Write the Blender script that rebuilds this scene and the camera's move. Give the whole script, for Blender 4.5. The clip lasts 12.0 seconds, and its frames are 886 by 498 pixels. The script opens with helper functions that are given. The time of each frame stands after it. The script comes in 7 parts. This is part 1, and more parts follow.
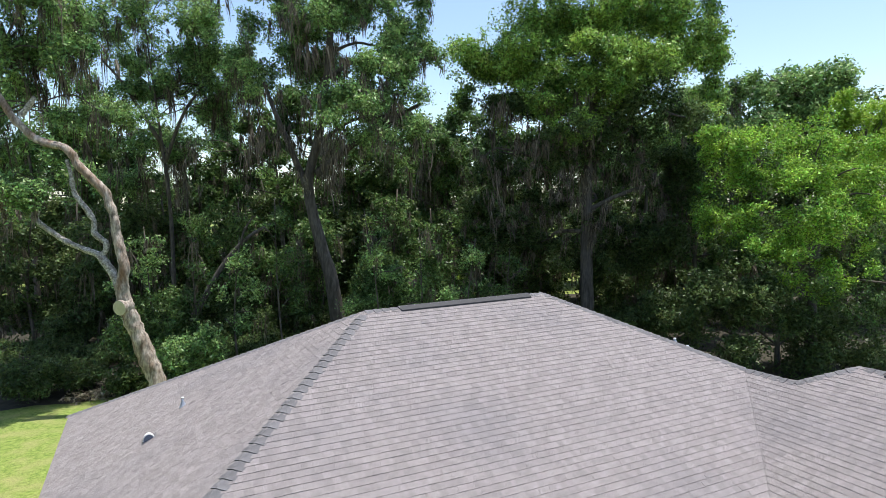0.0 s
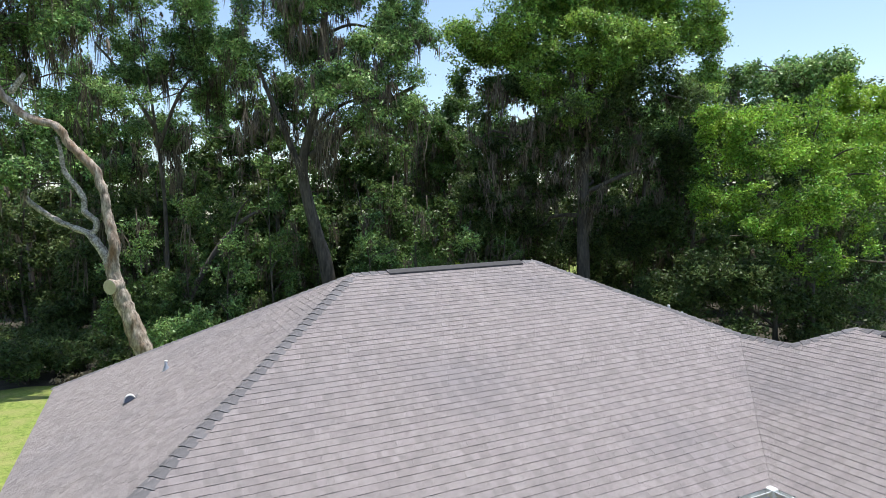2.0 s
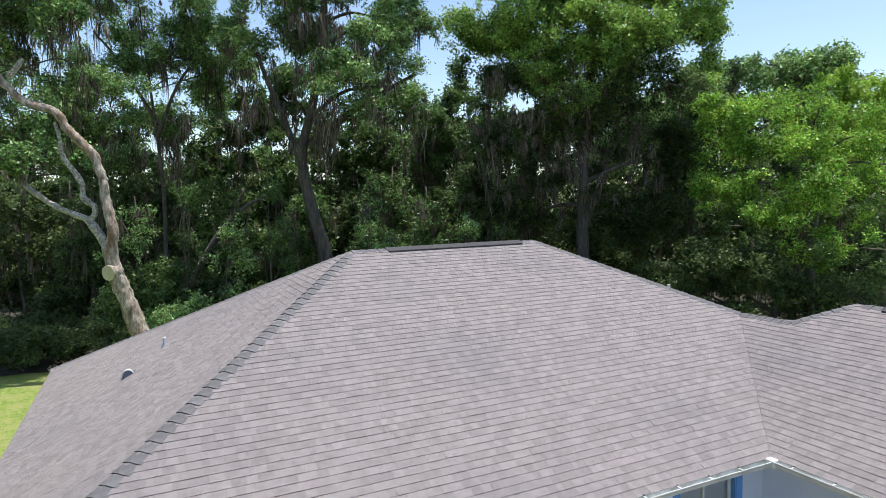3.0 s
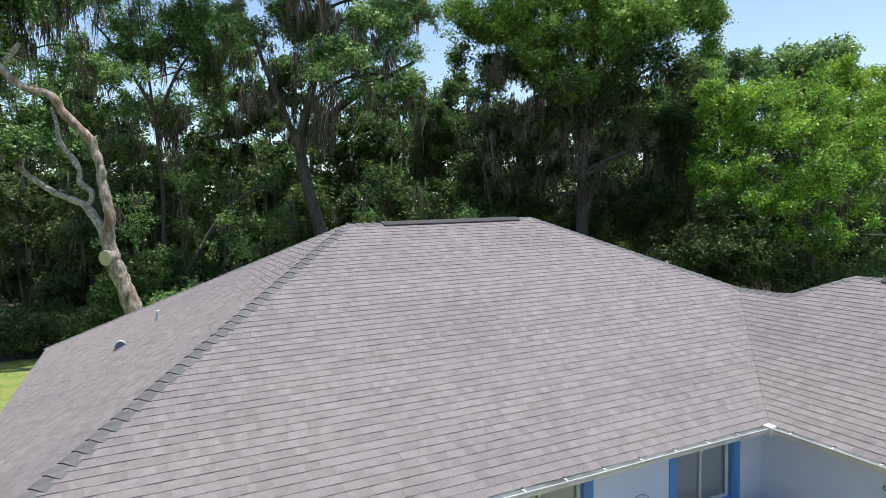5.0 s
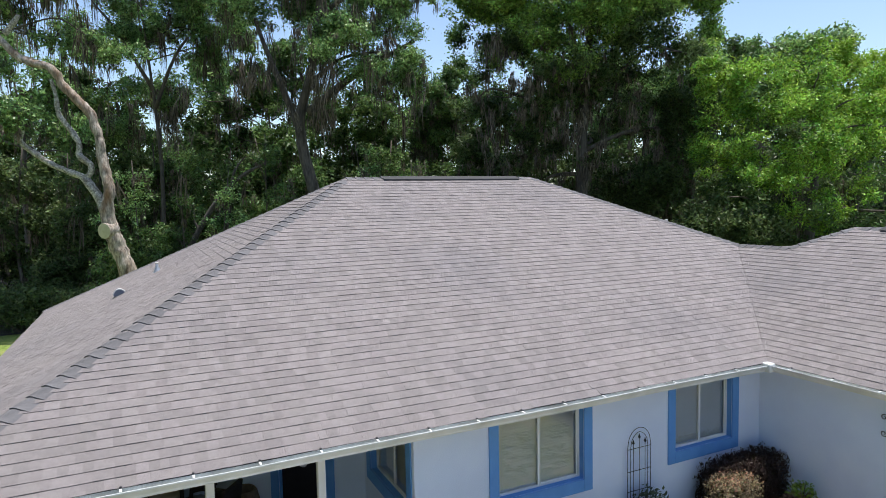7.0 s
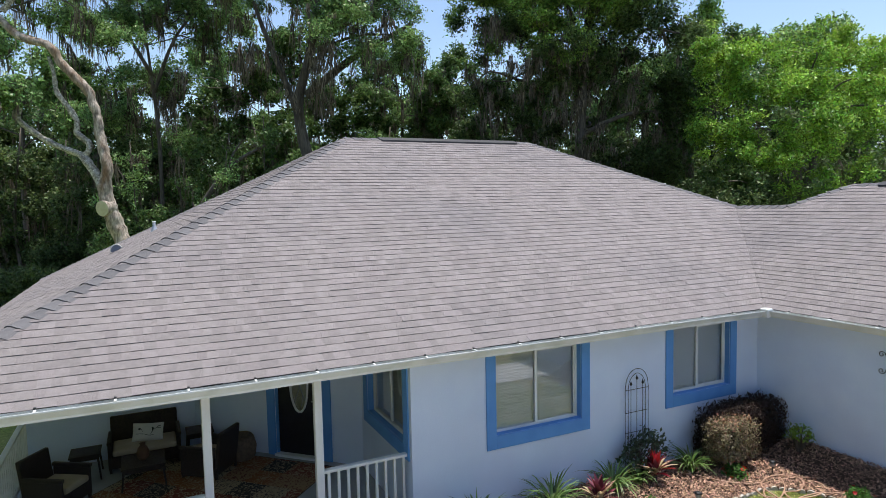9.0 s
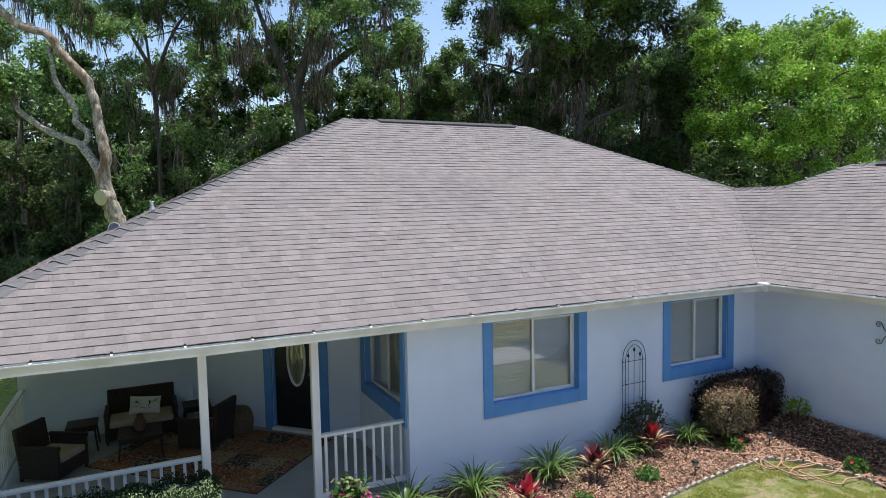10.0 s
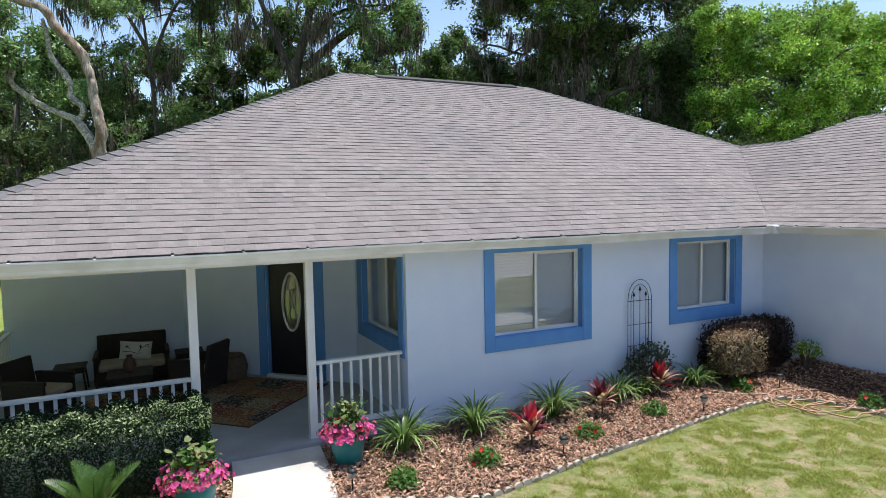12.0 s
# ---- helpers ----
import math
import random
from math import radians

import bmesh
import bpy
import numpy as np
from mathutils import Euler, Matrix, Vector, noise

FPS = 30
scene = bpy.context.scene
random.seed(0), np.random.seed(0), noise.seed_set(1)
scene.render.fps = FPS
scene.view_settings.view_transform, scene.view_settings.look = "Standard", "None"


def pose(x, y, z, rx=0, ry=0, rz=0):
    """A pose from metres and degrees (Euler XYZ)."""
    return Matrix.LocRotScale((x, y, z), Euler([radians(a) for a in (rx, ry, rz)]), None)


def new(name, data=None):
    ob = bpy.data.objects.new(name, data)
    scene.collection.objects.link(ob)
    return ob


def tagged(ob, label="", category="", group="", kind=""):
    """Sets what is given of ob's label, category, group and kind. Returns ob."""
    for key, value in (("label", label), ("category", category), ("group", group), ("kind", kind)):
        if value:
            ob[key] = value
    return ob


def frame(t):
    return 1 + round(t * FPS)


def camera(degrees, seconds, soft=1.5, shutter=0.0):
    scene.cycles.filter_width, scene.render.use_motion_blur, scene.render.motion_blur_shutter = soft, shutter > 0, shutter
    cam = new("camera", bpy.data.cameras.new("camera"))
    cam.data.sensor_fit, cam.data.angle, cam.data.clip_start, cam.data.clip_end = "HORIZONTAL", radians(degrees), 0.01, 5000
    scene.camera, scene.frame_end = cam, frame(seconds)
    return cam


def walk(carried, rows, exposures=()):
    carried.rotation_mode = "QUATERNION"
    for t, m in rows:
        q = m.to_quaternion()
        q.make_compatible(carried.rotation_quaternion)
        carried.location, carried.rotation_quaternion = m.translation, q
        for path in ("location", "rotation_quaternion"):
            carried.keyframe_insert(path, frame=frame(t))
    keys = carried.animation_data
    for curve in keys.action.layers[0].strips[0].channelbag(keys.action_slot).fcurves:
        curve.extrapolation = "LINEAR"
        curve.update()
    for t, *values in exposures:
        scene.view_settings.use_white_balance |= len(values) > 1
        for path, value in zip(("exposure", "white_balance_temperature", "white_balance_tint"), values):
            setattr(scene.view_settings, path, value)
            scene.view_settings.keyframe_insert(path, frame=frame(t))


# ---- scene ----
# ---- camera and its walk ----
cam = camera(71.08, 12.0, 0.55)
EXPOSURE = 0.29
# seconds, x, y, z, yaw, pitch, roll
ROWS = [
    (0, -3.659, -7.342, 8.392, -25.59, -4.3, -1.47),
    (0.5, -3.589, -7.307, 8.276, -25.65, -4.2, -1.55),
    (1, -3.456, -7.289, 8.154, -25.71, -4.2, -1.57),
    (1.5, -3.353, -7.295, 7.845, -25.62, -4.21, -1.52),
    (2, -3.349, -7.26, 7.448, -25.56, -4.2, -1.47),
    (2.5, -3.37, -7.263, 7.174, -25.62, -4.33, -1.38),
    (4.5, -3.258, -7.153, 6.472, -25.59, -4.36, -1.34),
    (5, -3.227, -7.227, 6.322, -25.51, -4.29, -1.36),
    (5.5, -3.192, -7.251, 6.021, -25.48, -4.28, -1.34),
    (6, -3.227, -7.261, 5.65, -25.5, -4.31, -1.29),
    (6.5, -3.265, -7.279, 5.46, -25.53, -4.26, -1.28),
    (7, -3.285, -7.288, 5.275, -25.57, -4.34, -1.24),
    (9, -3.295, -7.339, 4.344, -25.64, -4.28, -1.25),
    (9.5, -3.32, -7.347, 3.975, -25.69, -4.15, -1.17),
    (10, -3.298, -7.377, 3.883, -25.73, -4.18, -1.14),
    (10.5, -3.264, -7.382, 3.756, -25.72, -4.13, -1.15),
    (11, -3.248, -7.321, 3.526, -25.79, -4.16, -1.12),
    (11.5, -3.232, -7.251, 3.237, -25.75, -4.11, -1.13),
    (12, -3.219, -7.164, 2.889, -25.77, -4.12, -1.12),
]
walk(cam, [(t, pose(x, y, z, 90 + pitch, 0, yaw) @ pose(0, 0, 0, 0, 0, roll)) for t, x, y, z, yaw, pitch, roll in ROWS],
     [(0, EXPOSURE + 0.06), (5, EXPOSURE - 0.12), (9.5, EXPOSURE - 0.15), (12, EXPOSURE - 0.03)])

# ---- world and sun ----
SUN_TO = Vector((0.19, 0.012, 1.0)).normalized()
world = bpy.data.worlds.new("world")
scene.world = world
world.use_nodes = True
wn = world.node_tree.nodes
sky = wn.new("ShaderNodeTexSky")
sky.sky_type, sky.sun_disc = "NISHITA", False
sky.sun_elevation = math.asin(SUN_TO.z)
sky.sun_rotation = math.atan2(SUN_TO.x, SUN_TO.y)
sky.air_density, sky.dust_density, sky.ozone_density = 1.0, 0.9, 1.2
world.node_tree.links.new(sky.outputs[0], wn["Background"].inputs[0])
wn["Background"].inputs[1].default_value = 0.18
sun = new("sun", bpy.data.lights.new("sun", "SUN"))
sun.data.energy, sun.data.angle, sun.data.color = 4.8, radians(0.53), (1.0, 0.965, 0.91)
sun.rotation_mode = "QUATERNION"
sun.rotation_quaternion = SUN_TO.to_track_quat("Z", "Y")
sun.location = (0, 0, 40)

# ---- materials ----
def material(name, low, high, scale=8.0, rough=0.8, bump=0.2, bump_scale=60.0, vary=0.0, metal=0.0, fine=0.0, gloss=0.5, coords="Object",
             stretch=(1, 1, 1), seep=0.0, stain=None, stain_scale=0.7, hue=0.0):
    """A mottled surface between two colours, with fine grain, relief, a tint for each piece, light through it (seep) and stains."""
    m = bpy.data.materials.new(name)
    m.use_nodes = True
    nodes, links = m.node_tree.nodes, m.node_tree.links
    b = nodes["Principled BSDF"]
    tc = nodes.new("ShaderNodeTexCoord")
    mp = nodes.new("ShaderNodeMapping")
    mp.inputs["Scale"].default_value = stretch
    links.new(tc.outputs[coords], mp.inputs[0])
    n = nodes.new("ShaderNodeTexNoise")
    n.inputs["Scale"].default_value, n.inputs["Detail"].default_value = scale, 6
    links.new(mp.outputs[0], n.inputs["Vector"])
    ramp = nodes.new("ShaderNodeValToRGB")
    ramp.color_ramp.elements[0].position, ramp.color_ramp.elements[1].position = 0.3, 0.7
    ramp.color_ramp.elements[0].color, ramp.color_ramp.elements[1].color = (*low, 1), (*high, 1)
    links.new(n.outputs[0], ramp.inputs[0])
    col = ramp.outputs[0]
    if stain:
        s = nodes.new("ShaderNodeTexNoise")
        s.inputs["Scale"].default_value, s.inputs["Detail"].default_value = stain_scale, 5
        links.new(mp.outputs[0], s.inputs["Vector"])
        sr = nodes.new("ShaderNodeValToRGB")
        sr.color_ramp.elements[0].position, sr.color_ramp.elements[1].position = 0.45, 0.7
        links.new(s.outputs[0], sr.inputs[0])
        mx = nodes.new("ShaderNodeMix")
        mx.data_type = "RGBA"
        links.new(sr.outputs[0], mx.inputs[0])
        links.new(col, mx.inputs[6])
        mx.inputs[7].default_value = (*stain, 1)
        col = mx.outputs[2]
    val = None
    if vary or hue:
        g, o = nodes.new("ShaderNodeNewGeometry"), nodes.new("ShaderNodeObjectInfo")
        add, fr = nodes.new("ShaderNodeMath"), nodes.new("ShaderNodeMath")
        fr.operation = "FRACT"
        links.new(g.outputs["Random Per Island"], add.inputs[0])
        links.new(o.outputs["Random"], add.inputs[1])
        links.new(add.outputs[0], fr.inputs[0])
        val = fr.outputs[0]
    if fine:
        f = nodes.new("ShaderNodeTexNoise")
        f.inputs["Scale"].default_value, f.inputs["Detail"].default_value = bump_scale, 3
        links.new(mp.outputs[0], f.inputs["Vector"])
    hsv = nodes.new("ShaderNodeHueSaturation")
    links.new(col, hsv.inputs["Color"])
    if val is not None:
        mr = nodes.new("ShaderNodeMapRange")
        mr.inputs[3].default_value, mr.inputs[4].default_value = 1 - vary, 1 + vary
        links.new(val, mr.inputs[0])
        v = mr.outputs[0]
        if hue:
            w = nodes.new("ShaderNodeTexWhiteNoise")
            w.noise_dimensions = "1D"
            links.new(val, w.inputs["W"])
            hr = nodes.new("ShaderNodeMapRange")
            hr.inputs[3].default_value, hr.inputs[4].default_value = 0.5 - hue, 0.5 + hue
            links.new(w.outputs[0], hr.inputs[0])
            links.new(hr.outputs[0], hsv.inputs["Hue"])
    else:
        v = None
    if fine:
        fm = nodes.new("ShaderNodeMapRange")
        fm.inputs[1].default_value, fm.inputs[2].default_value = 0.25, 0.75
        fm.inputs[3].default_value, fm.inputs[4].default_value = 1 - fine, 1 + fine
        links.new(f.outputs[0], fm.inputs[0])
        if v is None:
            v = fm.outputs[0]
        else:
            mu = nodes.new("ShaderNodeMath")
            mu.operation = "MULTIPLY"
            links.new(v, mu.inputs[0])
            links.new(fm.outputs[0], mu.inputs[1])
            v = mu.outputs[0]
    if v is not None:
        links.new(v, hsv.inputs["Value"])
    links.new(hsv.outputs[0], b.inputs["Base Color"])
    b.inputs["Roughness"].default_value, b.inputs["Metallic"].default_value = rough, metal
    b.inputs["Specular IOR Level"].default_value = gloss
    if bump:
        bn = nodes.new("ShaderNodeTexNoise")
        bn.inputs["Scale"].default_value, bn.inputs["Detail"].default_value = bump_scale, 4
        links.new(mp.outputs[0], bn.inputs["Vector"])
        bp = nodes.new("ShaderNodeBump")
        bp.inputs["Strength"].default_value, bp.inputs["Distance"].default_value = bump, 0.02
        links.new(bn.outputs[0], bp.inputs["Height"])
        links.new(bp.outputs[0], b.inputs["Normal"])
    if seep:
        tr = nodes.new("ShaderNodeBsdfTranslucent")
        links.new(hsv.outputs[0], tr.inputs[0])
        ms = nodes.new("ShaderNodeMixShader")
        ms.inputs[0].default_value = seep
        links.new(b.outputs[0], ms.inputs[1])
        links.new(tr.outputs[0], ms.inputs[2])
        links.new(ms.outputs[0], nodes["Material Output"].inputs[0])
    return m


def leafy(name, low, high, vary=0.35, hue=0.02, rough=0.55, seep=0.35, gloss=0.35):
    return material(name, low, high, 0.6, rough, 0, 1, vary, hue=hue, seep=seep, gloss=gloss)


M_SHINGLE = material("shingle", (0.234, 0.210, 0.206), (0.281, 0.252, 0.247), 9, 0.92, 0.5, 260, 0.105, fine=0.36, gloss=0.25, stain=(0.224, 0.205, 0.207), stain_scale=0.4, hue=0.012)
M_CAP = material("cap_shingle", (0.135, 0.13, 0.135), (0.185, 0.18, 0.185), 6, 0.92, 0.5, 260, 0.12, fine=0.2, gloss=0.25)
M_DECK = material("roof_felt", (0.03, 0.03, 0.03), (0.05, 0.05, 0.05), 6, 0.95, 0)
M_VENT = material("ridge_vent_plastic", (0.02, 0.02, 0.022), (0.035, 0.035, 0.04), 9, 0.7, 0.2, 40)
M_WALL = material("white_stucco", (0.68, 0.77, 0.95), (0.73, 0.82, 0.98), 2.2, 0.88, 0.25, 90, fine=0.03, stain=(0.66, 0.74, 0.91), stain_scale=0.9)
M_BLUE = material("blue_paint", (0.10, 0.29, 0.66), (0.13, 0.34, 0.72), 3, 0.6, 0.15, 80, fine=0.04)
M_WHITE = material("white_paint", (0.74, 0.75, 0.74), (0.80, 0.80, 0.79), 5, 0.45, 0.05, 60, fine=0.03)
M_ALU = material("white_aluminium", (0.76, 0.78, 0.77), (0.82, 0.83, 0.82), 4, 0.35, 0.03, 40, stain=(0.62, 0.64, 0.60), stain_scale=2.5)
M_GRIME = material("grimy_metal", (0.52, 0.55, 0.53), (0.66, 0.68, 0.66), 7, 0.7, 0.2, 60, fine=0.2, stain=(0.40, 0.395, 0.36), stain_scale=2.5)
M_SOFFIT = material("soffit", (0.66, 0.66, 0.62), (0.72, 0.72, 0.68), 4, 0.7, 0.05, 60)
M_CONCRETE = material("concrete", (0.50, 0.49, 0.47), (0.60, 0.59, 0.56), 3, 0.9, 0.3, 120, fine=0.08, stain=(0.42, 0.41, 0.38), stain_scale=1.3)
M_PORCH = material("porch_floor", (0.31, 0.325, 0.35), (0.39, 0.405, 0.43), 3, 0.7, 0.15, 90, fine=0.05, stain=(0.29, 0.29, 0.29), stain_scale=1.1)
M_BARK = material("bark", (0.055, 0.046, 0.038), (0.16, 0.135, 0.11), 5, 0.95, 0.8, 14, fine=0.35, stretch=(1, 1, 0.25))
M_SNAG = material("bare_wood", (0.10, 0.078, 0.06), (0.62, 0.53, 0.44), 8, 0.9, 1.0, 24, fine=0.45, stretch=(1, 1, 0.3), stain=(0.21, 0.12, 0.065), stain_scale=2.2)
M_LICHEN = material("lichened_bark", (0.17, 0.155, 0.13), (0.70, 0.66, 0.58), 13, 0.95, 1.0, 30, fine=0.45, stain=(0.20, 0.17, 0.135), stain_scale=6.0)
M_CUT = material("sawn_wood", (0.50, 0.45, 0.29), (0.60, 0.55, 0.38), 6, 0.85, 0.3, 40)
M_OAK = leafy("oak_leaf", (0.105, 0.21, 0.068), (0.31, 0.455, 0.15), 0.7, 0.03, 0.42, seep=0.33, gloss=0.35)
# lighter, yellower oak leaf; also carries the sun on a crown's upper part
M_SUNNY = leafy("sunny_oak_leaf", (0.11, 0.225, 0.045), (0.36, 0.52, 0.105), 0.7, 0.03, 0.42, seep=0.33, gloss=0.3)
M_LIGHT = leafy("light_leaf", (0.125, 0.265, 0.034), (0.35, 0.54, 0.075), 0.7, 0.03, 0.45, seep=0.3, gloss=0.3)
# two darker leaf tones; they also carry shade in lower crowns and understory
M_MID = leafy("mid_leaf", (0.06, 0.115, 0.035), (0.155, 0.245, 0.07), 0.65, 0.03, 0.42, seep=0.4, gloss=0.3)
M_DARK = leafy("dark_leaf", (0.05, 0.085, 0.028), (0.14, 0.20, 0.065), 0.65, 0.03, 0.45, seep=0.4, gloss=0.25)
M_YELLOW = leafy("yellow_leaf", (0.25, 0.40, 0.045), (0.40, 0.56, 0.08), 0.3, seep=0.33)
M_STRAW = leafy("dry_brush", (0.24, 0.20, 0.13), (0.36, 0.31, 0.21), 0.3)
M_MOSS = leafy("hanging_moss", (0.09, 0.076, 0.057), (0.25, 0.21, 0.16), 0.6, 0.015, 0.95, 0.25, 0.1)
M_GRASS = material("lawn", (0.105, 0.165, 0.03), (0.27, 0.33, 0.085), 7, 0.95, 0.8, 24, fine=0.5, gloss=0.15, stain=(0.27, 0.275, 0.10), stain_scale=1.1)
M_THIN = material("thin_lawn", (0.13, 0.15, 0.052), (0.22, 0.235, 0.09), 16, 0.95, 0.6, 60, fine=0.4, gloss=0.1, stain=(0.33, 0.26, 0.17), stain_scale=4)
M_MULCH_BED = material("mulch_soil", (0.045, 0.028, 0.018), (0.12, 0.075, 0.05), 9, 0.95, 0.8, 60, fine=0.4)
# litter toned down below its own colour to stand in for tree shade
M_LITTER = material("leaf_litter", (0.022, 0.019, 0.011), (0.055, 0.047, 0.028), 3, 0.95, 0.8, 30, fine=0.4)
M_GLASS = bpy.data.materials.new("window_glass")
M_GLASS.use_nodes = True
gb = M_GLASS.node_tree.nodes["Principled BSDF"]
gb.inputs["Base Color"].default_value = (0.97, 0.985, 0.98, 1)
gb.inputs["Roughness"].default_value, gb.inputs["IOR"].default_value, gb.inputs["Transmission Weight"].default_value = 0.01, 1.85, 1.0
M_BLIND = material("blind_slat", (0.86, 0.89, 0.90), (0.91, 0.93, 0.94), 4, 0.5, 0)
M_SHADE = material("window_shade", (0.55, 0.58, 0.58), (0.62, 0.65, 0.65), 2, 0.85, 0.1, 150)
M_DOOR = material("dark_door", (0.012, 0.011, 0.018), (0.02, 0.018, 0.028), 6, 0.35, 0.1, 50)
M_WICKER = material("dark_wicker", (0.02, 0.012, 0.0105), (0.05, 0.031, 0.026), 30, 0.55, 0.9, 130, fine=0.4)
M_CUSHION = material("beige_cushion", (0.34, 0.28, 0.21), (0.43, 0.36, 0.28), 4, 0.95, 0.3, 160)
M_PILLOW = material("cream_pillow", (0.58, 0.56, 0.50), (0.68, 0.66, 0.60), 4, 0.95, 0.3, 160)
M_INK = material("dark_print", (0.02, 0.025, 0.02), (0.05, 0.06, 0.05), 8, 0.9, 0)
M_VASE = material("rust_pottery", (0.09, 0.04, 0.025), (0.16, 0.075, 0.04), 6, 0.6, 0.2, 40)
M_BASKET = material("brown_basket", (0.15, 0.105, 0.075), (0.24, 0.17, 0.12), 20, 0.85, 0.8, 90)
M_IRON = material("black_iron", (0.008, 0.008, 0.009), (0.02, 0.02, 0.022), 20, 0.5, 0.3, 90)
M_LEAD = material("grey_metal", (0.30, 0.33, 0.38), (0.42, 0.45, 0.50), 8, 0.45, 0.1, 40, metal=0.4)
M_PVC = material("white_pipe", (0.70, 0.70, 0.68), (0.78, 0.78, 0.76), 8, 0.5, 0.05, 40)
M_BLUEGREY = material("blue_grey_metal", (0.15, 0.18, 0.24), (0.22, 0.25, 0.32), 8, 0.5, 0.1, 40, metal=0.2)
M_CURTAIN = material("glass_backing", (0.46, 0.44, 0.26), (0.68, 0.65, 0.44), 14, 0.8, 0.2, 30)
M_CHIP = material("bark_chip", (0.10, 0.05, 0.032), (0.62, 0.385, 0.265), 22, 0.9, 0.4, 120, 0.65, hue=0.02)
M_EDGE = material("edging_concrete", (0.43, 0.39, 0.335), (0.57, 0.53, 0.46), 14, 0.95, 0.6, 70, 0.12, fine=0.12, stain=(0.34, 0.31, 0.26), stain_scale=6)
M_STRAP = leafy("strap_leaf", (0.06, 0.125, 0.028), (0.28, 0.41, 0.12), 0.5, 0.015, 0.36, 0.3, 0.5)
M_RED = leafy("red_leaf", (0.32, 0.012, 0.02), (0.50, 0.03, 0.05), 0.25, 0.01, 0.4, 0.35, 0.5)
M_DUSK = leafy("dusky_leaf", (0.13, 0.025, 0.045), (0.28, 0.06, 0.085), 0.35, 0.015, 0.4, 0.3, 0.5)
M_CREAM = leafy("cream_leaf", (0.60, 0.48, 0.26), (0.78, 0.58, 0.42), 0.2, 0.03, 0.4, 0.35, 0.4)
M_BED = leafy("bedding_leaf", (0.05, 0.14, 0.02), (0.12, 0.26, 0.05), 0.35)
M_REDFLOWER = leafy("red_petal", (0.45, 0.015, 0.015), (0.62, 0.05, 0.03), 0.25, 0.01)
M_PINK = leafy("pink_petal", (0.66, 0.04, 0.22), (0.88, 0.22, 0.48), 0.3, 0.02)
M_MAROON = leafy("maroon_leaf", (0.022, 0.018, 0.014), (0.075, 0.045, 0.036), 0.5, 0.04, 0.5, 0.2, 0.25)
M_BRONZE = leafy("bronze_leaf", (0.12, 0.115, 0.055), (0.36, 0.27, 0.17), 0.5, 0.05, 0.45, 0.25, 0.3)
M_COPPER = leafy("copper_leaf", (0.30, 0.13, 0.075), (0.50, 0.27, 0.17), 0.4, 0.02, 0.45, 0.3, 0.3)
M_HOLLY = leafy("dark_shrub_leaf", (0.02, 0.045, 0.022), (0.06, 0.095, 0.045), 0.4, 0.01, 0.35, 0.2, 0.6)
M_LIME = leafy("lime_leaf", (0.16, 0.28, 0.03), (0.26, 0.40, 0.06), 0.3)
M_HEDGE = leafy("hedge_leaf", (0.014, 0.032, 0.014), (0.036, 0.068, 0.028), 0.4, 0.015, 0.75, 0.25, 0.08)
M_LIT_TIPS = leafy("lit_hedge_tip", (0.26, 0.36, 0.16), (0.42, 0.52, 0.27), 0.25, 0.01, 0.4, 0.3, 0.5)
M_SAGO = leafy("sago_leaf", (0.05, 0.115, 0.025), (0.12, 0.22, 0.05), 0.3, 0.01, 0.35, 0.25, 0.5)
M_COLEUS = leafy("veined_leaf", (0.13, 0.18, 0.055), (0.32, 0.34, 0.16), 0.35, 0.02, 0.5, 0.35, 0.4)
M_POT = material("turquoise_glaze", (0.015, 0.19, 0.21), (0.03, 0.26, 0.28), 6, 0.35, 0.1, 30)
M_LENS = material("clear_plastic", (0.25, 0.25, 0.24), (0.36, 0.36, 0.35), 20, 0.25, 0.2, 60)
M_HOSE = material("hose_rubber", (0.40, 0.23, 0.15), (0.54, 0.34, 0.23), 10, 0.5, 0.1, 80)
M_BLADE = leafy("grass_blade", (0.27, 0.34, 0.055), (0.50, 0.51, 0.16), 0.4, 0.04, 0.5, 0.5)

# ---- tools ----
def make(name, verts, faces, mat, smooth=False):
    me = bpy.data.meshes.new(name)
    me.from_pydata([tuple(v) for v in verts], [], [tuple(f) for f in faces])
    me.materials.append(mat)
    if smooth:
        me.polygons.foreach_set("use_smooth", [True] * len(me.polygons))
    me.update()
    return me


def put(name, me, parent=None, label="", m=None):
    ob = new(name, me)
    if parent is not None:
        ob.parent = parent
    if m is not None:
        ob.matrix_basis = m
    if label:
        ob["label"] = label
    return ob


def mesh_of(name, bm, mat, smooth=False):
    me = bpy.data.meshes.new(name)
    bm.to_mesh(me)
    bm.free()
    me.materials.append(mat)
    if smooth:
        me.polygons.foreach_set("use_smooth", [True] * len(me.polygons))
    return me


def part(name, bm, mat, parent=None, label="", m=None, smooth=False):
    """Links a bmesh as one mesh object under a thing or a part."""
    return put(name, mesh_of(name, bm, mat, smooth), parent, label, m)


def box(x0, x1, y0, y1, z0, z1, bevel=0.0, bm=None):
    bm = bm or bmesh.new()
    g = bmesh.ops.create_cube(bm, size=1, matrix=Matrix.Translation(((x0 + x1) / 2, (y0 + y1) / 2, (z0 + z1) / 2)) @ Matrix.Diagonal((x1 - x0, y1 - y0, z1 - z0, 1)))
    if bevel:
        es = {e for v in g["verts"] for e in v.link_edges}
        bmesh.ops.bevel(bm, geom=list(es), offset=bevel, segments=2, affect="EDGES", profile=0.5)
    return bm


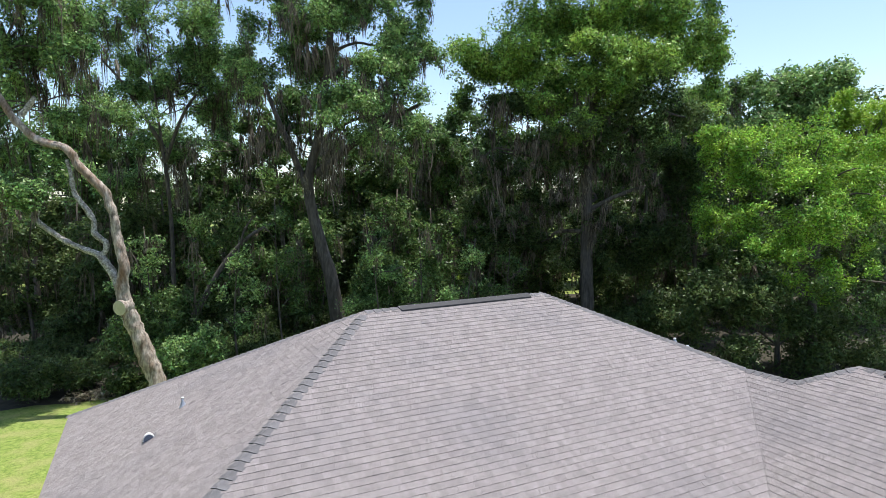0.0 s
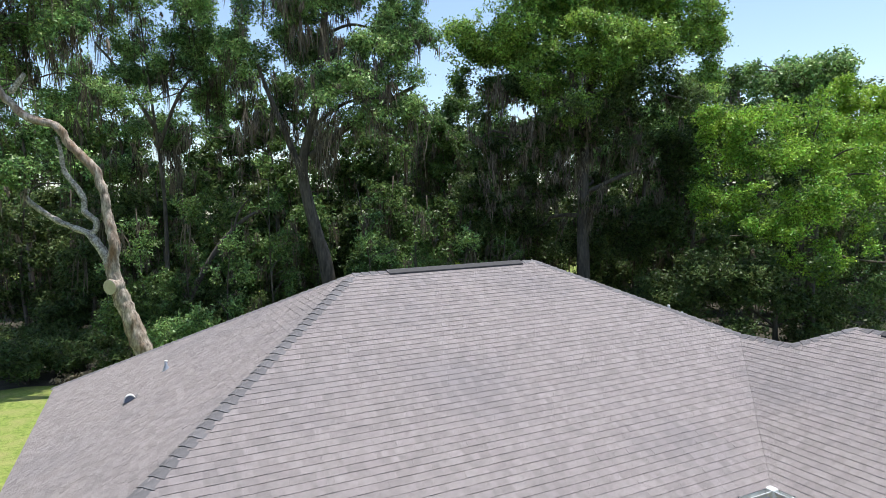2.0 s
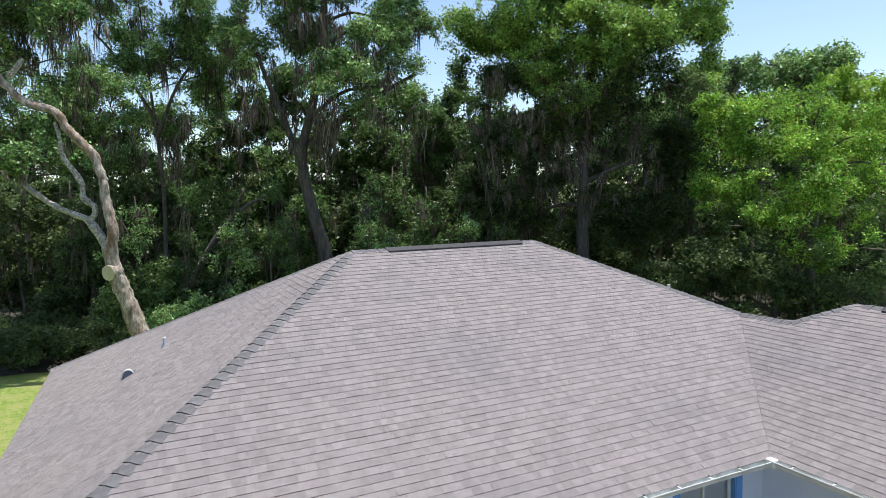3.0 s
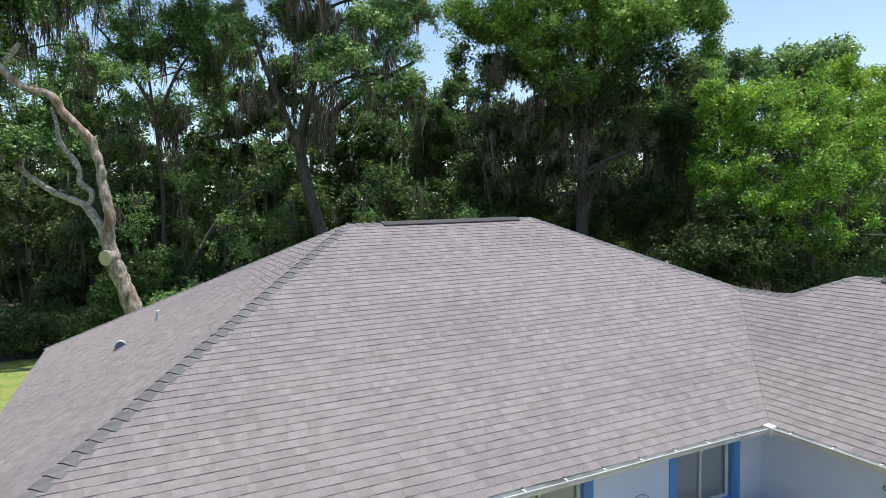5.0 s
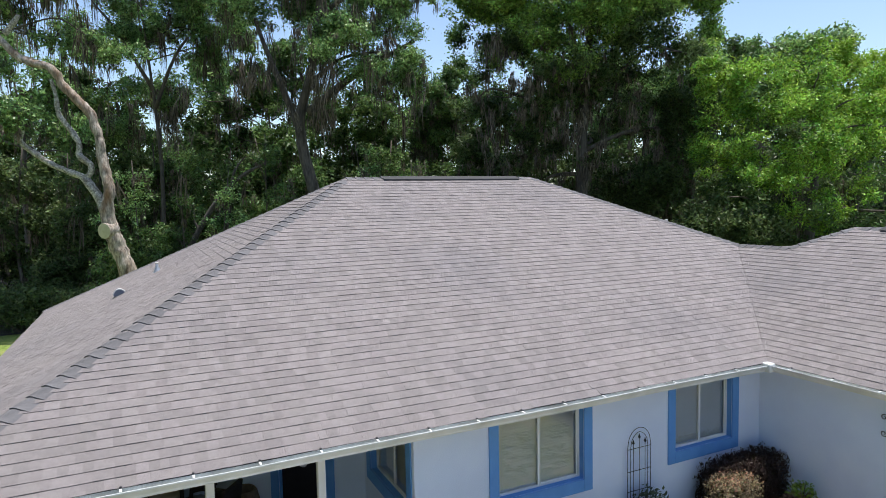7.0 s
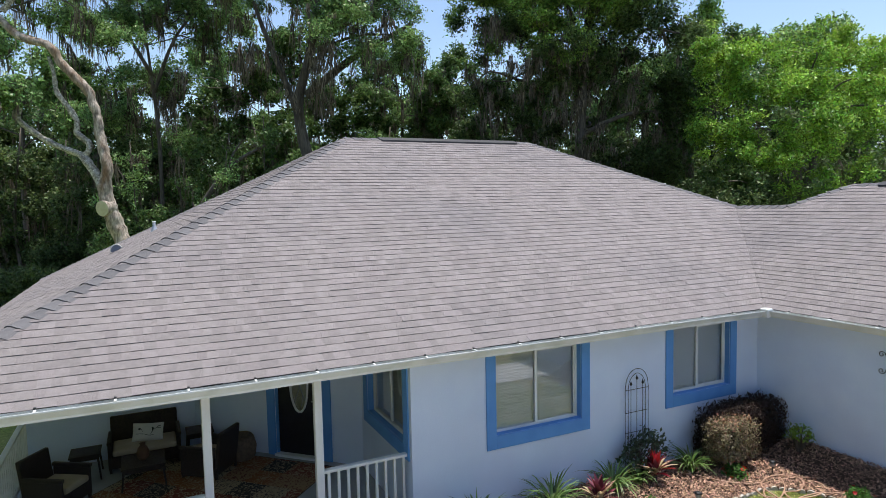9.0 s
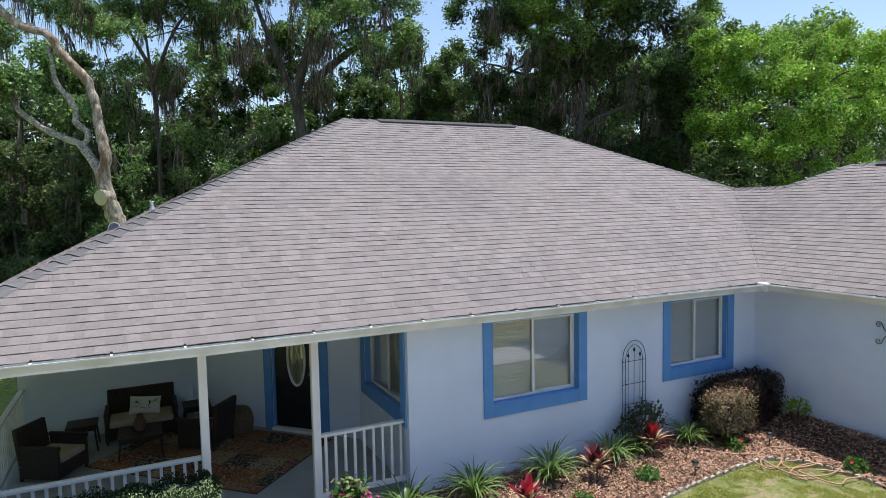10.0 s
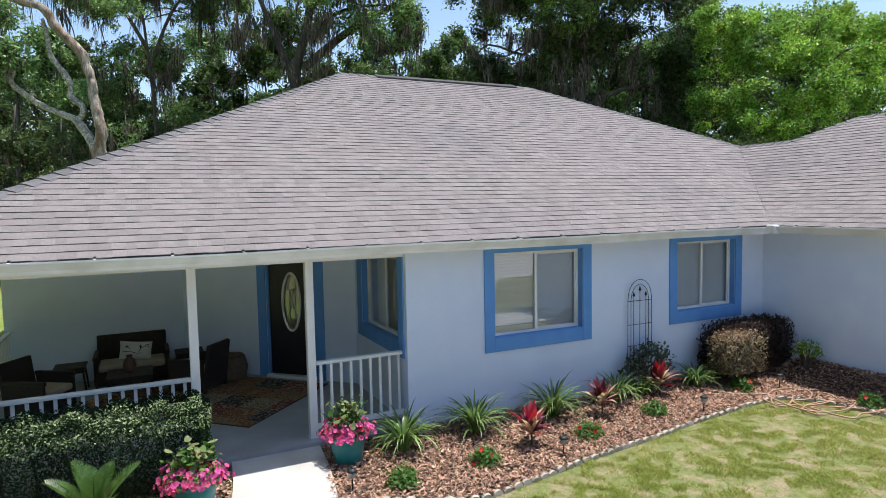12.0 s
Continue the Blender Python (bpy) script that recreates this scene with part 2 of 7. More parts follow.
def slab(loop, normal_shift, bm=None):
    """A flat polygon given thickness along the vector normal_shift."""
    bm = bm or bmesh.new()
    a = [bm.verts.new(p) for p in loop]
    b = [bm.verts.new(Vector(p) + Vector(normal_shift)) for p in loop]
    bm.faces.new(a)
    bm.faces.new(b[::-1])
    for i in range(len(a)):
        j = (i + 1) % len(a)
        bm.faces.new((a[j], a[i], b[i], b[j]))
    bmesh.ops.recalc_face_normals(bm, faces=bm.faces)
    return bm


def tube_data(points, radii, sides=8, cap=True):
    """Vertices and faces of a tube along points with a radius at each."""
    pts = [Vector(p) for p in points]
    vs, fs = [], []
    ref = Vector((0.3, 0.9, 0.2)).normalized()
    for i, p in enumerate(pts):
        d = (pts[min(i + 1, len(pts) - 1)] - pts[max(i - 1, 0)]).normalized()
        a = d.cross(ref)
        if a.length < 0.1:
            a = d.cross(Vector((1, 0, 0)))
        a.normalize()
        b = d.cross(a)
        r = radii[i] if hasattr(radii, "__len__") else radii
        for k in range(sides):
            w = 2 * math.pi * k / sides
            vs.append(p + r * (math.cos(w) * a + math.sin(w) * b))
    for i in range(len(pts) - 1):
        for k in range(sides):
            k2 = (k + 1) % sides
            fs.append((i * sides + k, i * sides + k2, (i + 1) * sides + k2, (i + 1) * sides + k))
    if cap:
        fs.append(tuple(range(sides))[::-1])
        fs.append(tuple((len(pts) - 1) * sides + k for k in range(sides)))
    return vs, fs


def join(parts):
    """Joins lists of (verts, faces)."""
    V, F = [], []
    for vs, fs in parts:
        o = len(V)
        V += list(vs)
        F += [tuple(i + o for i in f) for f in fs]
    return V, F


def curve_pts(points, steps=5):
    """A smooth line through the points (Catmull-Rom)."""
    p = [Vector(q) for q in points]
    p = [2 * p[0] - p[1]] + p + [2 * p[-1] - p[-2]]
    out = []
    for i in range(1, len(p) - 2):
        for s in range(steps):
            t = s / steps
            out.append(0.5 * (2 * p[i] + (p[i + 1] - p[i - 1]) * t + (2 * p[i - 1] - 5 * p[i] + 4 * p[i + 1] - p[i + 2]) * t * t
                              + (3 * p[i] - p[i - 1] - 3 * p[i + 1] + p[i + 2]) * t ** 3))
    out.append(p[-2])
    return out


def many(name, verts, faces_n, mat):
    """A mesh from a numpy array of vertices (n, k, 3), each k a face of its own."""
    n, k, _ = verts.shape
    me = bpy.data.meshes.new(name)
    me.vertices.add(n * k)
    me.vertices.foreach_set("co", verts.astype(np.float32).ravel())
    me.loops.add(n * k)
    me.loops.foreach_set("vertex_index", np.arange(n * k, dtype=np.int32))
    me.polygons.add(n)
    me.polygons.foreach_set("loop_start", np.arange(0, n * k, k, dtype=np.int32))
    me.polygons.foreach_set("loop_total", np.full(n, k, dtype=np.int32))
    me.materials.append(mat)
    me.update(calc_edges=True)
    return me


def empty(name, at=(0, 0, 0)):
    ob = new(name)
    ob.location = at
    return ob

# ---- the plan ----
PITCH = 0.498
EAVE_Y, EAVE_Z = -0.30, 2.435           # edge of the shingles above the front wall
RIDGE_Y = 6.609
RUN = RIDGE_Y - EAVE_Y
RIDGE_Z = EAVE_Z + PITCH * RUN
RIDGE_L, RIDGE_R = 0.946, 5.962
WEST_X = RIDGE_L - RUN                  # eaves of the other sides
EAST_X = RIDGE_R + RUN
NORTH_Y = RIDGE_Y + RUN
WING_X = 6.14                           # eave of the wing
WING_END = -7.0
SLOPE = math.hypot(1, PITCH)
HALF = (WING_X - RIDGE_R + RUN) / 2
VAL = Vector((RIDGE_R + HALF, RIDGE_Y - HALF, RIDGE_Z - PITCH * HALF))   # head of the valley
LOW = VAL + Vector((0, -1.35, 0))
TOP2 = LOW + 0.874 * Vector((1, -1, PITCH))
RIDGE_A = Vector((RIDGE_L, RIDGE_Y, RIDGE_Z))
RIDGE_B = Vector((RIDGE_R, RIDGE_Y, RIDGE_Z))
FLOOR = 0.10                            # porch floor; the lawn lies at 0

# ---- ground ----
def build_ground():
    bm = bmesh.new()
    n = 40
    xs = [math.copysign(abs(i / n) ** 2.2 * 400, i) for i in range(-n, n + 1)]
    grid = [[bm.verts.new((x, y + 10, 0.0)) for x in xs] for y in xs]
    for j in range(2 * n):
        for i in range(2 * n):
            bm.faces.new((grid[j][i], grid[j][i + 1], grid[j + 1][i + 1], grid[j + 1][i]))
    g = part("ground", bm, M_GRASS, smooth=True)
    tagged(g, "sunlit green lawn with thin and dry patches", "lawn", kind="structure")


build_ground()

# ---- roof ----
roof = empty("roof", (0, 0, EAVE_Z))
tagged(roof, "hipped roof of weathered taupe asphalt shingles", "roof", kind="structure")
ROOF_UP = Matrix.Translation((0, 0, -EAVE_Z))


def roof_part(name, bm, mat, label=""):
    return part(name, bm, mat, roof, label, ROOF_UP)


def deck():
    bm = bmesh.new()
    down = Vector((0, 0, -0.10))
    c = lambda x, y: (x, y, EAVE_Z)
    g2 = Vector((TOP2.x, WING_END + (TOP2.x - WING_X), TOP2.z))
    east2 = 2 * TOP2.x - WING_X
    slab([c(WEST_X, EAVE_Y), c(WING_X, EAVE_Y), VAL, RIDGE_B, RIDGE_A], down, bm)
    slab([c(WEST_X, EAVE_Y), RIDGE_A, c(WEST_X, NORTH_Y)], down, bm)
    slab([RIDGE_A, RIDGE_B, c(EAST_X, NORTH_Y), c(WEST_X, NORTH_Y)], down, bm)
    slab([RIDGE_B, VAL, LOW, c(EAST_X, LOW.y + (EAST_X - LOW.x)), c(EAST_X, NORTH_Y)], down, bm)
    slab([c(WING_X, EAVE_Y), c(WING_X, WING_END), g2, TOP2, LOW, VAL], down, bm)
    slab([LOW, TOP2, c(east2, TOP2.y + (east2 - TOP2.x)), c(EAST_X, LOW.y + (EAST_X - LOW.x))], down, bm)
    slab([TOP2, g2, c(east2, WING_END), c(east2, TOP2.y + (east2 - TOP2.x))], down, bm)
    slab([c(WING_X, WING_END), c(east2, WING_END), g2], down, bm)
    roof_part("roof_deck", bm, M_DECK)


deck()

COURSE = 0.1455
WIDTHS = (0.10, 0.13, 0.16, 0.20)
RISES = ((0.011, 0.0135), (0.0145, 0.0165))
LAP = 0.05                              # how far a course runs up under the next


def tab(u0, u1, u2, u3, v0, v1, h):
    """A shingle: a thin sheet whose lower edge stands h off the course below, so that a dark gap shows under its lip."""
    t = 0.005 if h > 0.013 else h - 0.001
    return ([(u0, v0, h), (u1, v0, h), (u2, v1, 0.003), (u3, v1, 0.003), (u0, v0, h - t), (u1, v0, h - t), (u2, v1, -0.0015), (u3, v1, -0.0015)],
            [(0, 1, 2, 3), (4, 5, 1, 0), (7, 6, 5, 4), (0, 3, 7, 4), (1, 5, 6, 2)])


TAB_MESH = {}


def tab_mesh(w, h):
    if (w, h) not in TAB_MESH:
        vs, fs = tab(0.0003, w - 0.0003, w - 0.0003, 0.0003, 0, COURSE + LAP, h)
        TAB_MESH[w, h] = make("shingle", vs, fs, M_SHINGLE)
    return TAB_MESH[w, h]


def shingles(origin, along, up, left, right, top, rng, near=None):
    """Courses of shingles on a slope. origin: a corner of the eave; left(v), right(v): the ends of a course at v up the slope."""
    origin, along, up = Vector(origin), Vector(along), Vector(up).normalized()
    out = along.cross(up)
    m = Matrix((along, up, out)).transposed().to_4x4()
    m.translation = origin
    pieces, singles = [], []
    v = -0.015
    while v < top:
        v1 = min(v + COURSE + LAP, top)
        a0, b0, a1, b1 = left(max(v, 0)), right(max(v, 0)), left(v1), right(v1)
        u = min(a0, a1) - rng.random() * 0.3
        wob, high = (rng.random() - 0.5) * 0.004, False
        while u < max(b0, b1):
            w = rng.choice(WIDTHS)
            high = rng.random() < 0.45
            h = rng.choice(RISES[high])
            cl = lambda q, lo, hi: min(max(q, lo), hi)
            g = 0.0003
            q = (cl(u + g, a0, b0), cl(u + w - g, a0, b0), cl(u + w - g, a1, b1), cl(u + g, a1, b1))
            if q[1] - q[0] > 0.01 or q[2] - q[3] > 0.01:
                whole = abs(q[1] - q[0] - w + 2 * g) < 1e-6 and abs(q[2] - q[3] - w + 2 * g) < 1e-6
                if near and whole and near(u, v) and len(singles) < 300:
                    singles.append((u, v, w, h))
                else:
                    pieces.append(tab(*q, v + wob + (rng.random() - 0.5) * 0.005, v1, h))
            u += w
        v += COURSE
    vs, fs = join(pieces)
    vs = [m @ Vector(p) for p in vs]
    ob = put("shingle_field", make("shingle_field", vs, fs, M_SHINGLE), roof, "", ROOF_UP)
    ob["kind"] = "stuff"
    return m, singles


rng = random.Random(4)
k = 1 / SLOPE
LEN = RUN * SLOPE
front_m, NEAR_TABS = shingles((0, EAVE_Y, EAVE_Z), (1, 0, 0), (0, 1, PITCH), lambda v: WEST_X + v * k, lambda v: min(WING_X + v * k - 0.014, RIDGE_R + (LEN - v) * k), LEN, rng,
                              near=lambda u, v: -5.2 < u < -0.2 and v < 2.4)
shingles((WEST_X, 0, EAVE_Z), (0, -1, 0), (1, 0, PITCH), lambda v: -NORTH_Y + v * k, lambda v: -EAVE_Y - v * k, LEN, rng)


def wing_top(v):
    return -WING_END - v * k


val_v = (VAL.x - WING_X) * SLOPE
top_v = (TOP2.x - WING_X) * SLOPE


def wing_near(v):
    d = v * k + WING_X
    return -(EAVE_Y + v * k) if v <= val_v else -(LOW.y - (d - LOW.x))


shingles((WING_X, 0, EAVE_Z), (0, -1, 0), (1, 0, PITCH), wing_near, wing_top, top_v, rng)


def caps(a, b, side_a, side_b, step=0.212, half=0.17, first=0.0):
    """Bent cap shingles along a hip or ridge from its foot a to its head b; each laps the one below."""
    a, b = Vector(a), Vector(b)
    d = (b - a).normalized()
    sa, sb = Vector(side_a).normalized(), Vector(side_b).normalized()
    up = (sa + sb) * -1
    up.normalize()
    n = int((b - a).length / step)
    length = step * 1.35
    vs, fs = [], []
    spread = (-1, -0.72, -0.42, -0.16, 0.16, 0.42, 0.72, 1)
    for along, lift in ((0, 0.034), (length, 0.010)):
        for q in spread:
            side = sa if q < 0 else sb
            vs.append(d * (along - 0.035 * (1 - q * q) * (along == 0)) + side * half * abs(q) + up * (lift - 0.016 * abs(q) ** 3 - 0.004))
    n8 = len(spread)
    for q in range(n8):
        vs.append(Vector(vs[q]) - up * 0.022)
    for q in range(n8 - 1):
        fs += [(q, q + 1, q + n8 + 1, q + n8), (q + 1, q, q + 2 * n8, q + 2 * n8 + 1)]
    me = make("cap_shingle", vs, fs, M_CAP)
    for i in range(n):
        put("cap_shingle", me, roof, "", ROOF_UP @ Matrix.Translation(a + d * (first + i * step)))


def downslope(plane):
    return {"s": (0, -1, -PITCH), "w": (-1, 0, -PITCH), "n": (0, 1, -PITCH), "e": (1, 0, -PITCH)}[plane]


def across_hip(d, plane):
    """The way across a hip that lies in the slope and stands square to the hip."""
    d = Vector(d).normalized()
    s = Vector(downslope(plane))
    return (s - d * s.dot(d)).normalized()


def hip(a, b, p, q, **kw):
    d = Vector(b) - Vector(a)
    caps(a, b, across_hip(d, p), across_hip(d, q), **kw)


hip((WEST_X, EAVE_Y, EAVE_Z), RIDGE_A, "w", "s")
hip((WEST_X, NORTH_Y, EAVE_Z), RIDGE_A, "n", "w")
hip(VAL + Vector((0, 0, 0.005)), RIDGE_B, "s", "e")
hip(LOW, VAL, "w", "e")
hip(LOW, TOP2, "w", "n")
hip(Vector((TOP2.x, WING_END + 2, TOP2.z)), TOP2, "w", "e")
hip(RIDGE_A, RIDGE_B, "n", "s")


def ridge_vent(a, b):
    """A raised strip vent under a row of caps."""
    a, b = Vector(a), Vector(b)
    bm = bmesh.new()
    d = (b - a).normalized()
    side = d.cross(Vector((0, 0, 1)))
    prof = [(-0.185, -0.095), (-0.18, -0.062), (-0.02, 0.012), (0.02, 0.012), (0.18, -0.062), (0.185, -0.095)]
    ends = []
    for p in (a, b):
        ends.append([bm.verts.new(p + side * u + Vector((0, 0, v + 0.022))) for u, v in prof])
    for i in range(5):
        bm.faces.new((ends[0][i], ends[0][i + 1], ends[1][i + 1], ends[1][i]))
    bm.faces.new(ends[0][::-1])
    bm.faces.new(ends[1])
    bmesh.ops.recalc_face_normals(bm, faces=bm.faces)
    roof_part("ridge_vent", bm, M_VENT, "black ridge vent strip under cap shingles")
    hip(a + Vector((0, 0, 0.016)), b + Vector((0, 0, 0.016)), "n", "s", half=0.165)


ridge_vent(RIDGE_A + Vector((0.85, 0, 0)), RIDGE_B - Vector((0.45, 0, 0)))
ridge_vent(Vector((TOP2.x, TOP2.y - 2.5, TOP2.z)), Vector((TOP2.x, TOP2.y - 0.6, TOP2.z)))

# ---- walls ----
FRONT_L, CORNER_X = -0.287, 6.34
BACK_Y = 4.45
SOFFIT_Z = 2.31
PORCH_L = -5.25
DOOR_A, DOOR_B = Vector((1.80 - BACK_Y, BACK_Y, 0)), Vector((FRONT_L, 2.087, 0))     # ends of the slanted wall with the door


def wall_with_holes(name, a, b, thick, z0, z1, holes, mat, label):
    """A wall from a to b (plan points), its outer face on the line a-b, thickness to the left of a->b; holes: (s0, s1, z0, z1) along it."""
    a, b = Vector((a[0], a[1], 0)), Vector((b[0], b[1], 0))
    d = (b - a).normalized()
    n = Vector((-d.y, d.x, 0))
    L = (b - a).length
    ss = sorted({0, L, *[h[0] for h in holes], *[h[1] for h in holes]})
    zs = sorted({z0, z1, *[h[2] for h in holes], *[h[3] for h in holes]})
    solid = lambda i, j: 0 <= i < len(ss) - 1 and 0 <= j < len(zs) - 1 and not any(
        h[0] < (ss[i] + ss[i + 1]) / 2 < h[1] and h[2] < (zs[j] + zs[j + 1]) / 2 < h[3] for h in holes)
    bm = bmesh.new()
    P = lambda s, z, o: bm.verts.new(a + d * s + n * (thick * o) + Vector((0, 0, z)))
    for i in range(len(ss) - 1):
        for j in range(len(zs) - 1):
            if not solid(i, j):
                continue
            s0, s1, q0, q1 = ss[i], ss[i + 1], zs[j], zs[j + 1]
            bm.faces.new((P(s0, q0, 0), P(s1, q0, 0), P(s1, q1, 0), P(s0, q1, 0)))
            bm.faces.new((P(s1, q0, 1), P(s0, q0, 1), P(s0, q1, 1), P(s1, q1, 1)))
            if not solid(i - 1, j):
                bm.faces.new((P(s0, q0, 1), P(s0, q0, 0), P(s0, q1, 0), P(s0, q1, 1)))
            if not solid(i + 1, j):
                bm.faces.new((P(s1, q0, 0), P(s1, q0, 1), P(s1, q1, 1), P(s1, q1, 0)))
            if not solid(i, j - 1):
                bm.faces.new((P(s0, q0, 1), P(s1, q0, 1), P(s1, q0, 0), P(s0, q0, 0)))
            if not solid(i, j + 1):
                bm.faces.new((P(s0, q1, 0), P(s1, q1, 0), P(s1, q1, 1), P(s0, q1, 1)))
    bmesh.ops.remove_doubles(bm, verts=bm.verts, dist=1e-5)
    bmesh.ops.recalc_face_normals(bm, faces=bm.faces)
    ob = part(name, bm, mat)
    return tagged(ob, label, "wall", kind="structure")


W1 = (0.99, 2.47, 1.07, 2.22)      # openings: x0, x1, z0, z1
W2 = (4.32, 5.64, 1.12, 2.22)
WALL_TOP = 2.44
TH = 0.20
wall_with_holes("wall_front", (FRONT_L, 0), (CORNER_X, 0), TH, 0, WALL_TOP, [(W1[0] - FRONT_L, W1[1] - FRONT_L, W1[2], W1[3]), (W2[0] - FRONT_L, W2[1] - FRONT_L, W2[2], W2[3])], M_WALL,
                "white stucco front wall in shade under the eave")
wall_with_holes("wall_wing", (CORNER_X, 0), (CORNER_X, WING_END + 0.3), TH, 0, WALL_TOP, [], M_WALL, "white stucco wing wall in shade")
wall_with_holes("wall_recess", (FRONT_L, DOOR_B.y), (FRONT_L, TH + 0.002), TH, 0, WALL_TOP, [(DOOR_B.y - 1.76, DOOR_B.y - 0.25, 1.12, 2.22)], M_WALL, "white stucco recess wall beside the porch")
DW = (DOOR_B - DOOR_A).length
DC = (Vector((-1.14, 2.905, 0)) - DOOR_A).length        # middle of the door along the slanted wall
wall_with_holes("wall_door", DOOR_A, DOOR_B, TH, 0, WALL_TOP, [(DC - 0.46, DC + 0.46, FLOOR, FLOOR + 2.05)], M_WALL, "white stucco slanted wall round the front door")
wall_with_holes("wall_porch", (PORCH_L, BACK_Y), (DOOR_A.x, BACK_Y), TH, 0, WALL_TOP, [], M_WALL, "white stucco wall behind the porch seats")
wall_with_holes("wall_west", (PORCH_L, NORTH_Y - 0.3), (PORCH_L, BACK_Y + TH), TH, 0, WALL_TOP, [], M_WALL, "white stucco west wall")
wall_with_holes("wall_back", (EAST_X - 0.35, NORTH_Y - 0.3), (PORCH_L + TH, NORTH_Y - 0.3), TH, 0, WALL_TOP, [], M_WALL, "white stucco back wall")
wall_with_holes("wall_east", (EAST_X - 0.35, 5.0), (EAST_X - 0.35, NORTH_Y - 0.5), TH, 0, WALL_TOP, [], M_WALL, "white stucco east wall")

c = tagged(part("ceiling", box(WEST_X + 0.02, FRONT_L - 0.002, EAVE_Y + 0.02, BACK_Y, WALL_TOP - 0.11, WALL_TOP - 0.08), M_SOFFIT), "pale porch ceiling panels", "ceiling", kind="structure")
c = tagged(part("soffit", box(FRONT_L, CORNER_X - 0.002, EAVE_Y + 0.02, -0.002, SOFFIT_Z, SOFFIT_Z + 0.015), M_SOFFIT), "pale soffit under the front eave", "soffit", kind="structure")
c = tagged(part("soffit", box(WING_X + 0.02, CORNER_X - 0.002, WING_END, EAVE_Y + 0.018, SOFFIT_Z, SOFFIT_Z + 0.015), M_SOFFIT), "pale soffit under the wing eave", "soffit", kind="structure")

tagged(part("porch_floor", box(PORCH_L - 0.12, FRONT_L - 0.002, -0.02, BACK_Y - 0.002, -0.2, FLOOR, 0.008), M_PORCH), "smooth grey painted porch slab", "floor", kind="structure")

# ---- gutters and fascia ----
GUT_Z = EAVE_Z - 0.012
PROFILE = [(0.0, 0.0), (0.0, -0.115), (-0.055, -0.115), (-0.064, -0.085), (-0.098, -0.04), (-0.118, -0.014), (-0.118, 0.0), (-0.106, 0.0),
           (-0.105, -0.012), (-0.086, -0.038), (-0.054, -0.08), (-0.048, -0.107), (-0.006, -0.107), (-0.006, 0.0)]
LINING = [(-0.102, -0.014), (-0.084, -0.036), (-0.052, -0.078), (-0.046, -0.104), (-0.009, -0.104), (-0.009, -0.006)]


def gutter(name, a, b, out, label):
    """An open K-shaped trough from a to b; out: the way outwards from the fascia."""
    a, b, out = Vector(a), Vector(b), Vector(out)
    bm = bmesh.new()
    n = max(2, int((b - a).length / 1.2))
    rings = []
    for i in range(n + 1):
        p = a.lerp(b, i / n) + Vector((0, 0, 0.006 * math.sin(i * 1.7)))
        rings.append([bm.verts.new(p - out * u + Vector((0, 0, v))) for u, v in PROFILE])
    m = len(PROFILE)
    for i in range(n):
        for k in range(m):
            bm.faces.new((rings[i][k], rings[i][(k + 1) % m], rings[i + 1][(k + 1) % m], rings[i + 1][k]))
    bm.faces.new(rings[0])
    bm.faces.new(rings[-1][::-1])
    bmesh.ops.recalc_face_normals(bm, faces=bm.faces)
    g = part(name, bm, M_ALU)
    tagged(g, label, "gutter", kind="structure")
    # grime on the inside of the trough
    lining = bmesh.new()
    rows = [[lining.verts.new(p - out * u + Vector((0, 0, v))) for u, v in LINING] for p in (a, b)]
    for k in range(len(LINING) - 1):
        lining.faces.new((rows[0][k], rows[0][k + 1], rows[1][k + 1], rows[1][k]))
    part("trough_lining", lining, M_GRIME, g, "weathered grey inside of the trough")
    # hanger straps across the trough, each with a dark screw head
    d = (b - a).normalized()
    L = (b - a).length
    rot = Matrix((d, -out, Vector((0, 0, 1)))).transposed().to_4x4()
    strap = mesh_of("hanger", box(-0.012, 0.012, -0.112, 0.03, -0.004, 0.004, 0.0015), M_ALU)
    clip = mesh_of("screw_clip", box(-0.013, 0.013, -0.030, -0.006, 0.004, 0.026, 0.005), M_IRON)
    s = 0.34
    while s < L - 0.1:
        at = Matrix.Translation(a + d * s + Vector((0, 0, 0.003))) @ rot
        h = put("hanger", strap, g, "", at)
        put("screw_clip", clip, h, "dark screw clip")
        s += 0.69
    return g


gutter("gutter_front", (WEST_X - 0.1, EAVE_Y + 0.005, GUT_Z), (WING_X - 0.10, EAVE_Y + 0.005, GUT_Z), (0, -1, 0), "white aluminium gutter along the front eave")
gutter("gutter_wing", (WING_X + 0.005, EAVE_Y - 0.10, GUT_Z), (WING_X + 0.005, WING_END, GUT_Z), (-1, 0, 0), "white aluminium gutter along the wing eave")
tagged(part("gutter_corner", box(WING_X - 0.15, WING_X + 0.03, EAVE_Y - 0.15, EAVE_Y + 0.03, GUT_Z - 0.122, GUT_Z + 0.025, 0.02), M_ALU), "white boxed inside corner of the gutter", "gutter", kind="structure")
tagged(part("fascia", box(WEST_X + 0.03, WING_X + 0.03, EAVE_Y + 0.008, EAVE_Y + 0.03, SOFFIT_Z, EAVE_Z - 0.10), M_WHITE), "white fascia board", "trim", kind="structure")
tagged(part("fascia", box(WING_X + 0.008, WING_X + 0.03, WING_END, EAVE_Y + 0.006, SOFFIT_Z, EAVE_Z - 0.10), M_WHITE), "white fascia board", "trim", kind="structure")
tagged(part("drip_edge", box(WEST_X, WEST_X + 0.012, EAVE_Y, NORTH_Y, EAVE_Z - 0.14, EAVE_Z - 0.001), M_WHITE), "white metal edge of the west eave", "trim", kind="structure")
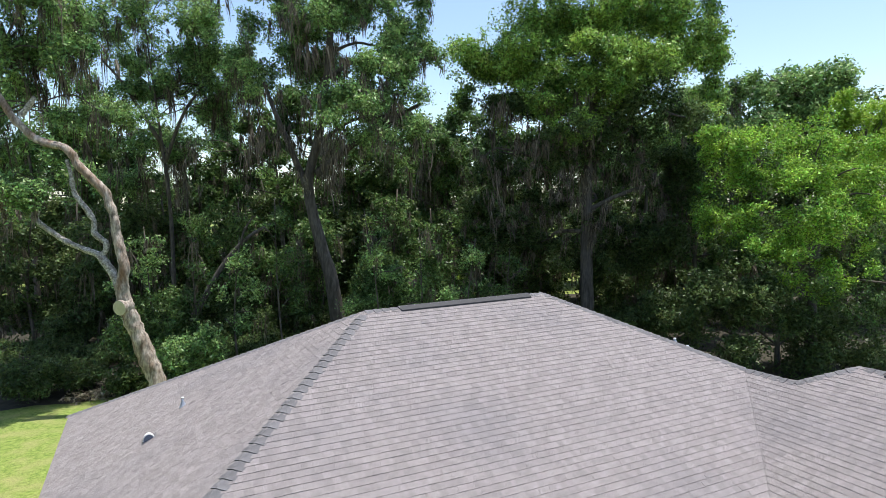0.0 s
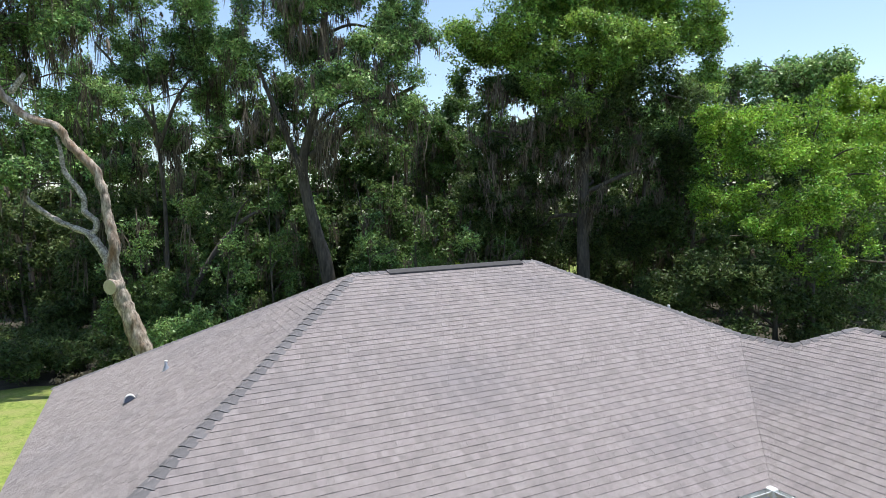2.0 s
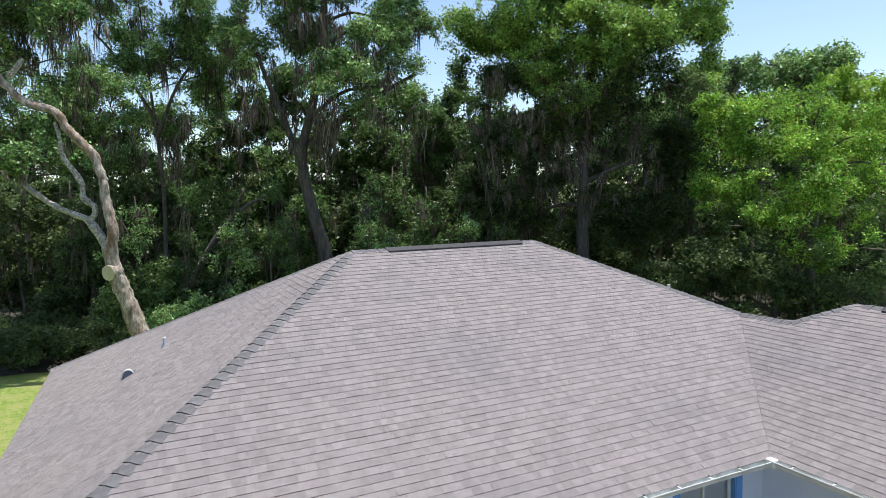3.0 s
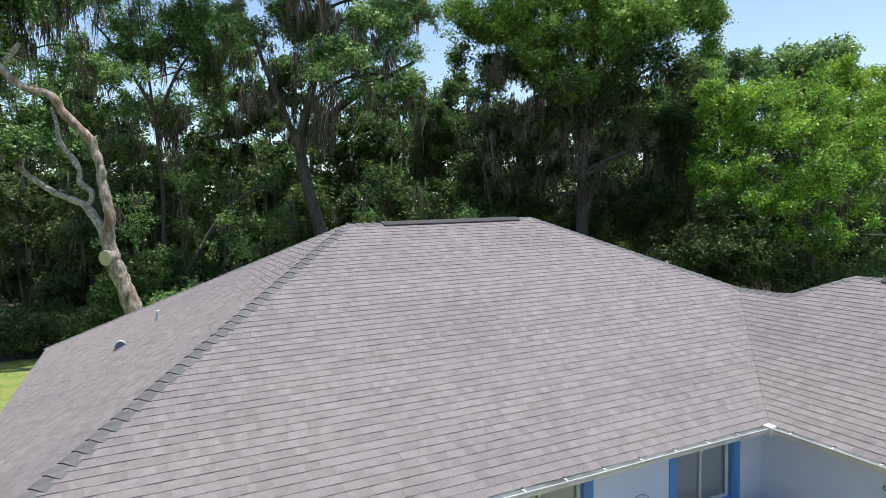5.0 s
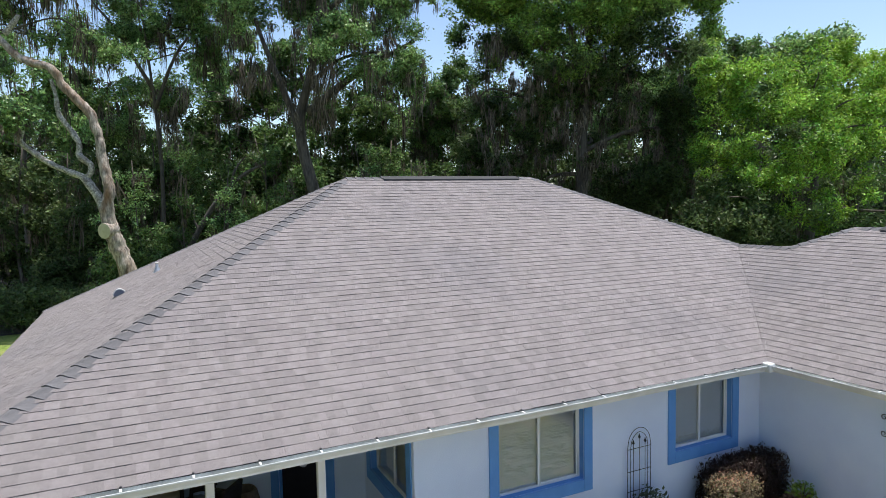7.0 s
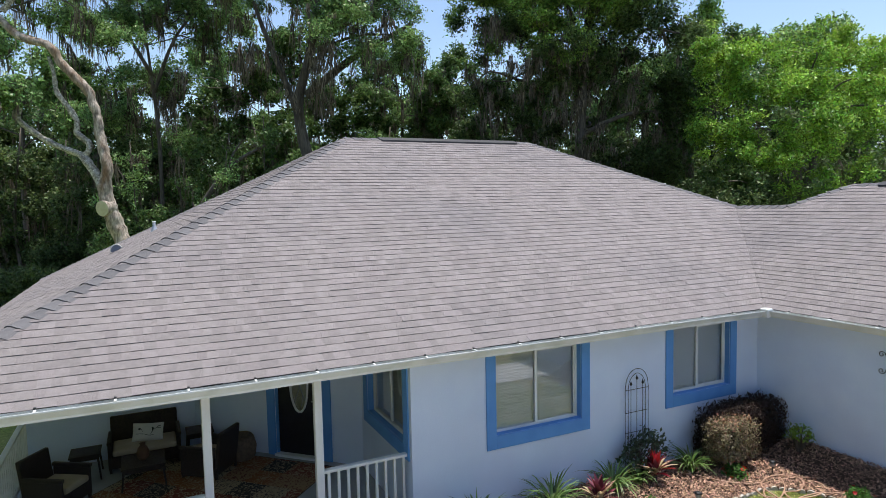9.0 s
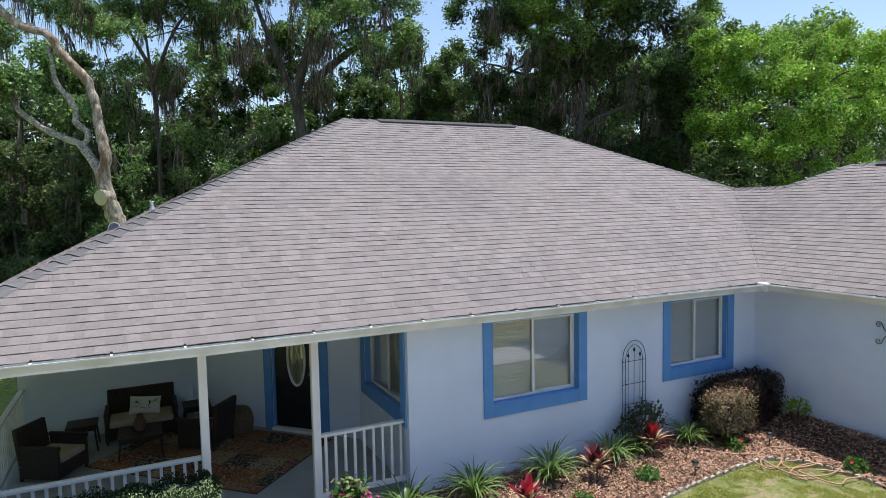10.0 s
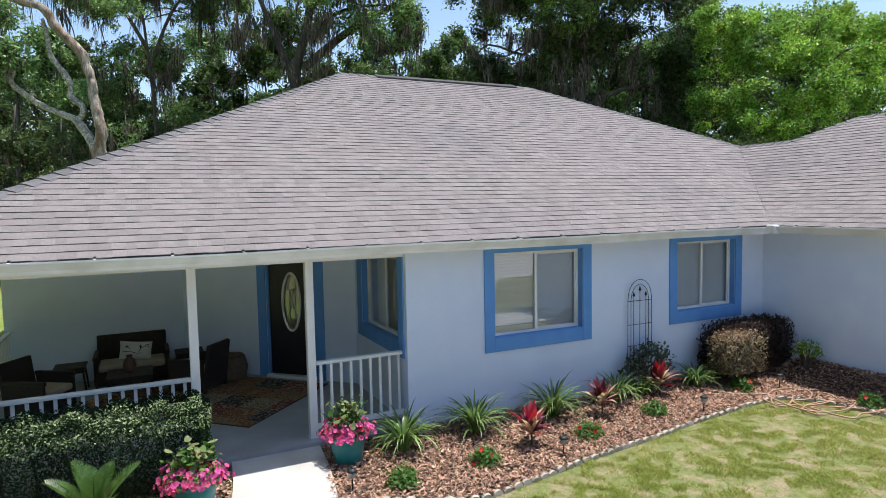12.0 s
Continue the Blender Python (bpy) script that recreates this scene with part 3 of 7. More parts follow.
tagged(part("porch_beam", box(PORCH_L - 0.05, FRONT_L - 0.004, 0.06, 0.22, 2.24, WALL_TOP - 0.112, 0.004), M_WHITE), "white beam over the porch posts", "beam", kind="structure")


# ---- windows ----
def wall_frame(at, along):
    """Local axes on a wall: x along it, y into it, z up."""
    d = Vector((along[0], along[1], 0)).normalized()
    return Matrix((d, Vector((-d.y, d.x, 0)), Vector((0, 0, 1)))).transposed().to_4x4(), Vector(at)


def window(name, at, along, w, z0, z1, label, cover, bottom=0.19, side=0.155, tilt=60):
    rot, o = wall_frame(at, along)
    W = new(name)
    W.matrix_basis = Matrix.Translation(o) @ rot
    tagged(W, label, "window", kind="structure")
    t = 0.022
    for bx in ((-side, 0, -t, -0.001, z0 - bottom, WALL_TOP - 0.13), (w, w + side, -t, -0.001, z0 - bottom, WALL_TOP - 0.13), (0.001, w - 0.001, -t, -0.001, z0 - bottom, z0), (0.001, w - 0.001, -t, -0.001, z1, WALL_TOP - 0.13)):
        part("window_trim", box(*bx, 0.003), M_BLUE, W, "blue painted trim board")
    # painted returns of the opening
    part("window_reveal", slab([(0.002, 0.001, z0), (w - 0.002, 0.001, z0), (w - 0.002, 0.12, z0), (0.002, 0.12, z0)], (0, 0, 0.006)), M_BLUE, W)
    part("window_reveal", slab([(w - 0.008, 0.001, z0 + 0.006), (w - 0.008, 0.09, z0 + 0.006), (w - 0.008, 0.09, z1), (w - 0.008, 0.001, z1)], (0.006, 0, 0)), M_BLUE, W)
    part("window_reveal", slab([(0.002, 0.001, z0 + 0.006), (0.002, 0.09, z0 + 0.006), (0.002, 0.09, z1), (0.002, 0.001, z1)], (0.006, 0, 0)), M_BLUE, W)
    f = 0.035
    bm = bmesh.new()
    for bx in ((0.008, w - 0.008, 0.09, 0.14, z0 + 0.006, z0 + 0.006 + f), (0.008, w - 0.008, 0.09, 0.14, z1 - f, z1), (0.008, 0.008 + f, 0.09, 0.14, z0 + f, z1 - f), (w - 0.008 - f, w - 0.008, 0.09, 0.14, z0 + f, z1 - f),
               (w / 2 - 0.02, w / 2 + 0.02, 0.095, 0.135, z0 + f, z1 - f), (w / 2 + 0.02, w - 0.008 - f, 0.102, 0.12, z0 + f, z0 + f + 0.022), (w / 2 + 0.02, w - 0.008 - f, 0.102, 0.12, z1 - f - 0.022, z1 - f),
               (w - 0.03 - f, w - 0.008 - f, 0.102, 0.12, z0 + f + 0.022, z1 - f - 0.022)):
        box(*bx, bm=bm)
    part("window_frame", bm, M_ALU, W, "white sliding window frame")
    for x0, x1, y in ((0.008 + f, w / 2 - 0.02, 0.118), (w / 2 + 0.02, w - 0.03 - f, 0.11)):
        p = part("pane", box(x0, x1, y, y + 0.004, z0 + f, z1 - f), M_GLASS, W)
        p.visible_shadow = False
    if cover == "blind":
        bl = part("blind", box(0.03, w - 0.03, 0.155, 0.195, z1 - 0.05, z1, 0.004), M_BLIND, W, "pale horizontal blind, closed")
        a = radians(tilt)
        sl = make("slat", [(x, s * 0.026 * math.cos(a), s * 0.026 * math.sin(a) + e) for x in (0.035, w - 0.035) for s, e in ((-1, 0), (0, 0.004), (1, 0))], [(0, 1, 4, 3), (1, 2, 5, 4)], M_BLIND)
        z = z1 - 0.08
        while z > z0 + 0.03:
            put("slat", sl, bl, "", Matrix.Translation((0, 0.16, z)))
            z -= 0.044
    else:
        part("shade", box(0.03, w - 0.03, 0.15, 0.153, z0 + 0.01, z1), M_SHADE, W, "plain grey-white shade drawn down")
    return W


window("window_1", (W1[0], 0, 0), (1, 0), W1[1] - W1[0], W1[2], W1[3], "sliding window with blue trim and closed blinds", "blind")
window("window_2", (W2[0], 0, 0), (1, 0), W2[1] - W2[0], W2[2], W2[3], "sliding window with blue trim and drawn shade", "shade")
window("window_3", (FRONT_L, 1.76, 0), (0, -1), 1.51, 1.12, 2.22, "porch side window with blue trim", "blind", side=0.17)


# ---- front door ----
def front_door():
    d = (DOOR_B - DOOR_A).normalized()
    rot, o = wall_frame(DOOR_A + d * DC, d)
    D = new("door_1")
    D.matrix_basis = Matrix.Translation(o) @ rot
    tagged(D, "dark front door with an oval leaded glass, closed", "door", kind="structure")
    top = FLOOR + 2.05
    for bx in ((-0.62, -0.462, -0.022, -0.001, FLOOR, 2.285), (0.462, 0.62, -0.022, -0.001, FLOOR, 2.285), (-0.46, 0.46, -0.022, -0.001, top + 0.002, 2.285)):
        part("door_trim", box(*bx, 0.003), M_BLUE, D, "blue painted door trim")
    for bx in ((-0.458, -0.42, 0.0, 0.10, FLOOR, top - 0.002), (0.42, 0.458, 0.0, 0.10, FLOOR, top - 0.002)):
        part("door_jamb", box(*bx, 0.002), M_BLUE, D)
    part("threshold", box(-0.46, 0.46, -0.07, 0.08, FLOOR - 0.01, FLOOR + 0.045, 0.006), M_WHITE, D, "white threshold")
    # door leaf with an oval hole
    n, rx, rz, cz = 40, 0.165, 0.47, FLOOR + 1.25
    bm = bmesh.new()
    oval = [(rx * math.cos(2 * math.pi * i / n), rz * math.sin(2 * math.pi * i / n) + cz) for i in range(n)]
    def edge(q):
        x, z = q[0] / rx, (q[1] - cz) / rz
        k = min(0.415 / abs(x) / rx if abs(x) > 1e-6 else 9e9, ((top - 0.01 - cz) if z > 0 else (cz - FLOOR - 0.05)) / abs(z) / rz if abs(z) > 1e-6 else 9e9)
        return q[0] * k, cz + (q[1] - cz) * k
    outer = [edge(q) for q in oval]
    for y, flip in ((0.03, False), (0.07, True)):
        a = [bm.verts.new((x, y, z)) for x, z in oval]
        b = [bm.verts.new((x, y, z)) for x, z in outer]
        for i in range(n):
            j = (i + 1) % n
            f = (a[i], b[i], b[j], a[j])
            bm.faces.new(f[::-1] if flip else f)
        for sx in (-0.415, 0.415):
            for sz in (top - 0.01, FLOOR + 0.05):
                near = sorted(range(n), key=lambda i: (outer[i][0] - sx) ** 2 + (outer[i][1] - sz) ** 2)[:2]
                if abs(near[0] - near[1]) in (1, n - 1):
                    bm.faces.new((b[near[0]], b[near[1]], bm.verts.new((sx, y, sz))))
    bmesh.ops.recalc_face_normals(bm, faces=bm.faces)
    part("door_leaf", bm, M_DOOR, D, "near-black painted door leaf")
    pts = [(rx * math.cos(2 * math.pi * i / 48), 0.026, rz * math.sin(2 * math.pi * i / 48) + cz) for i in range(49)]
    vs, fs = tube_data(pts, 0.02, 8, False)
    fr = put("oval_frame", make("oval_frame", vs, fs, M_WHITE, True), D, "white oval glass frame")
    ring = [(0.97 * x, 0.05, cz + 0.97 * (z - cz)) for x, z in oval]
    put("door_glass", make("door_glass", ring + [(x, y + 0.004, z) for x, y, z in ring], [tuple(range(n)), tuple(range(n, 2 * n))[::-1]] + [(i, (i + 1) % n, n + (i + 1) % n, n + i) for i in range(n)], M_GLASS), D, "textured clear glass").visible_shadow = False
    back = [(1.0 * x, 0.066, cz + 1.0 * (z - cz)) for x, z in oval]
    put("glass_curtain", make("glass_curtain", back, [tuple(range(n))], M_CURTAIN), D, "pale backing behind the glass")
    for off in (-0.05, 0.0, 0.05):
        line = [(off + 0.055 * math.sin(t * 6.0 + off * 30), 0.046, cz + (t - 0.5) * 0.86 * (1 if off == 0 else 0.8)) for t in [i / 16 for i in range(17)]]
        vs, fs = tube_data(line, 0.006, 5)
        put("lead_came", make("lead_came", vs, fs, M_LEAD, True), D)
    vs, fs = tube_data([(0.34, 0.03, FLOOR + 1.0), (0.34, -0.03, FLOOR + 1.0), (0.27, -0.035, FLOOR + 1.0)], 0.011, 8)
    put("door_handle", make("door_handle", vs, fs, M_LEAD, True), D, "metal lever handle")


front_door()


# ---- porch posts and railings ----
def post(x, y):
    P = empty("porch_post", (x, y, FLOOR))
    tagged(P, "square white porch post", "post", "porch posts")
    part("shaft", box(-0.048, 0.048, -0.048, 0.048, 0.012, 2.138, 0.006), M_WHITE, P)
    part("foot_plate", box(-0.054, 0.054, -0.054, 0.054, 0.0, 0.012, 0.003), M_WHITE, P)
    return P


for x, y in ((-2.775, 0.16), (-1.475, 0.16), (-5.20, 0.16)):
    post(x, y)


def railing(a, b, label):
    a, b = Vector((*a, FLOOR)), Vector((*b, FLOOR))
    d = b - a
    L = d.length
    R = new("porch_railing")
    R.matrix_basis = Matrix.Translation(a) @ Matrix.Rotation(math.atan2(d.y, d.x), 4, "Z")
    tagged(R, label, "railing", "porch railings")
    part("top_rail", box(0, L, -0.042, 0.042, 0.885, 0.925, 0.008), M_WHITE, R)
    part("bottom_rail", box(0, L, -0.02, 0.02, 0.09, 0.16, 0.006), M_WHITE, R)
    n = round(L / 0.125)
    me = mesh_of("baluster", box(-0.017, 0.017, -0.017, 0.017, 0.16, 0.886, 0.003), M_WHITE)
    for i in range(n):
        put("baluster", me, R, "", Matrix.Translation(((i + 0.5) * L / n, 0, 0)))


railing((-1.425, 0.16), (FRONT_L - 0.003, 0.16), "short white railing between post and house wall")
railing((-5.15, 0.16), (-2.826, 0.16), "white porch railing behind the clipped hedge")
railing((-5.20, 0.21), (-5.20, BACK_Y - 0.003), "white side railing of the porch")


# ---- roof vents ----
def roof_matrix(x, y):
    """Upright on the west slope."""
    return Matrix.Translation((x, y, EAVE_Z + PITCH * (x - WEST_X)))


def dome_vent(m):
    V = new("roof_vent")
    V.matrix_basis = m
    tagged(V, "blue-grey metal half-dome vent on the shingles", "roof vent")
    n = 16
    arc = [(math.cos(math.pi * i / n), math.sin(math.pi * i / n)) for i in range(n + 1)]
    bm = bmesh.new()
    rings = [[bm.verts.new((r * c, y, -0.07 * (s == 0) + h * s)) for c, s in arc] for r, h, y in ((0.118, 0.148, -0.085), (0.135, 0.17, -0.10), (0.138, 0.172, -0.02), (0.125, 0.155, 0.08), (0.07, 0.09, 0.13))]
    for r0, r1 in zip(rings, rings[1:]):
        for i in range(n):
            bm.faces.new((r0[i], r0[i + 1], r1[i + 1], r1[i]))
    bm.faces.new(rings[-1])
    bmesh.ops.recalc_face_normals(bm, faces=bm.faces)
    part("hood", bm, M_PVC, V, "pale rounded hood", smooth=True)
    part("grille", slab([(0.118 * c, -0.08, -0.07 * (s == 0) + 0.148 * s) for c, s in arc], (0, 0.006, 0)), M_BLUEGREY, V, "blue-grey louvred face")
    part("flashing", slab([(-0.17, -0.13, -0.0847), (0.17, -0.13, 0.0847), (0.17, 0.18, 0.0847), (-0.17, 0.18, -0.0847)], (0, 0, 0.004)), M_CAP, V, "flat grey flashing", m=Matrix.Translation((0, 0, 0.017)))


def pipe_vent(m, h, label):
    V = new("vent_pipe")
    V.matrix_basis = m
    tagged(V, label, "vent pipe")
    vs, fs = tube_data([(0, 0, -0.05), (0, 0, h)], 0.032, 12)
    p = put("pipe", make("pipe", vs, fs, M_LEAD, True), V)
    vs, fs = tube_data([(0, 0, h - 0.02), (0, 0, h + 0.008)], 0.037, 12)
    put("rim", make("rim", vs, fs, M_PVC, True), V)
    vs, fs = tube_data([(0, 0, -0.06), (0, 0, 0.06), (0, 0, 0.10)], [0.10, 0.055, 0.034], 14, False)
    put("boot", make("boot", vs, fs, M_LEAD, True), V, "lead flashing boot")


dome_vent(roof_matrix(-3.84, 7.08) @ Matrix.Scale(0.88, 4))
pipe_vent(roof_matrix(-3.10, 7.93), 0.20, "grey vent pipe with a lead boot")
for x, y, h in ((8.62, 4.45, 0.15), (8.86, 4.25, 0.09)):
    pipe_vent(Matrix.Translation((x, y, EAVE_Z + PITCH * (EAST_X - x))), h, "white-rimmed vent pipe behind the hip")

# ---- porch furniture ----
def wicker_legs(T, xs, ys, h, r=0.018):
    me = mesh_of("leg", box(-r, r, -r, r, 0, h, 0.004), M_WICKER)
    for x in xs:
        for y in ys:
            put("leg", me, T, "", Matrix.Translation((x, y, 0)))


def padded(x0, x1, y0, y1, z0, z1):
    bm = box(x0, x1, y0, y1, z0, z1, 0.03)
    return bm


def seat(name, at, turn, w, label, category, group=""):
    """A wicker seat that faces -y: frame, two arms, a back and cushions."""
    S = new(name)
    S.matrix_basis = pose(at[0], at[1], FLOOR, 0, 0, turn)
    tagged(S, label, category, group)
    dep, h = 0.68, 0.74
    x0, x1 = -w / 2, w / 2
    wicker_legs(S, (x0 + 0.04, x1 - 0.04), (-dep / 2 + 0.04, dep / 2 - 0.06), 0.2)
    part("seat_frame", box(x0 + 0.05, x1 - 0.05, -dep / 2 + 0.02, dep / 2 - 0.05, 0.07, 0.27, 0.01), M_WICKER, S)
    bm = box(x0 + 0.03, x1 - 0.03, dep / 2 - 0.09, dep / 2 - 0.02, 0.2, h, 0.02)
    bmesh.ops.rotate(bm, verts=bm.verts, cent=(0, dep / 2, 0.2), matrix=Matrix.Rotation(radians(-8), 3, "X"))
    part("backrest", bm, M_WICKER, S)
    for x in (x0, x1 - 0.06):
        bm = box(x, x + 0.06, -dep / 2, dep / 2 - 0.06, 0.46, 0.52, 0.015)
        box(x + 0.008, x + 0.052, -dep / 2 + 0.02, dep / 2 - 0.08, 0.05, 0.46, 0.006, bm)
        part("armrest", bm, M_WICKER, S)
    n = 2 if w > 0.9 else 1
    cw = (w - 0.14) / n
    for i in range(n):
        part("cushion", padded(x0 + 0.07 + i * cw + 0.004, x0 + 0.07 + (i + 1) * cw - 0.004, -dep / 2 + 0.0, dep / 2 - 0.13, 0.272, 0.37), M_CUSHION, S, "beige seat cushion", smooth=False)
    return S


seat("loveseat", (-3.475, 4.06), 0, 1.10, "dark brown wicker loveseat with beige cushions", "sofa")
seat("armchair", (-4.63, 2.93), 57, 0.62, "dark brown wicker armchair with a beige cushion", "chair", "porch armchairs")
seat("armchair", (-2.54, 3.06), -128, 0.62, "dark brown wicker armchair with a beige cushion", "chair", "porch armchairs")


def pillow():
    P = new("throw_pillow")
    P.matrix_basis = pose(-3.42, 3.98, FLOOR + 0.52, -22, 8, 3)
    tagged(P, "cream oblong pillow with dark bird print", "pillow")
    n = 12
    vs, fs = [], []
    for s in (-1, 1):
        for j in range(n + 1):
            for i in range(n + 1):
                u, v = i / n * 2 - 1, j / n * 2 - 1
                d = (max(0, 1 - u ** 4) * max(0, 1 - v ** 4)) ** 0.5
                vs.append((0.24 * u * (1 - 0.05 * (1 - v * v)), s * 0.055 * d, 0.15 * v * (1 - 0.07 * (1 - u * u))))
    m = (n + 1) ** 2
    for j in range(n):
        for i in range(n):
            a = j * (n + 1) + i
            fs += [(a, a + 1, a + n + 2, a + n + 1), (m + a, m + a + n + 1, m + a + n + 2, m + a + 1)]
    put("cover", make("cover", vs, fs, M_PILLOW, True), P)
    for pts, r in (([(-0.15, -0.052, 0.035), (-0.13, -0.055, 0.05), (-0.105, -0.057, 0.03), (-0.085, -0.058, 0.0)], [0.005, 0.013, 0.017, 0.015, 0.012, 0.009, 0.006, 0.005, 0.004, 0.004, 0.003, 0.003, 0.002]),
                   ([(0.05, -0.058, 0.07), (0.065, -0.059, 0.045), (0.055, -0.06, 0.0), (0.03, -0.06, -0.045)], [0.006, 0.014, 0.017, 0.016, 0.014, 0.012, 0.009, 0.007, 0.005, 0.005, 0.004, 0.003, 0.002]),
                   ([(-0.19, -0.045, -0.03), (-0.08, -0.058, -0.035), (0.02, -0.061, -0.06), (0.08, -0.06, -0.05)], 0.004),
                   ([(0.08, -0.058, 0.03), (0.13, -0.055, 0.06), (0.19, -0.045, 0.05)], 0.004), ([(0.13, -0.055, 0.06), (0.15, -0.052, 0.085), (0.18, -0.045, 0.09)], 0.005)):
        vs, fs = tube_data(curve_pts(pts, 4), r, 6)
        put("print", make("print", vs, fs, M_INK, True), P, "dark bird and twig print")


pillow()


def side_table(at, label, w=0.44, h=0.42):
    T = empty("side_table", (at[0], at[1], FLOOR))
    tagged(T, label, "table", "wicker tables")
    part("tabletop", box(-w / 2, w / 2, -w / 2, w / 2, h - 0.03, h, 0.008), M_WICKER, T)
    part("apron", box(-w / 2 + 0.02, w / 2 - 0.02, -w / 2 + 0.02, w / 2 - 0.02, h - 0.09, h - 0.03), M_WICKER, T)
    for sx in (-1, 1):
        for sy in (-1, 1):
            vs, fs = tube_data([(sx * (w / 2 - 0.04), sy * (w / 2 - 0.04), h - 0.05), (sx * (w / 2 - 0.005), sy * (w / 2 - 0.005), 0)], [0.018, 0.014], 6)
            put("leg", make("leg", vs, fs, M_WICKER), T)


side_table((-4.33, 3.82), "small dark wicker side table")
side_table((-2.62, 4.0), "small dark wicker side table")
side_table((-3.50, 3.18), "low dark wicker coffee table", 0.62, 0.36)


def lathe(profile, n=20):
    vs, fs = [], []
    for r, z in profile:
        for k in range(n):
            w = 2 * math.pi * k / n
            vs.append((r * math.cos(w), r * math.sin(w), z))
    for i in range(len(profile) - 1):
        for k in range(n):
            fs.append((i * n + k, i * n + (k + 1) % n, (i + 1) * n + (k + 1) % n, (i + 1) * n + k))
    fs.append(tuple(range(n))[::-1])
    return vs, fs


vs, fs = lathe([(0.05, 0), (0.085, 0.05), (0.095, 0.12), (0.07, 0.19), (0.035, 0.23), (0.045, 0.26), (0.03, 0.25), (0.02, 0.2)])
v = put("vase", make("vase", vs, fs, M_VASE, True))
v.location = (-3.50, 3.18, FLOOR + 0.361)
tagged(v, "round rust-brown pottery vase on the table", "vase")
# a brown lump of unknown kind, given the form of a basket
vs, fs = lathe([(0.2, 0), (0.24, 0.05), (0.26, 0.2), (0.22, 0.36), (0.19, 0.40), (0.17, 0.38), (0.2, 0.2)])
v = put("basket", make("basket", vs, fs, M_BASKET, True))
v.location = (-2.02, 3.40, FLOOR)
tagged(v, "low rounded brown lump beside the door, modelled as a basket", "basket")


# ---- rug ----
def rug_material():
    m = material("rug_pattern", (0.10, 0.05, 0.03), (0.22, 0.14, 0.09), 40, 0.95, 0.5, 200)
    nodes, links = m.node_tree.nodes, m.node_tree.links
    b = nodes["Principled BSDF"]
    tc = nodes.new("ShaderNodeTexCoord")
    vor = nodes.new("ShaderNodeTexVoronoi")
    vor.distance, vor.inputs["Scale"].default_value, vor.inputs["Randomness"].default_value = "CHEBYCHEV", 2.3, 0.0
    links.new(tc.outputs["Object"], vor.inputs["Vector"])
    ramp = nodes.new("ShaderNodeValToRGB")
    ramp.color_ramp.interpolation = "CONSTANT"
    cols = [(0.0, (0.17, 0.04, 0.022)), (0.25, (0.30, 0.19, 0.10)), (0.45, (0.04, 0.03, 0.028)), (0.6, (0.22, 0.085, 0.03)), (0.8, (0.36, 0.28, 0.18))]
    ramp.color_ramp.elements[0].position, ramp.color_ramp.elements[0].color = cols[0][0], (*cols[0][1], 1)
    ramp.color_ramp.elements[1].position, ramp.color_ramp.elements[1].color = cols[1][0], (*cols[1][1], 1)
    for p, c in cols[2:]:
        e = ramp.color_ramp.elements.new(p)
        e.color = (*c, 1)
    sep = nodes.new("ShaderNodeSeparateColor")
    links.new(vor.outputs["Color"], sep.inputs[0])
    links.new(sep.outputs[0], ramp.inputs[0])
    small = nodes.new("ShaderNodeTexVoronoi")
    small.inputs["Scale"].default_value, small.inputs["Randomness"].default_value = 5.2, 0.75
    warp = nodes.new("ShaderNodeTexNoise")
    warp.inputs["Scale"].default_value, warp.inputs["Detail"].default_value = 9.0, 3
    bend = nodes.new("ShaderNodeMix")
    bend.data_type, bend.inputs[0].default_value = "RGBA", 0.22
    links.new(tc.outputs["Object"], warp.inputs["Vector"])
    links.new(tc.outputs["Object"], bend.inputs[6])
    links.new(warp.outputs["Color"], bend.inputs[7])
    links.new(bend.outputs[2], small.inputs["Vector"])
    wave = nodes.new("ShaderNodeMath")
    wave.operation = "SINE"
    turn = nodes.new("ShaderNodeMath")
    turn.operation, turn.inputs[1].default_value = "MULTIPLY", 27.0
    links.new(small.outputs["Distance"], turn.inputs[0])
    links.new(turn.outputs[0], wave.inputs[0])
    step = nodes.new("ShaderNodeMath")
    step.operation, step.inputs[1].default_value = "GREATER_THAN", 0.72
    links.new(wave.outputs[0], step.inputs[0])
    # the ornament's colour for each patch: cream on dark wool, dark on pale
    ramp2 = nodes.new("ShaderNodeValToRGB")
    ramp2.color_ramp.interpolation = "CONSTANT"
    cols = [(0.0, (0.40, 0.32, 0.21)), (0.25, (0.13, 0.03, 0.02)), (0.45, (0.38, 0.30, 0.20)), (0.6, (0.34, 0.27, 0.17)), (0.8, (0.06, 0.04, 0.035))]
    ramp2.color_ramp.elements[0].position, ramp2.color_ramp.elements[0].color = cols[0][0], (*cols[0][1], 1)
    ramp2.color_ramp.elements[1].position, ramp2.color_ramp.elements[1].color = cols[1][0], (*cols[1][1], 1)
    for p, c in cols[2:]:
        e = ramp2.color_ramp.elements.new(p)
        e.color = (*c, 1)
    links.new(sep.outputs[0], ramp2.inputs[0])
    mx = nodes.new("ShaderNodeMix")
    mx.data_type = "RGBA"
    links.new(step.outputs[0], mx.inputs[0])
    links.new(ramp.outputs[0], mx.inputs[6])
    links.new(ramp2.outputs[0], mx.inputs[7])
    links.new(mx.outputs[2], b.inputs["Base Color"])
    return m


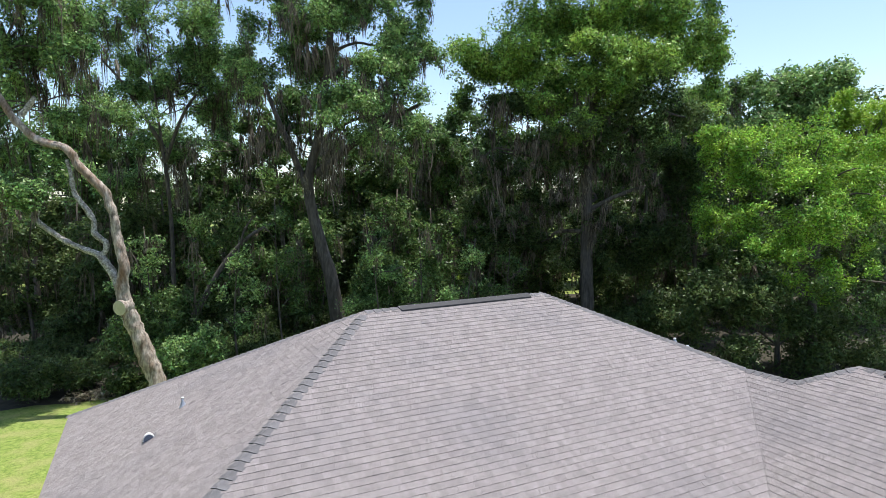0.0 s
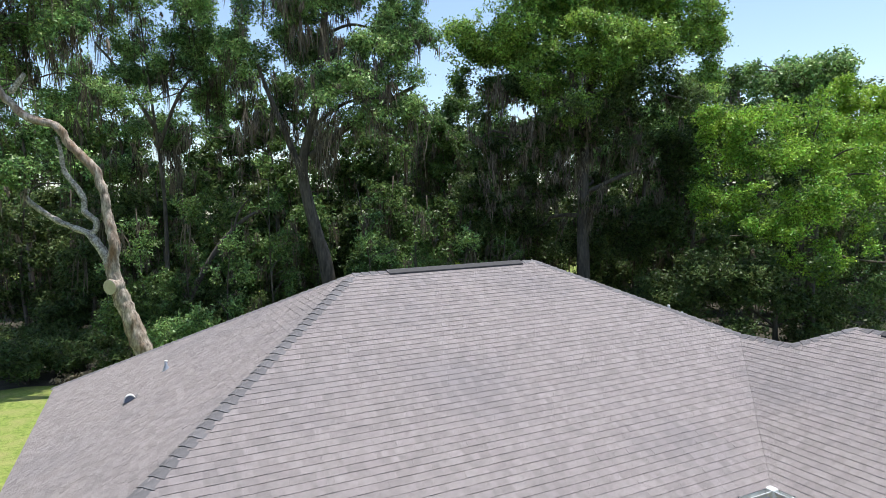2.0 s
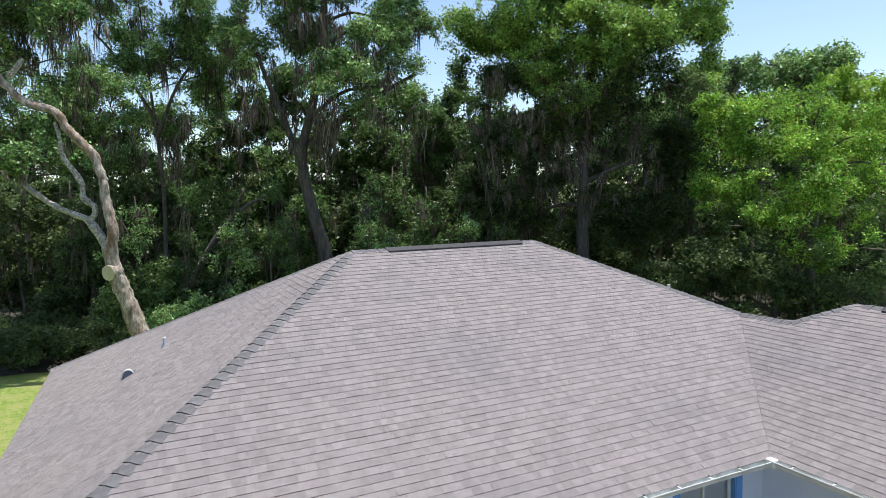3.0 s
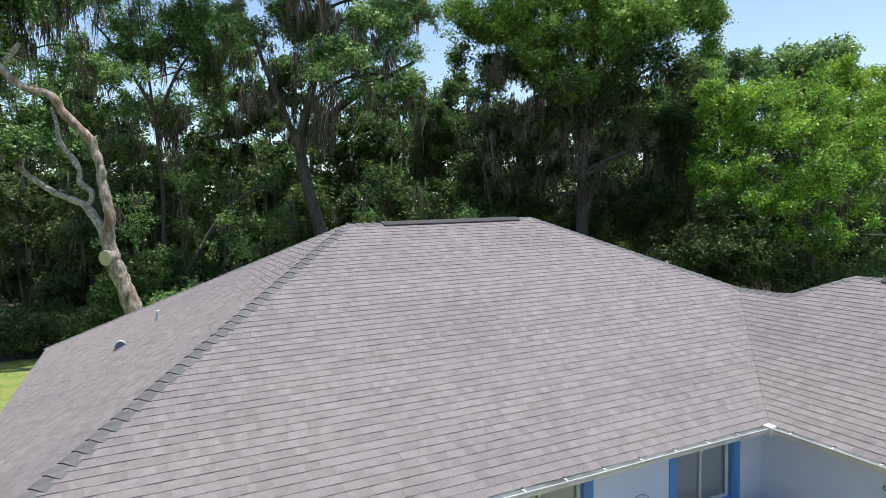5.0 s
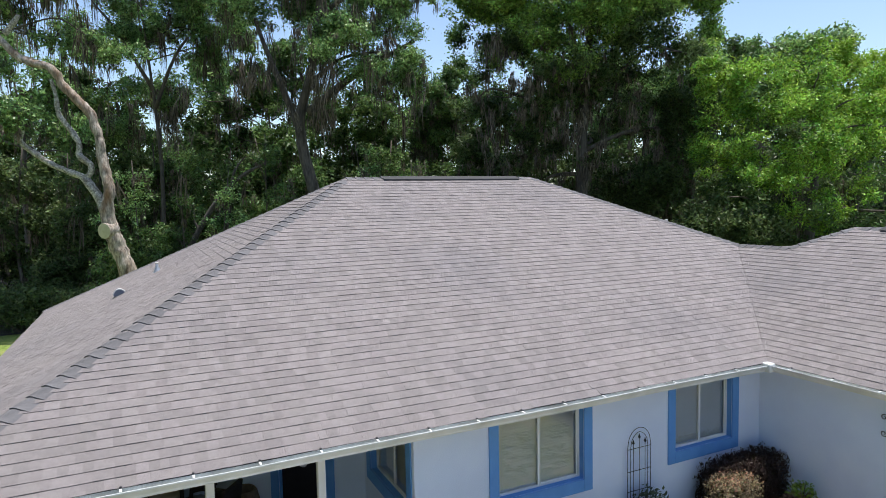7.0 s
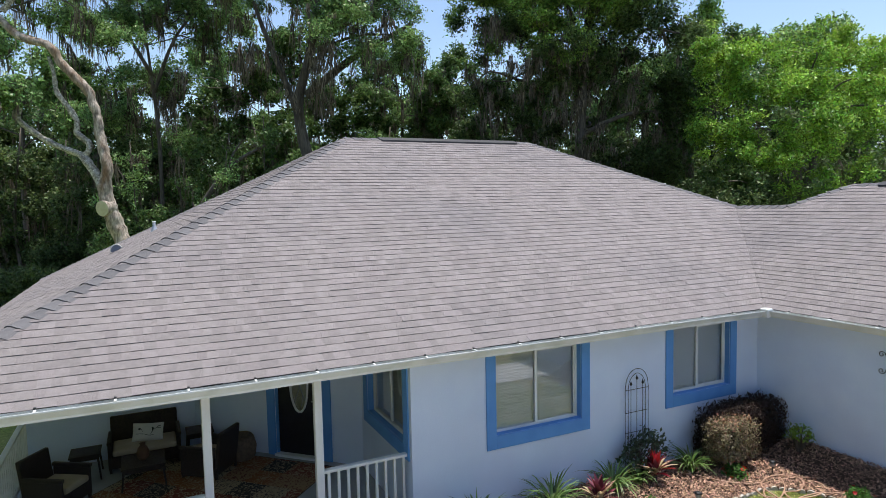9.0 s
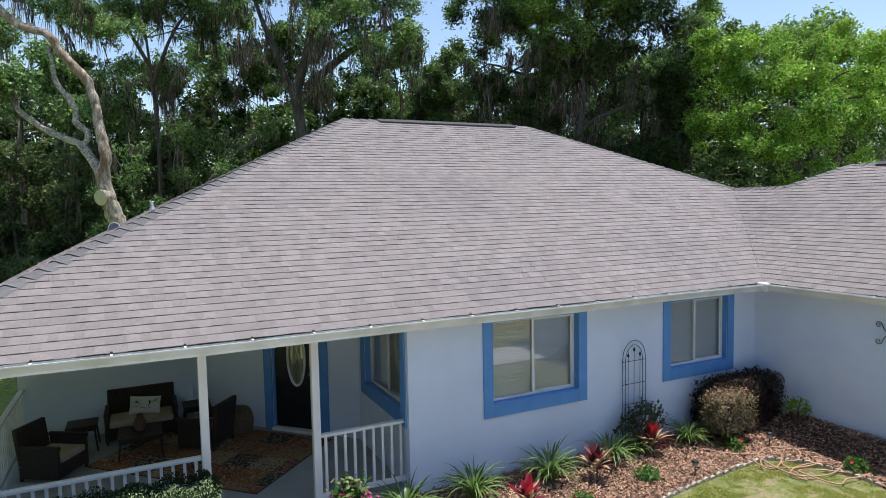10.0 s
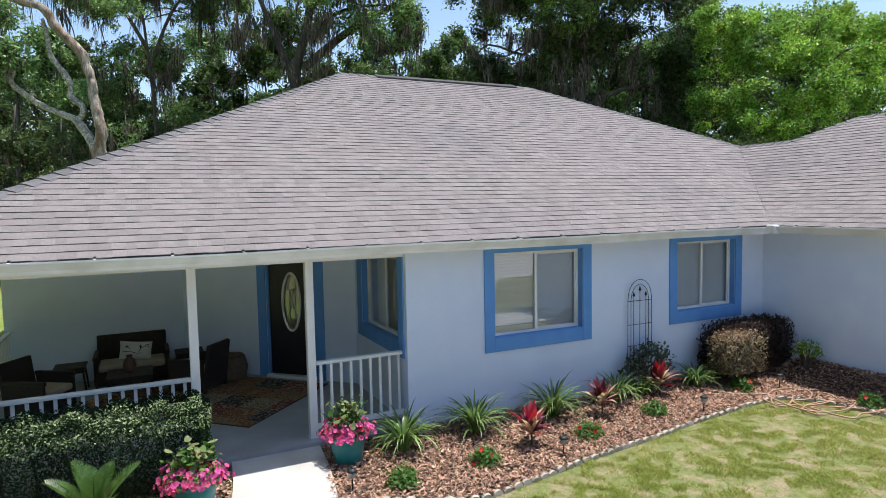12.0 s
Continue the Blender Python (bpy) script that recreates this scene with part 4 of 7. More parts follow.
R = new("rug", None)
R.matrix_basis = pose(-2.13, 0.87, FLOOR, 0, 0, 45)
tagged(R, "patterned rug in rust, beige and black patches", "rug")
part("woven_face", box(0.012, 1.988, 0.012, 2.988, 0.0005, 0.012, 0.003), rug_material(), R)
M_BIND = material("rug_binding", (0.04, 0.025, 0.02), (0.07, 0.045, 0.035), 20, 0.95, 0.3, 120)
for bx in ((0, 2, 0, 0.011), (0, 2, 2.989, 3.0), (0, 0.011, 0.0115, 2.9885), (1.989, 2, 0.0115, 2.9885)):
    part("binding", box(bx[0], bx[1], bx[2], bx[3], 0.0005, 0.010), M_BIND, R, "dark bound edge")

# ---- walkway, bed and edging ----
def walkway():
    bm = bmesh.new()
    line = [(-1.95, -0.022), (-2.02, -0.7), (-2.14, -1.4), (-2.32, -2.3), (-2.6, -3.4), (-3.1, -4.6), (-3.9, -5.8), (-5.2, -6.9), (-7.0, -7.8)]
    pts = curve_pts([(x, y, 0) for x, y in line], 4)
    L, R = [], []
    for i, p in enumerate(pts):
        d = (pts[min(i + 1, len(pts) - 1)] - pts[max(i - 1, 0)]).normalized()
        if i == 0:
            d = Vector((0, -1, 0))
        s = Vector((d.y, -d.x, 0)) * 0.50
        L.append(p - s)
        R.append(p + s)
    slab([(p.x, p.y, 0.055) for p in L] + [(p.x, p.y, 0.055) for p in R[::-1]], (0, 0, -0.15), bm)
    w = part("walkway", bm, M_CONCRETE)
    tagged(w, "pale concrete front walk, sunlit beyond the eave", "path", kind="structure")


walkway()
EDGE = [(-1.70, -1.45), (-1.17, -1.66), (-0.75, -1.90), (-0.33, -2.03), (0.42, -1.92), (1.29, -1.77), (2.26, -1.65), (3.30, -1.49), (4.65, -1.39), (5.02, -1.55), (5.30, -1.95), (5.38, -2.5), (5.36, -3.3)]


def bed(name, loop, label):
    tagged(part(name, slab([(x, y, 0.022) for x, y in loop], (0, 0, -0.1)), M_MULCH_BED), label, "flower bed", kind="structure")


EDGE_LINE = [(p.x, p.y) for p in curve_pts([(x, y, 0) for x, y in EDGE], 5)]
BED_LOOP = [(FRONT_L - 1.14, -0.03), (FRONT_L + 0.002, -0.03), (FRONT_L + 0.002, -0.002), (CORNER_X - 0.002, -0.002), (CORNER_X - 0.002, -5.0), (5.35, -5.0)] + EDGE_LINE[::-1]
bed("mulch_bed", BED_LOOP, "bed of brown bark mulch along the house wall")


def bank(x, y):
    """Height of the mulch heaped against the wing wall."""
    u, v = np.clip((np.asarray(x) - 5.55) / 0.7, 0, 1), np.clip((-np.asarray(y) - 0.25) / 0.6, 0, 1)
    return 0.26 * u * u * (3 - 2 * u) * v * v * (3 - 2 * v)


def mulch_bank():
    xs, ys = np.linspace(5.5, CORNER_X - 0.003, 12), np.linspace(-4.98, -0.2, 40)
    vs = [(x, y, 0.0235 + float(bank(x, y)) + 0.012 * noise.noise((x * 4, y * 4, 0)) * float(bank(x, y)) / 0.1) for y in ys for x in xs]
    fs = [(j * 12 + i, j * 12 + i + 1, j * 12 + i + 13, j * 12 + i + 12) for j in range(39) for i in range(11)]
    tagged(put("mulch_bank", make("mulch_bank", vs, fs, M_MULCH_BED, True)), "dark mulch heaped against the wing wall", "flower bed", kind="structure")


mulch_bank()
LEFT_LOOP = [(-5.6, -0.03), (-2.47, -0.03), (-2.55, -0.8), (-2.66, -1.45), (-3.2, -1.75), (-4.2, -1.8), (-5.6, -1.8)]
bed("mulch_bed_left", LEFT_LOOP, "bed of brown bark mulch round the hedge")


def inside(x, y, loop):
    """How many of the points lie in the loop."""
    hit = np.zeros(len(x), bool)
    n = len(loop)
    for i in range(n):
        (x0, y0), (x1, y1) = loop[i], loop[(i + 1) % n]
        cross = ((y0 > y) != (y1 > y)) & (x < (x1 - x0) * (y - y0) / (y1 - y0 + 1e-12) + x0)
        hit ^= cross
    return hit


def chips(loop, count, seed, x0, x1, y0, y1):
    """Flat splinters of bark lying at odd angles."""
    rs = np.random.default_rng(seed)
    x, y = rs.uniform(x0, x1, count), rs.uniform(y0, y1, count)
    k = inside(x, y, loop)
    x, y = x[k], y[k]
    n = len(x)
    a, tilt = rs.uniform(0, 6.283, n), rs.normal(0, 0.35, n)
    l, w = rs.uniform(0.009, 0.036, n), rs.uniform(0.004, 0.012, n)
    d = np.stack([np.cos(a) * np.cos(tilt), np.sin(a) * np.cos(tilt), np.sin(tilt)], 1)
    s = np.stack([-np.sin(a), np.cos(a), rs.normal(0, 0.4, n)], 1)
    c = np.stack([x, y, 0.027 + bank(x, y) + np.abs(np.sin(tilt)) * l + rs.uniform(0, 0.03, n)], 1)
    d, s = d * l[:, None], s * w[:, None]
    return np.stack([c - d - s * 0.6, c + d * 0.9 - s, c + d + s * 0.5, c - d * 0.8 + s], 1)


ch = np.concatenate([chips(BED_LOOP, 76000, 3, -1.8, 6.4, -3.6, 0.0), chips(LEFT_LOOP, 7000, 4, -4.4, -2.4, -1.8, 0)])
tagged(put("mulch_chips", many("mulch_chips", ch, 4, M_CHIP)), "loose brown and tan bark mulch chips", "mulch", kind="stuff")


def edging():
    E = empty("garden_edging", (0, 0, 0))
    tagged(E, "pale scalloped concrete edging round the mulch bed", "edging")
    n = 8
    w, t = 0.054, 0.02
    prof = [(-w, -0.08), (w, -0.08)] + [(w * math.cos(math.pi * i / n), 0.020 + 0.032 * math.sin(math.pi * i / n)) for i in range(n + 1)]
    bm = bmesh.new()
    slab([(x, -t, z) for x, z in prof], (0, 2 * t, 0), bm)
    me = mesh_of("edging_stone", bm, M_EDGE)
    rs = random.Random(6)
    pts = curve_pts([(x, y, 0) for x, y in EDGE], 40)
    s, last = 0.0, pts[0]
    for p in pts[1:]:
        s += (p - last).length
        d = (p - last).normalized()
        last = p
        if s >= 0.118:
            s = 0
            put("edging_stone", me, E, "", pose(p.x, p.y, 0.005 + rs.uniform(-0.008, 0.008), rs.uniform(-7, 7), rs.uniform(-3, 3), math.degrees(math.atan2(d.y, d.x)) + rs.uniform(-4, 4)))


edging()


# ---- plants ----
def blade(base, yaw, length, lean, width, droop, segs=5, fold=0.25):
    """An arching strap leaf: quads along a bent line."""
    p = Vector(base)
    ang = lean
    d = Vector((math.cos(yaw), math.sin(yaw), 0))
    side = Vector((-d.y, d.x, 0))
    vs, fs = [], []
    for i in range(segs + 1):
        t = i / segs
        w = width * (0.55 + 1.5 * t * (1 - t) * 1.2) * (1 - t ** 3)
        lift = Vector((0, 0, fold * w))
        vs += [p - side * w + lift, p, p + side * w + lift]
        p = p + (d * math.sin(ang) + Vector((0, 0, math.cos(ang)))) * (length / segs)
        ang += droop / segs
    for i in range(segs):
        a = i * 3
        fs += [(a, a + 1, a + 4, a + 3), (a + 1, a + 2, a + 5, a + 4)]
    return vs, fs


def strap_plant(name, at, count, length, width, mats, label, category, seed, group, lean=(0.05, 0.5), droop=(1.2, 2.9), r=0.09):
    rs = random.Random(seed)
    P = empty(name, (at[0], at[1], 0.02))
    tagged(P, label, category, group)
    for i in range(count):
        q = (i + 0.5) / count
        yaw = i * 2.39996 + rs.uniform(-0.3, 0.3)
        mat = mats[min(int(q * len(mats) + rs.uniform(-0.35, 0.35)), len(mats) - 1)] if len(mats) > 1 else mats[0]
        ln = length * rs.uniform(0.75, 1.15)
        vs, fs = blade((r * math.cos(yaw) * q, r * math.sin(yaw) * q, rs.uniform(-0.02, 0.08)), yaw, ln, lean[0] + (lean[1] - lean[0]) * q, width * rs.uniform(0.8, 1.2), droop[0] + (droop[1] - droop[0]) * rs.random())
        put("leaf", make("leaf", vs, fs, mat, True), P)
    return P


LILY = "clump of arching green strap leaves in the mulch"
for i, (x, y, n, l) in enumerate([(-0.60, -0.58, 60, 0.64), (0.38, -0.52, 60, 0.64), (1.58, -0.50, 58, 0.66), (2.72, -0.42, 48, 0.58), (4.28, -0.44, 44, 0.5), (3.25, -0.36, 26, 0.46)]):
    strap_plant("lily_clump", (x, y), int(n * 1.55), l * 0.98, 0.015, [M_STRAP], LILY, "plant", 30 + i, "strap-leaf clumps")


def cordyline(at, seed, heart, label):
    """A short cane with broad leaves: a bright heart, dusky leaves round it and cream, drooping outer ones."""
    rs = random.Random(seed)
    P = empty("cordyline", (at[0], at[1], 0.02))
    tagged(P, label + " in the mulch", "plant", "cordylines")
    vs, fs = tube_data([(0, 0, -0.05), (0.01, 0, 0.12), (0, 0.01, 0.24)], [0.014, 0.012, 0.008], 6)
    put("cane", make("cane", vs, fs, M_BARK), P)
    n = 38
    for i in range(n):
        q = i / (n - 1)
        yaw = i * 2.39996 + rs.uniform(-0.4, 0.4)
        if q < 0.3:
            mat = heart
        else:
            mat = M_CREAM if i % 5 in (0, 3) else M_DUSK if rs.random() < 0.75 else heart
        base = (0.01 * math.cos(yaw), 0.01 * math.sin(yaw), 0.24 - 0.09 * q)
        vs, fs = blade(base, yaw, rs.uniform(0.24, 0.38), 0.08 + 0.92 * q + rs.uniform(-0.14, 0.14), rs.uniform(0.030, 0.050), rs.uniform(0.2, 0.7) + 0.5 * q * rs.random(), 6, 0.4)
        put("leaf", make("leaf", vs, fs, mat, True), P, "" if mat is not M_CREAM else "cream outer leaf")


cordyline((0.76, -1.20), 50, M_RED, "red cordyline with cream outer leaves")
cordyline((2.17, -0.78), 51, M_DUSK, "dusky red cordyline with tan outer leaves")
cordyline((3.48, -0.50), 54, M_RED, "bright red cordyline with cream outer leaves")


def tuft(seed, n, rx, rz, size, boxy=False, up=0.5):
    """Small leaves through a mound."""
    rs = np.random.default_rng(seed)
    d = rs.normal(size=(n, 3))
    d[:, 2] = np.abs(d[:, 2]) * 1.1
    d /= np.linalg.norm(d, axis=1)[:, None]
    if boxy:
        d /= (np.abs(d) ** 7).sum(1)[:, None] ** (1 / 7)
    pos = d * rs.uniform(0.35, 1.0, n)[:, None] ** 0.6 * np.array((rx, rx, rz)) * (rs.uniform(0.92, 1.05, n) if boxy else rs.uniform(0.85, 1.12, n))[:, None]
    nor = rs.normal(size=(n, 3)) * 0.7 + d * 0.6 + np.array((0, 0, up))
    nor /= np.linalg.norm(nor, axis=1)[:, None]
    t = np.cross(nor, rs.normal(size=(n, 3)))
    t /= np.linalg.norm(t, axis=1)[:, None]
    b = np.cross(nor, t)
    s = (size * rs.uniform(0.6, 1.3, n))[:, None]
    return np.stack([pos - t * s, pos - b * s * 0.45 - nor * s * 0.15, pos + t * s, pos + b * s * 0.45 - nor * s * 0.15], 1), pos, d


BLOOM = {}


def bloom(parent, name, c, nrm, r, mat, rs, n=5):
    """A flower of n broad petals at c, facing nrm."""
    if (mat.name, n) not in BLOOM:
        vs, fs = [(0, 0, 0)], []
        for k in range(n):
            w = 2 * math.pi * k / n
            d, e = Vector((math.cos(w), math.sin(w), 0)), Vector((-math.sin(w), math.cos(w), 0))
            o = len(vs)
            vs += [d * 0.6 - e * 0.5 + Vector((0, 0, 0.25)), d + Vector((0, 0, 0.2)), d * 0.6 + e * 0.5 + Vector((0, 0, 0.25))]
            fs.append((0, o, o + 1, o + 2))
        BLOOM[mat.name, n] = make(name, vs, fs, mat)
    nrm = (Vector(nrm) + Vector((rs.gauss(0, 0.3), rs.gauss(0, 0.3), rs.gauss(0, 0.3)))).normalized()
    m = Matrix.Translation(c) @ nrm.to_track_quat("Z", "Y").to_matrix().to_4x4() @ Matrix.Rotation(rs.uniform(0, 6), 4, "Z") @ Matrix.Scale(r * rs.uniform(0.75, 1.2), 4)
    put(name, BLOOM[mat.name, n], parent, "", m)


def low_plant(at, seed, flowers, label, rx=0.2, rz=0.22):
    P = empty("bedding_plant", (at[0], at[1], 0.02))
    tagged(P, label, "plant", "low bedding plants")
    q, pos, d = tuft(seed, 420, rx, rz, 0.028)
    put("leaves", many("leaves", q, 4, M_BED), P)
    if flowers:
        rs = np.random.default_rng(seed)
        k = rs.choice(len(pos), flowers)
        r = random.Random(seed)
        for q in k:
            bloom(P, "red_bloom", pos[q] * 1.08 + np.array((0, 0, 0.02)), d[q], 0.03, M_REDFLOWER, r)
    vs, fs = tube_data([(0, 0, -0.05), (0, 0, rz * 0.6)], 0.008, 5)
    put("stem", make("stem", vs, fs, M_BARK), P)


for i, (x, y, f) in enumerate([(-0.95, -1.42, 0), (0.05, -1.36, 7), (1.54, -1.27, 10), (2.80, -1.09, 0), (4.71, -0.90, 12), (5.55, -2.25, 12)]):
    low_plant((x, y), 70 + i, f, "low green bedding plant with red flowers" if f else "low round green bedding plant")


def bush(at, rx, rz, mat, label, seed, count, size, twigs=8, lift=0.0, name="shrub", ry=None, boxy=False):
    P = empty(name, (at[0], at[1], 0.02))
    tagged(P, label, "shrub")
    q, pos, d = tuft(seed, count, rx, rz, size, boxy)
    q[:, :, 2] += lift
    if ry:
        q[:, :, 1] *= ry / rx
    put("foliage", many("foliage", q, 4, mat), P)
    rs = random.Random(seed)
    for i in range(twigs):
        p = pos[rs.randrange(len(pos))]
        vs, fs = tube_data(curve_pts([(0, 0, -0.05), (p[0] * 0.4, p[1] * 0.4, lift * 0.7 + p[2] * 0.5), (p[0], p[1] * ((ry or rx) / rx), p[2] + lift)], 3), [0.014, 0.012, 0.011, 0.01, 0.008, 0.006, 0.004], 5)
        put("stem", make("stem", vs, fs, M_BARK), P)
    return P


bush((5.58, -0.34), 0.93, 0.76, M_MAROON, "wide clipped dark maroon shrub under the eave", 82, 24000, 0.034, 14, lift=0.16, ry=0.31, boxy=True)
B = bush((4.90, -0.66), 0.43, 0.60, M_BRONZE, "clipped bronze-green shrub with coppery tips, lit by the sun", 81, 8500, 0.026, 12, lift=0.24, ry=0.27, boxy=True)
q, pos, d = tuft(85, 1500, 0.41, 0.62, 0.026, True)
q[:, :, 1] *= 0.65
q[:, :, 2] += 0.25
put("new_growth", many("new_growth", q[q[:, 0, 2] > 0.72], 4, M_COPPER), B, "coppery new leaves")
bush((3.50, -0.26), 0.50, 0.50, M_HOLLY, "loose dark green shrub before the trellis", 83, 620, 0.05, 18, 0.30, ry=0.22)
bush((6.04, -1.02), 0.24, 0.24, M_LIME, "small open lime-green shrub by the wing wall", 84, 240, 0.034, 18, 0.42)


# ---- clipped hedge ----
def hedge():
    rs = np.random.default_rng(90)
    H = empty("hedge", (-4.0, -0.36, 0.0))
    tagged(H, "clipped dark green hedge with pale new tips along its sunlit edge", "hedge")
    hx, hy, hz = 1.27, 0.40, 0.45
    def shell(n, size, grow):
        f = rs.choice(5, n, p=(0.36, 0.36, 0.1, 0.1, 0.08))
        u, v = rs.uniform(-1, 1, n), rs.uniform(-1, 1, n)
        p = np.zeros((n, 3))
        nor = np.zeros((n, 3))
        for k, (ax, sg) in enumerate(((2, 1), (1, -1), (0, 1), (0, -1), (1, 1))):
            m = f == k
            o = [a for a in range(3) if a != ax]
            p[m, o[0]], p[m, o[1]], p[m, ax] = u[m], v[m], sg
            nor[m, ax] = sg
        p *= np.array((hx, hy, hz))
        c = np.array((hx, hy, hz)) - 0.14
        core = np.clip(p, -c, c)
        dd = p - core
        ln = np.linalg.norm(dd, axis=1)[:, None]
        p = core + dd / np.maximum(ln, 1e-6) * np.minimum(ln, 0.14)
        bumps = 0.05 * np.sin(p[:, 0] * 7 + 1.3) * np.cos(p[:, 1] * 8 + p[:, 2] * 6) + 0.03 * np.sin(p[:, 0] * 17)
        p += nor * (bumps + rs.uniform(-0.10, 0.03, n) + grow)[:, None]
        g = nor * 0.5 + rs.normal(size=(n, 3)) * 0.75 + np.array((0, 0, 0.35))
        g /= np.linalg.norm(g, axis=1)[:, None]
        t = np.cross(g, rs.normal(size=(n, 3)))
        t /= np.linalg.norm(t, axis=1)[:, None]
        b = np.cross(g, t)
        s = (size * rs.uniform(0.6, 1.3, n))[:, None]
        p[:, 2] += 0.02 + hz
        return np.stack([p - t * s, p - b * s * 0.45, p + t * s, p + b * s * 0.45], 1)
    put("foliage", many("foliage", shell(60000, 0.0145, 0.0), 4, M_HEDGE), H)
    # pale new tips kept to the sunlit top front; their colour carries the light
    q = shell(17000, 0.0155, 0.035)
    put("new_growth", many("new_growth", q[(q[:, 0, 2] > 0.74) & (q[:, 0, 1] < 0.0)], 4, M_LIT_TIPS), H, "pale new leaf tips, only on the sunlit top front")
    for i in range(9):
        x = -1.1 + i * 0.275
        vs, fs = tube_data(curve_pts([(x, 0, -0.05), (x + 0.05, -0.05, 0.35), (x - 0.05, 0.08, 0.75)], 3), 0.014, 5)
        put("stem", make("stem", vs, fs, M_BARK), H)


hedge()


# ---- sago palm ----
def sago(at):
    P = empty("sago_palm", (at[0], at[1], 0.02))
    tagged(P, "small sago palm with stiff feathery green fronds", "palm")
    vs, fs = lathe([(0.09, -0.05), (0.11, 0.05), (0.08, 0.14), (0.03, 0.18)], 12)
    put("trunk", make("trunk", vs, fs, M_BARK, True), P)
    rs = random.Random(12)
    for i in range(13):
        yaw = i * 2.39996
        lean, L = 0.10 + 0.72 * i / 13, rs.uniform(0.46, 0.60)
        d = Vector((math.cos(yaw), math.sin(yaw), 0))
        side = Vector((-d.y, d.x, 0))
        p, ang, line = Vector((0, 0, 0.15)), lean, []
        for s in range(25):
            line.append((p.copy(), ang))
            p = p + (d * math.sin(ang) + Vector((0, 0, math.cos(ang)))) * (L / 24)
            ang += 0.02
        V, F = tube_data([q for q, _ in line], [0.008 - 0.00025 * k for k in range(25)], 5)
        V, F = list(V), list(F)
        for k, (q, a) in enumerate(line[3:]):
            way = d * math.sin(a) + Vector((0, 0, math.cos(a)))
            n = Vector((-d.x * math.cos(a), -d.y * math.cos(a), math.sin(a)))
            w = 0.11 * math.sin(math.pi * (0.12 + 0.86 * (k + 1) / 23)) + 0.012
            for sg in (-1, 1):
                tip = q + side * sg * w * 0.75 + way * w * 0.9 + n * w * 0.3
                o = len(V)
                V += [q - way * 0.009, q + way * 0.009, tip + way * 0.006, tip - way * 0.006]
                F.append((o, o + 1, o + 2, o + 3))
        put("frond", make("frond", V, F, M_SAGO), P)


sago((-3.72, -1.08))


# ---- flower pots ----
def flower_pot(at, seed, label):
    P = empty("flower_pot", (at[0], at[1], 0.03))
    tagged(P, label, "planter", "turquoise flower pots")
    vs, fs = lathe([(0.13, 0), (0.15, 0.02), (0.185, 0.2), (0.20, 0.30), (0.215, 0.305), (0.215, 0.34), (0.195, 0.34), (0.185, 0.30), (0.0, 0.295)], 28)
    put("pot", make("pot", vs, fs, M_POT, True), P, "glazed turquoise pot")
    rs = np.random.default_rng(seed)
    q, pos, d = tuft(seed, 900, 0.29, 0.22, 0.025)
    q[:, :, 2] += 0.32
    put("foliage", many("foliage", q, 4, M_BED), P)
    low = pos[:, 2] < 0.17
    front = low & (d[:, 1] < 0.55)
    k = rs.choice(np.flatnonzero(front), 320)
    c = pos[k] * np.array((1.12, 1.12, 0.9)) + np.array((0, 0, 0.33))
    r = random.Random(seed)
    for p, q in zip(c, k):
        bloom(P, "pink_bloom", p, d[q] + np.array((0, -0.3, 0.3)), 0.029, M_PINK, r)
    k = rs.choice(len(pos), 34)
    c = pos[k] * np.array((0.9, 0.9, 1.15)) + np.array((0, 0, 0.35))
    for p, q in zip(c, k):
        bloom(P, "red_bloom", p, d[q] + np.array((0, 0, 0.5)), 0.022, M_REDFLOWER, r)
    # broad pale-veined leaves above
    r = random.Random(seed)
    for i in range(96):
        yaw = i * 2.39996
        base = Vector((r.uniform(-0.09, 0.09), r.uniform(-0.05, 0.11), 0.33))
        hgt, out = r.uniform(0.10, 0.36), r.uniform(0.02, 0.2)
        dv = Vector((math.cos(yaw), math.sin(yaw), 0))
        tip = base + dv * out + Vector((0, 0, hgt))
        vs, fs = tube_data([base, base.lerp(tip, 0.6) + Vector((0, 0, 0.04)), tip], 0.004, 5)
        st = put("stalk", make("stalk", vs, fs, M_BED), P)
        s = r.uniform(0.018, 0.038)
        sd = Vector((-dv.y, dv.x, 0))
        nv = Vector((r.uniform(-0.9, 0.9), r.uniform(-1.1, 0.3), r.uniform(0.1, 0.8)))
        dv = (dv + Vector((0, 0, r.uniform(-1.2, 0.9)))).normalized()
        ring = [tip + dv * s * (1.25 * math.cos(w) + 0.3) + sd * s * math.sin(w) + nv * s * (0.25 * math.cos(w * 2) - 0.35 * math.cos(w)) for w in [2 * math.pi * j / 12 for j in range(12)]]
        put("leaf", make("leaf", ring + [tip], [(j, (j + 1) % 12, 12) for j in range(12)], M_COLEUS if i % 3 else M_BED, True), P, "broad pale-veined leaf" if i % 3 else "")


flower_pot((-1.27, -0.58), 95, "turquoise pot of pink petunias beside the walk, leafy top")
flower_pot((-2.90, -1.06), 96, "turquoise pot of pink and red flowers before the hedge")


